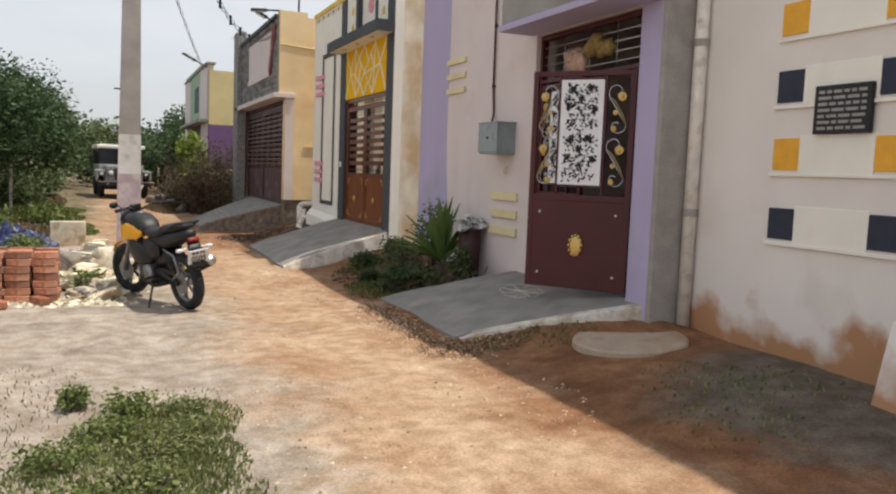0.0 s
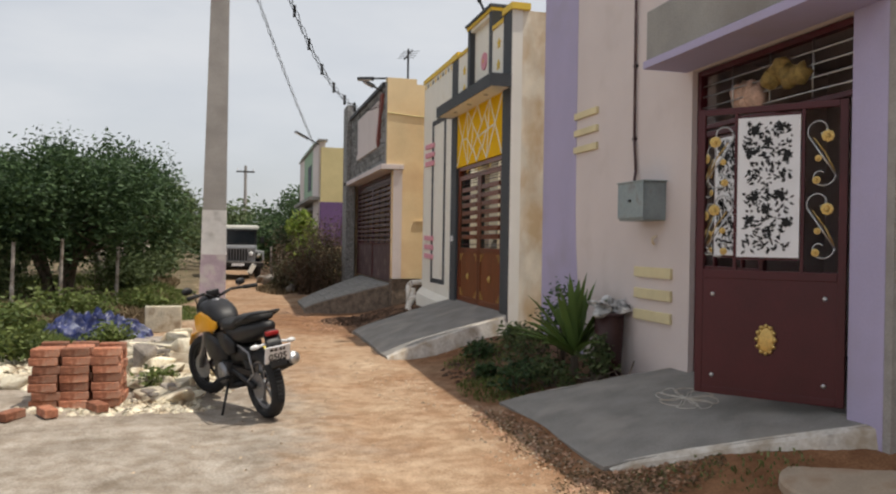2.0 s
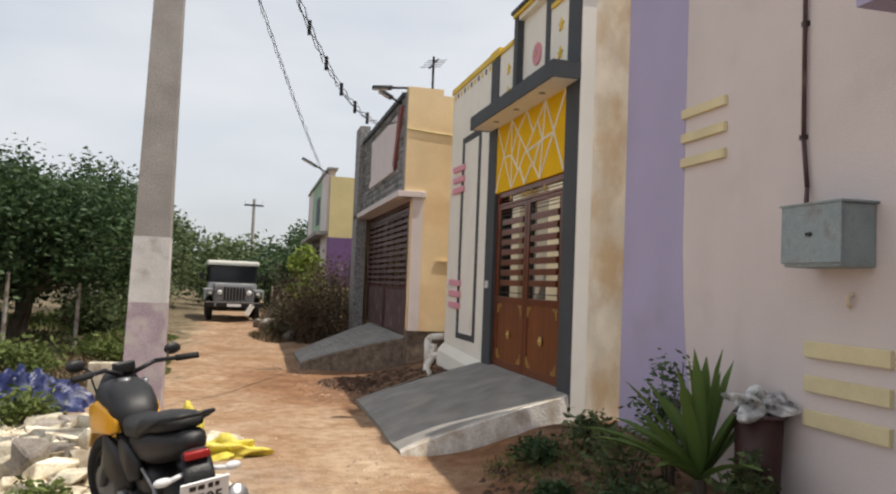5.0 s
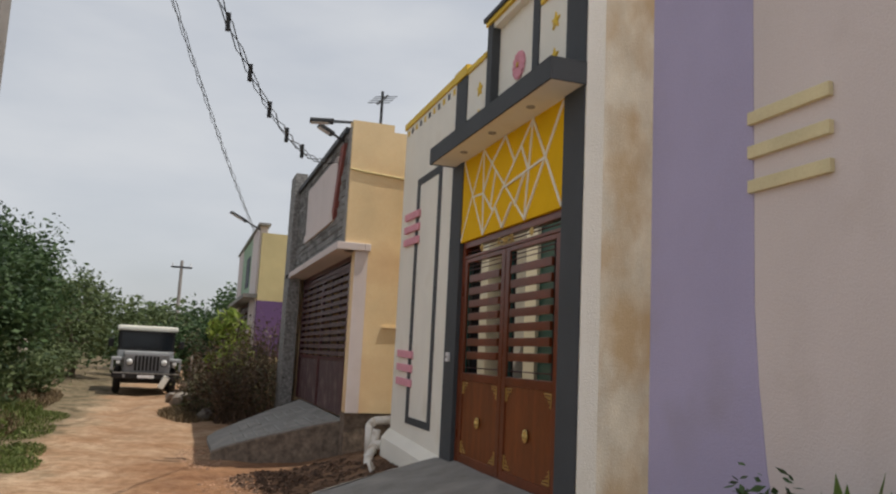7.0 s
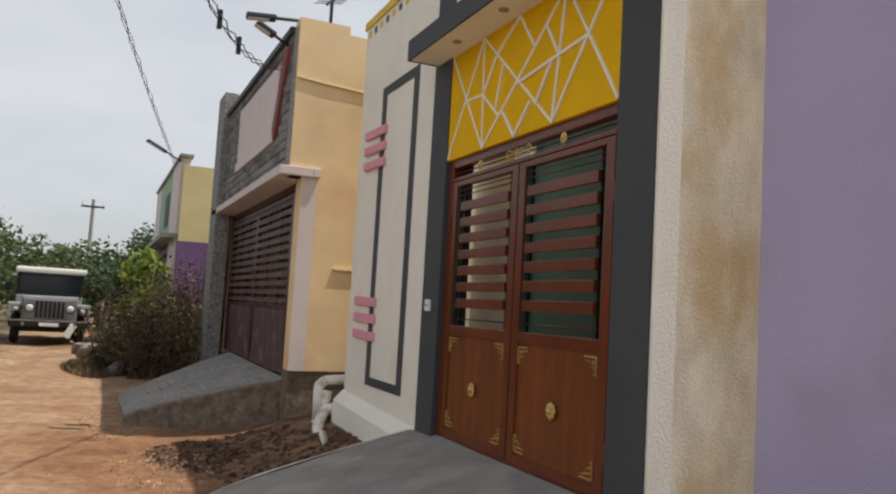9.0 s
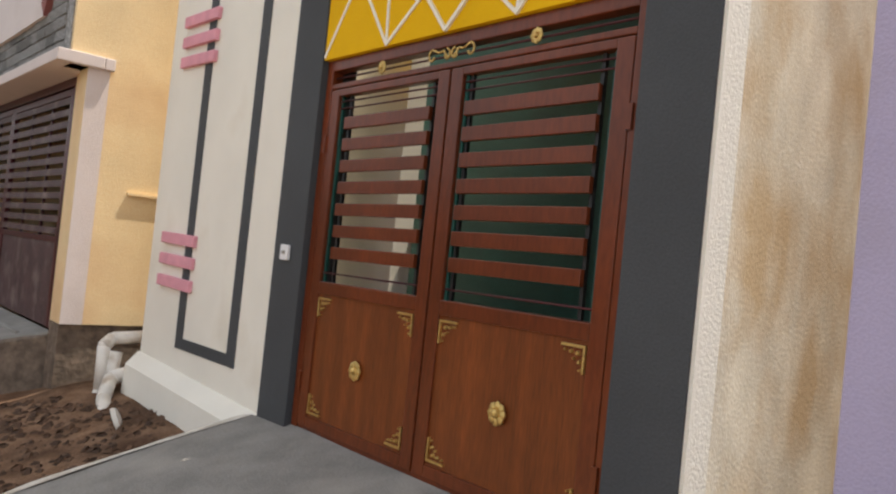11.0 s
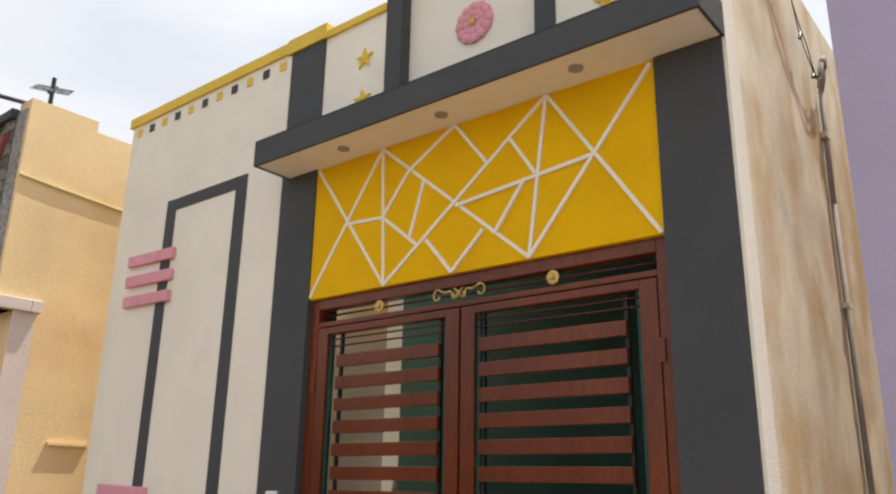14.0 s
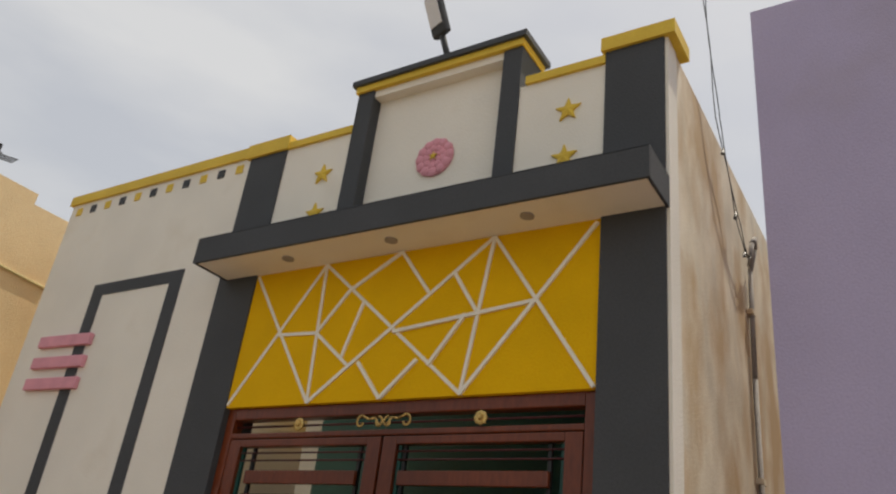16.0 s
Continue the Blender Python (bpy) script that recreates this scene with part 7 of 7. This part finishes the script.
def fence_and_blocks():
    for k, (x, y, h) in enumerate(((1.55, 25.6, 0.95), (1.75, 27.2, 1.0), (1.5, 29.2, 1.1), (1.6, 31.0, 1.1), (-2.0, 19.0, 1.2), (-2.9, 18.2, 1.3), (-4.2, 17.8, 1.3), (-3.6, 17.6, 1.2))):
        z = ground_z(x, y)
        bm = bmesh.new()
        rod(bm, (x, y, z - 0.1), (x + 0.03, y, z + h), 0.04, 0.03, 7)
        tagged(part("fence_post", bm, M_BARKPALE, None), "pale weathered fence post at the lane's side", "post", "fence posts")
    for x, y, s in ((1.35, 25.2, 0.28), (1.75, 22.6, 0.2), (1.15, 26.4, 0.2)):
        stone((x, y, ground_z(x, y)), (s, s * 0.8, s * 0.7), int(x * 100), M_GREYSTONE, "grey concrete block at the lane's side", "concrete_block", "concrete blocks")
    # white-washed stones and posts under the trees
    for x, y in ((-2.55, 23.3), (-2.95, 23.0), (-2.3, 27.0)):
        bm = bmesh.new()
        z = ground_z(x, y)
        rod(bm, (x, y, z - 0.05), (x + 0.05, y, z + 1.25), 0.13, 0.1, 9)
        tagged(part("tree_stump", bm, M_BARKPALE, None, smooth=True), "tall pale whitewashed stump under the trees", "stump", "whitewashed stumps")
    t = thing("cement_slab", (4.2, 3.1, 0.2), "pale cement slab leaning by the wall", "slab")
    bm = bmesh.new()
    box(bm, 4.02, 4.08, 2.3, 3.22, 0.1, 0.72, Matrix.Translation((4.05, 0, 0.1)) @ Matrix.Rotation(radians(14), 4, "Y") @ Matrix.Translation((-4.05, 0, -0.1)))
    bevelled(bm, 0.012)
    part("slab_body", bm, M_OFFWHITE, t)


fence_and_blocks()


def brick_stack():
    t = thing("brick_stack", (-0.93, 9.2, 0.0), "neat stack of new red bricks on pale rubble", "bricks")
    rnd = random.Random(8)
    L, W, H = 0.225, 0.105, 0.07
    bm = bmesh.new()
    box(bm, -L / 2, L / 2, -W / 2, W / 2, 0, H)
    bevelled(bm, 0.006, 1)
    me = bpy.data.meshes.new("brick")
    bmesh.ops.recalc_face_normals(bm, faces=bm.faces)
    bm.to_mesh(me)
    bm.free()
    me.materials.append(M_BRICK)
    z0 = ground_z(-0.93, 9.3)
    for layer in range(7):
        for i in range(3):
            for j in range(5):
                if layer == 6 and rnd.random() < 0.45 or layer == 5 and j == 4 and rnd.random() < 0.5:
                    continue
                ob = new("brick", me)
                x, y = -1.18 + i * 0.238, 9.12 + j * 0.112
                ob.matrix_basis = Matrix.Translation((x + rnd.uniform(-0.018, 0.018) + 0.93, y + rnd.uniform(-0.012, 0.012) - 9.35, z0 + layer * (H + 0.004))) @ Matrix.Rotation(rnd.uniform(-0.07, 0.07), 4, "Z")
                ob.parent = t
    for k in range(5):
        ob = new("brick", me)
        ob.matrix_basis = Matrix.Translation((rnd.uniform(-0.75, 0.35), rnd.uniform(-0.6, 0.1) + (0.55 if k > 2 else -0.05), z0 + 0.004)) @ Matrix.Rotation(rnd.uniform(0, 3), 4, "Z")
        ob.location.x += 0.55 if k > 2 else -0.1
        ob.parent = t


brick_stack()
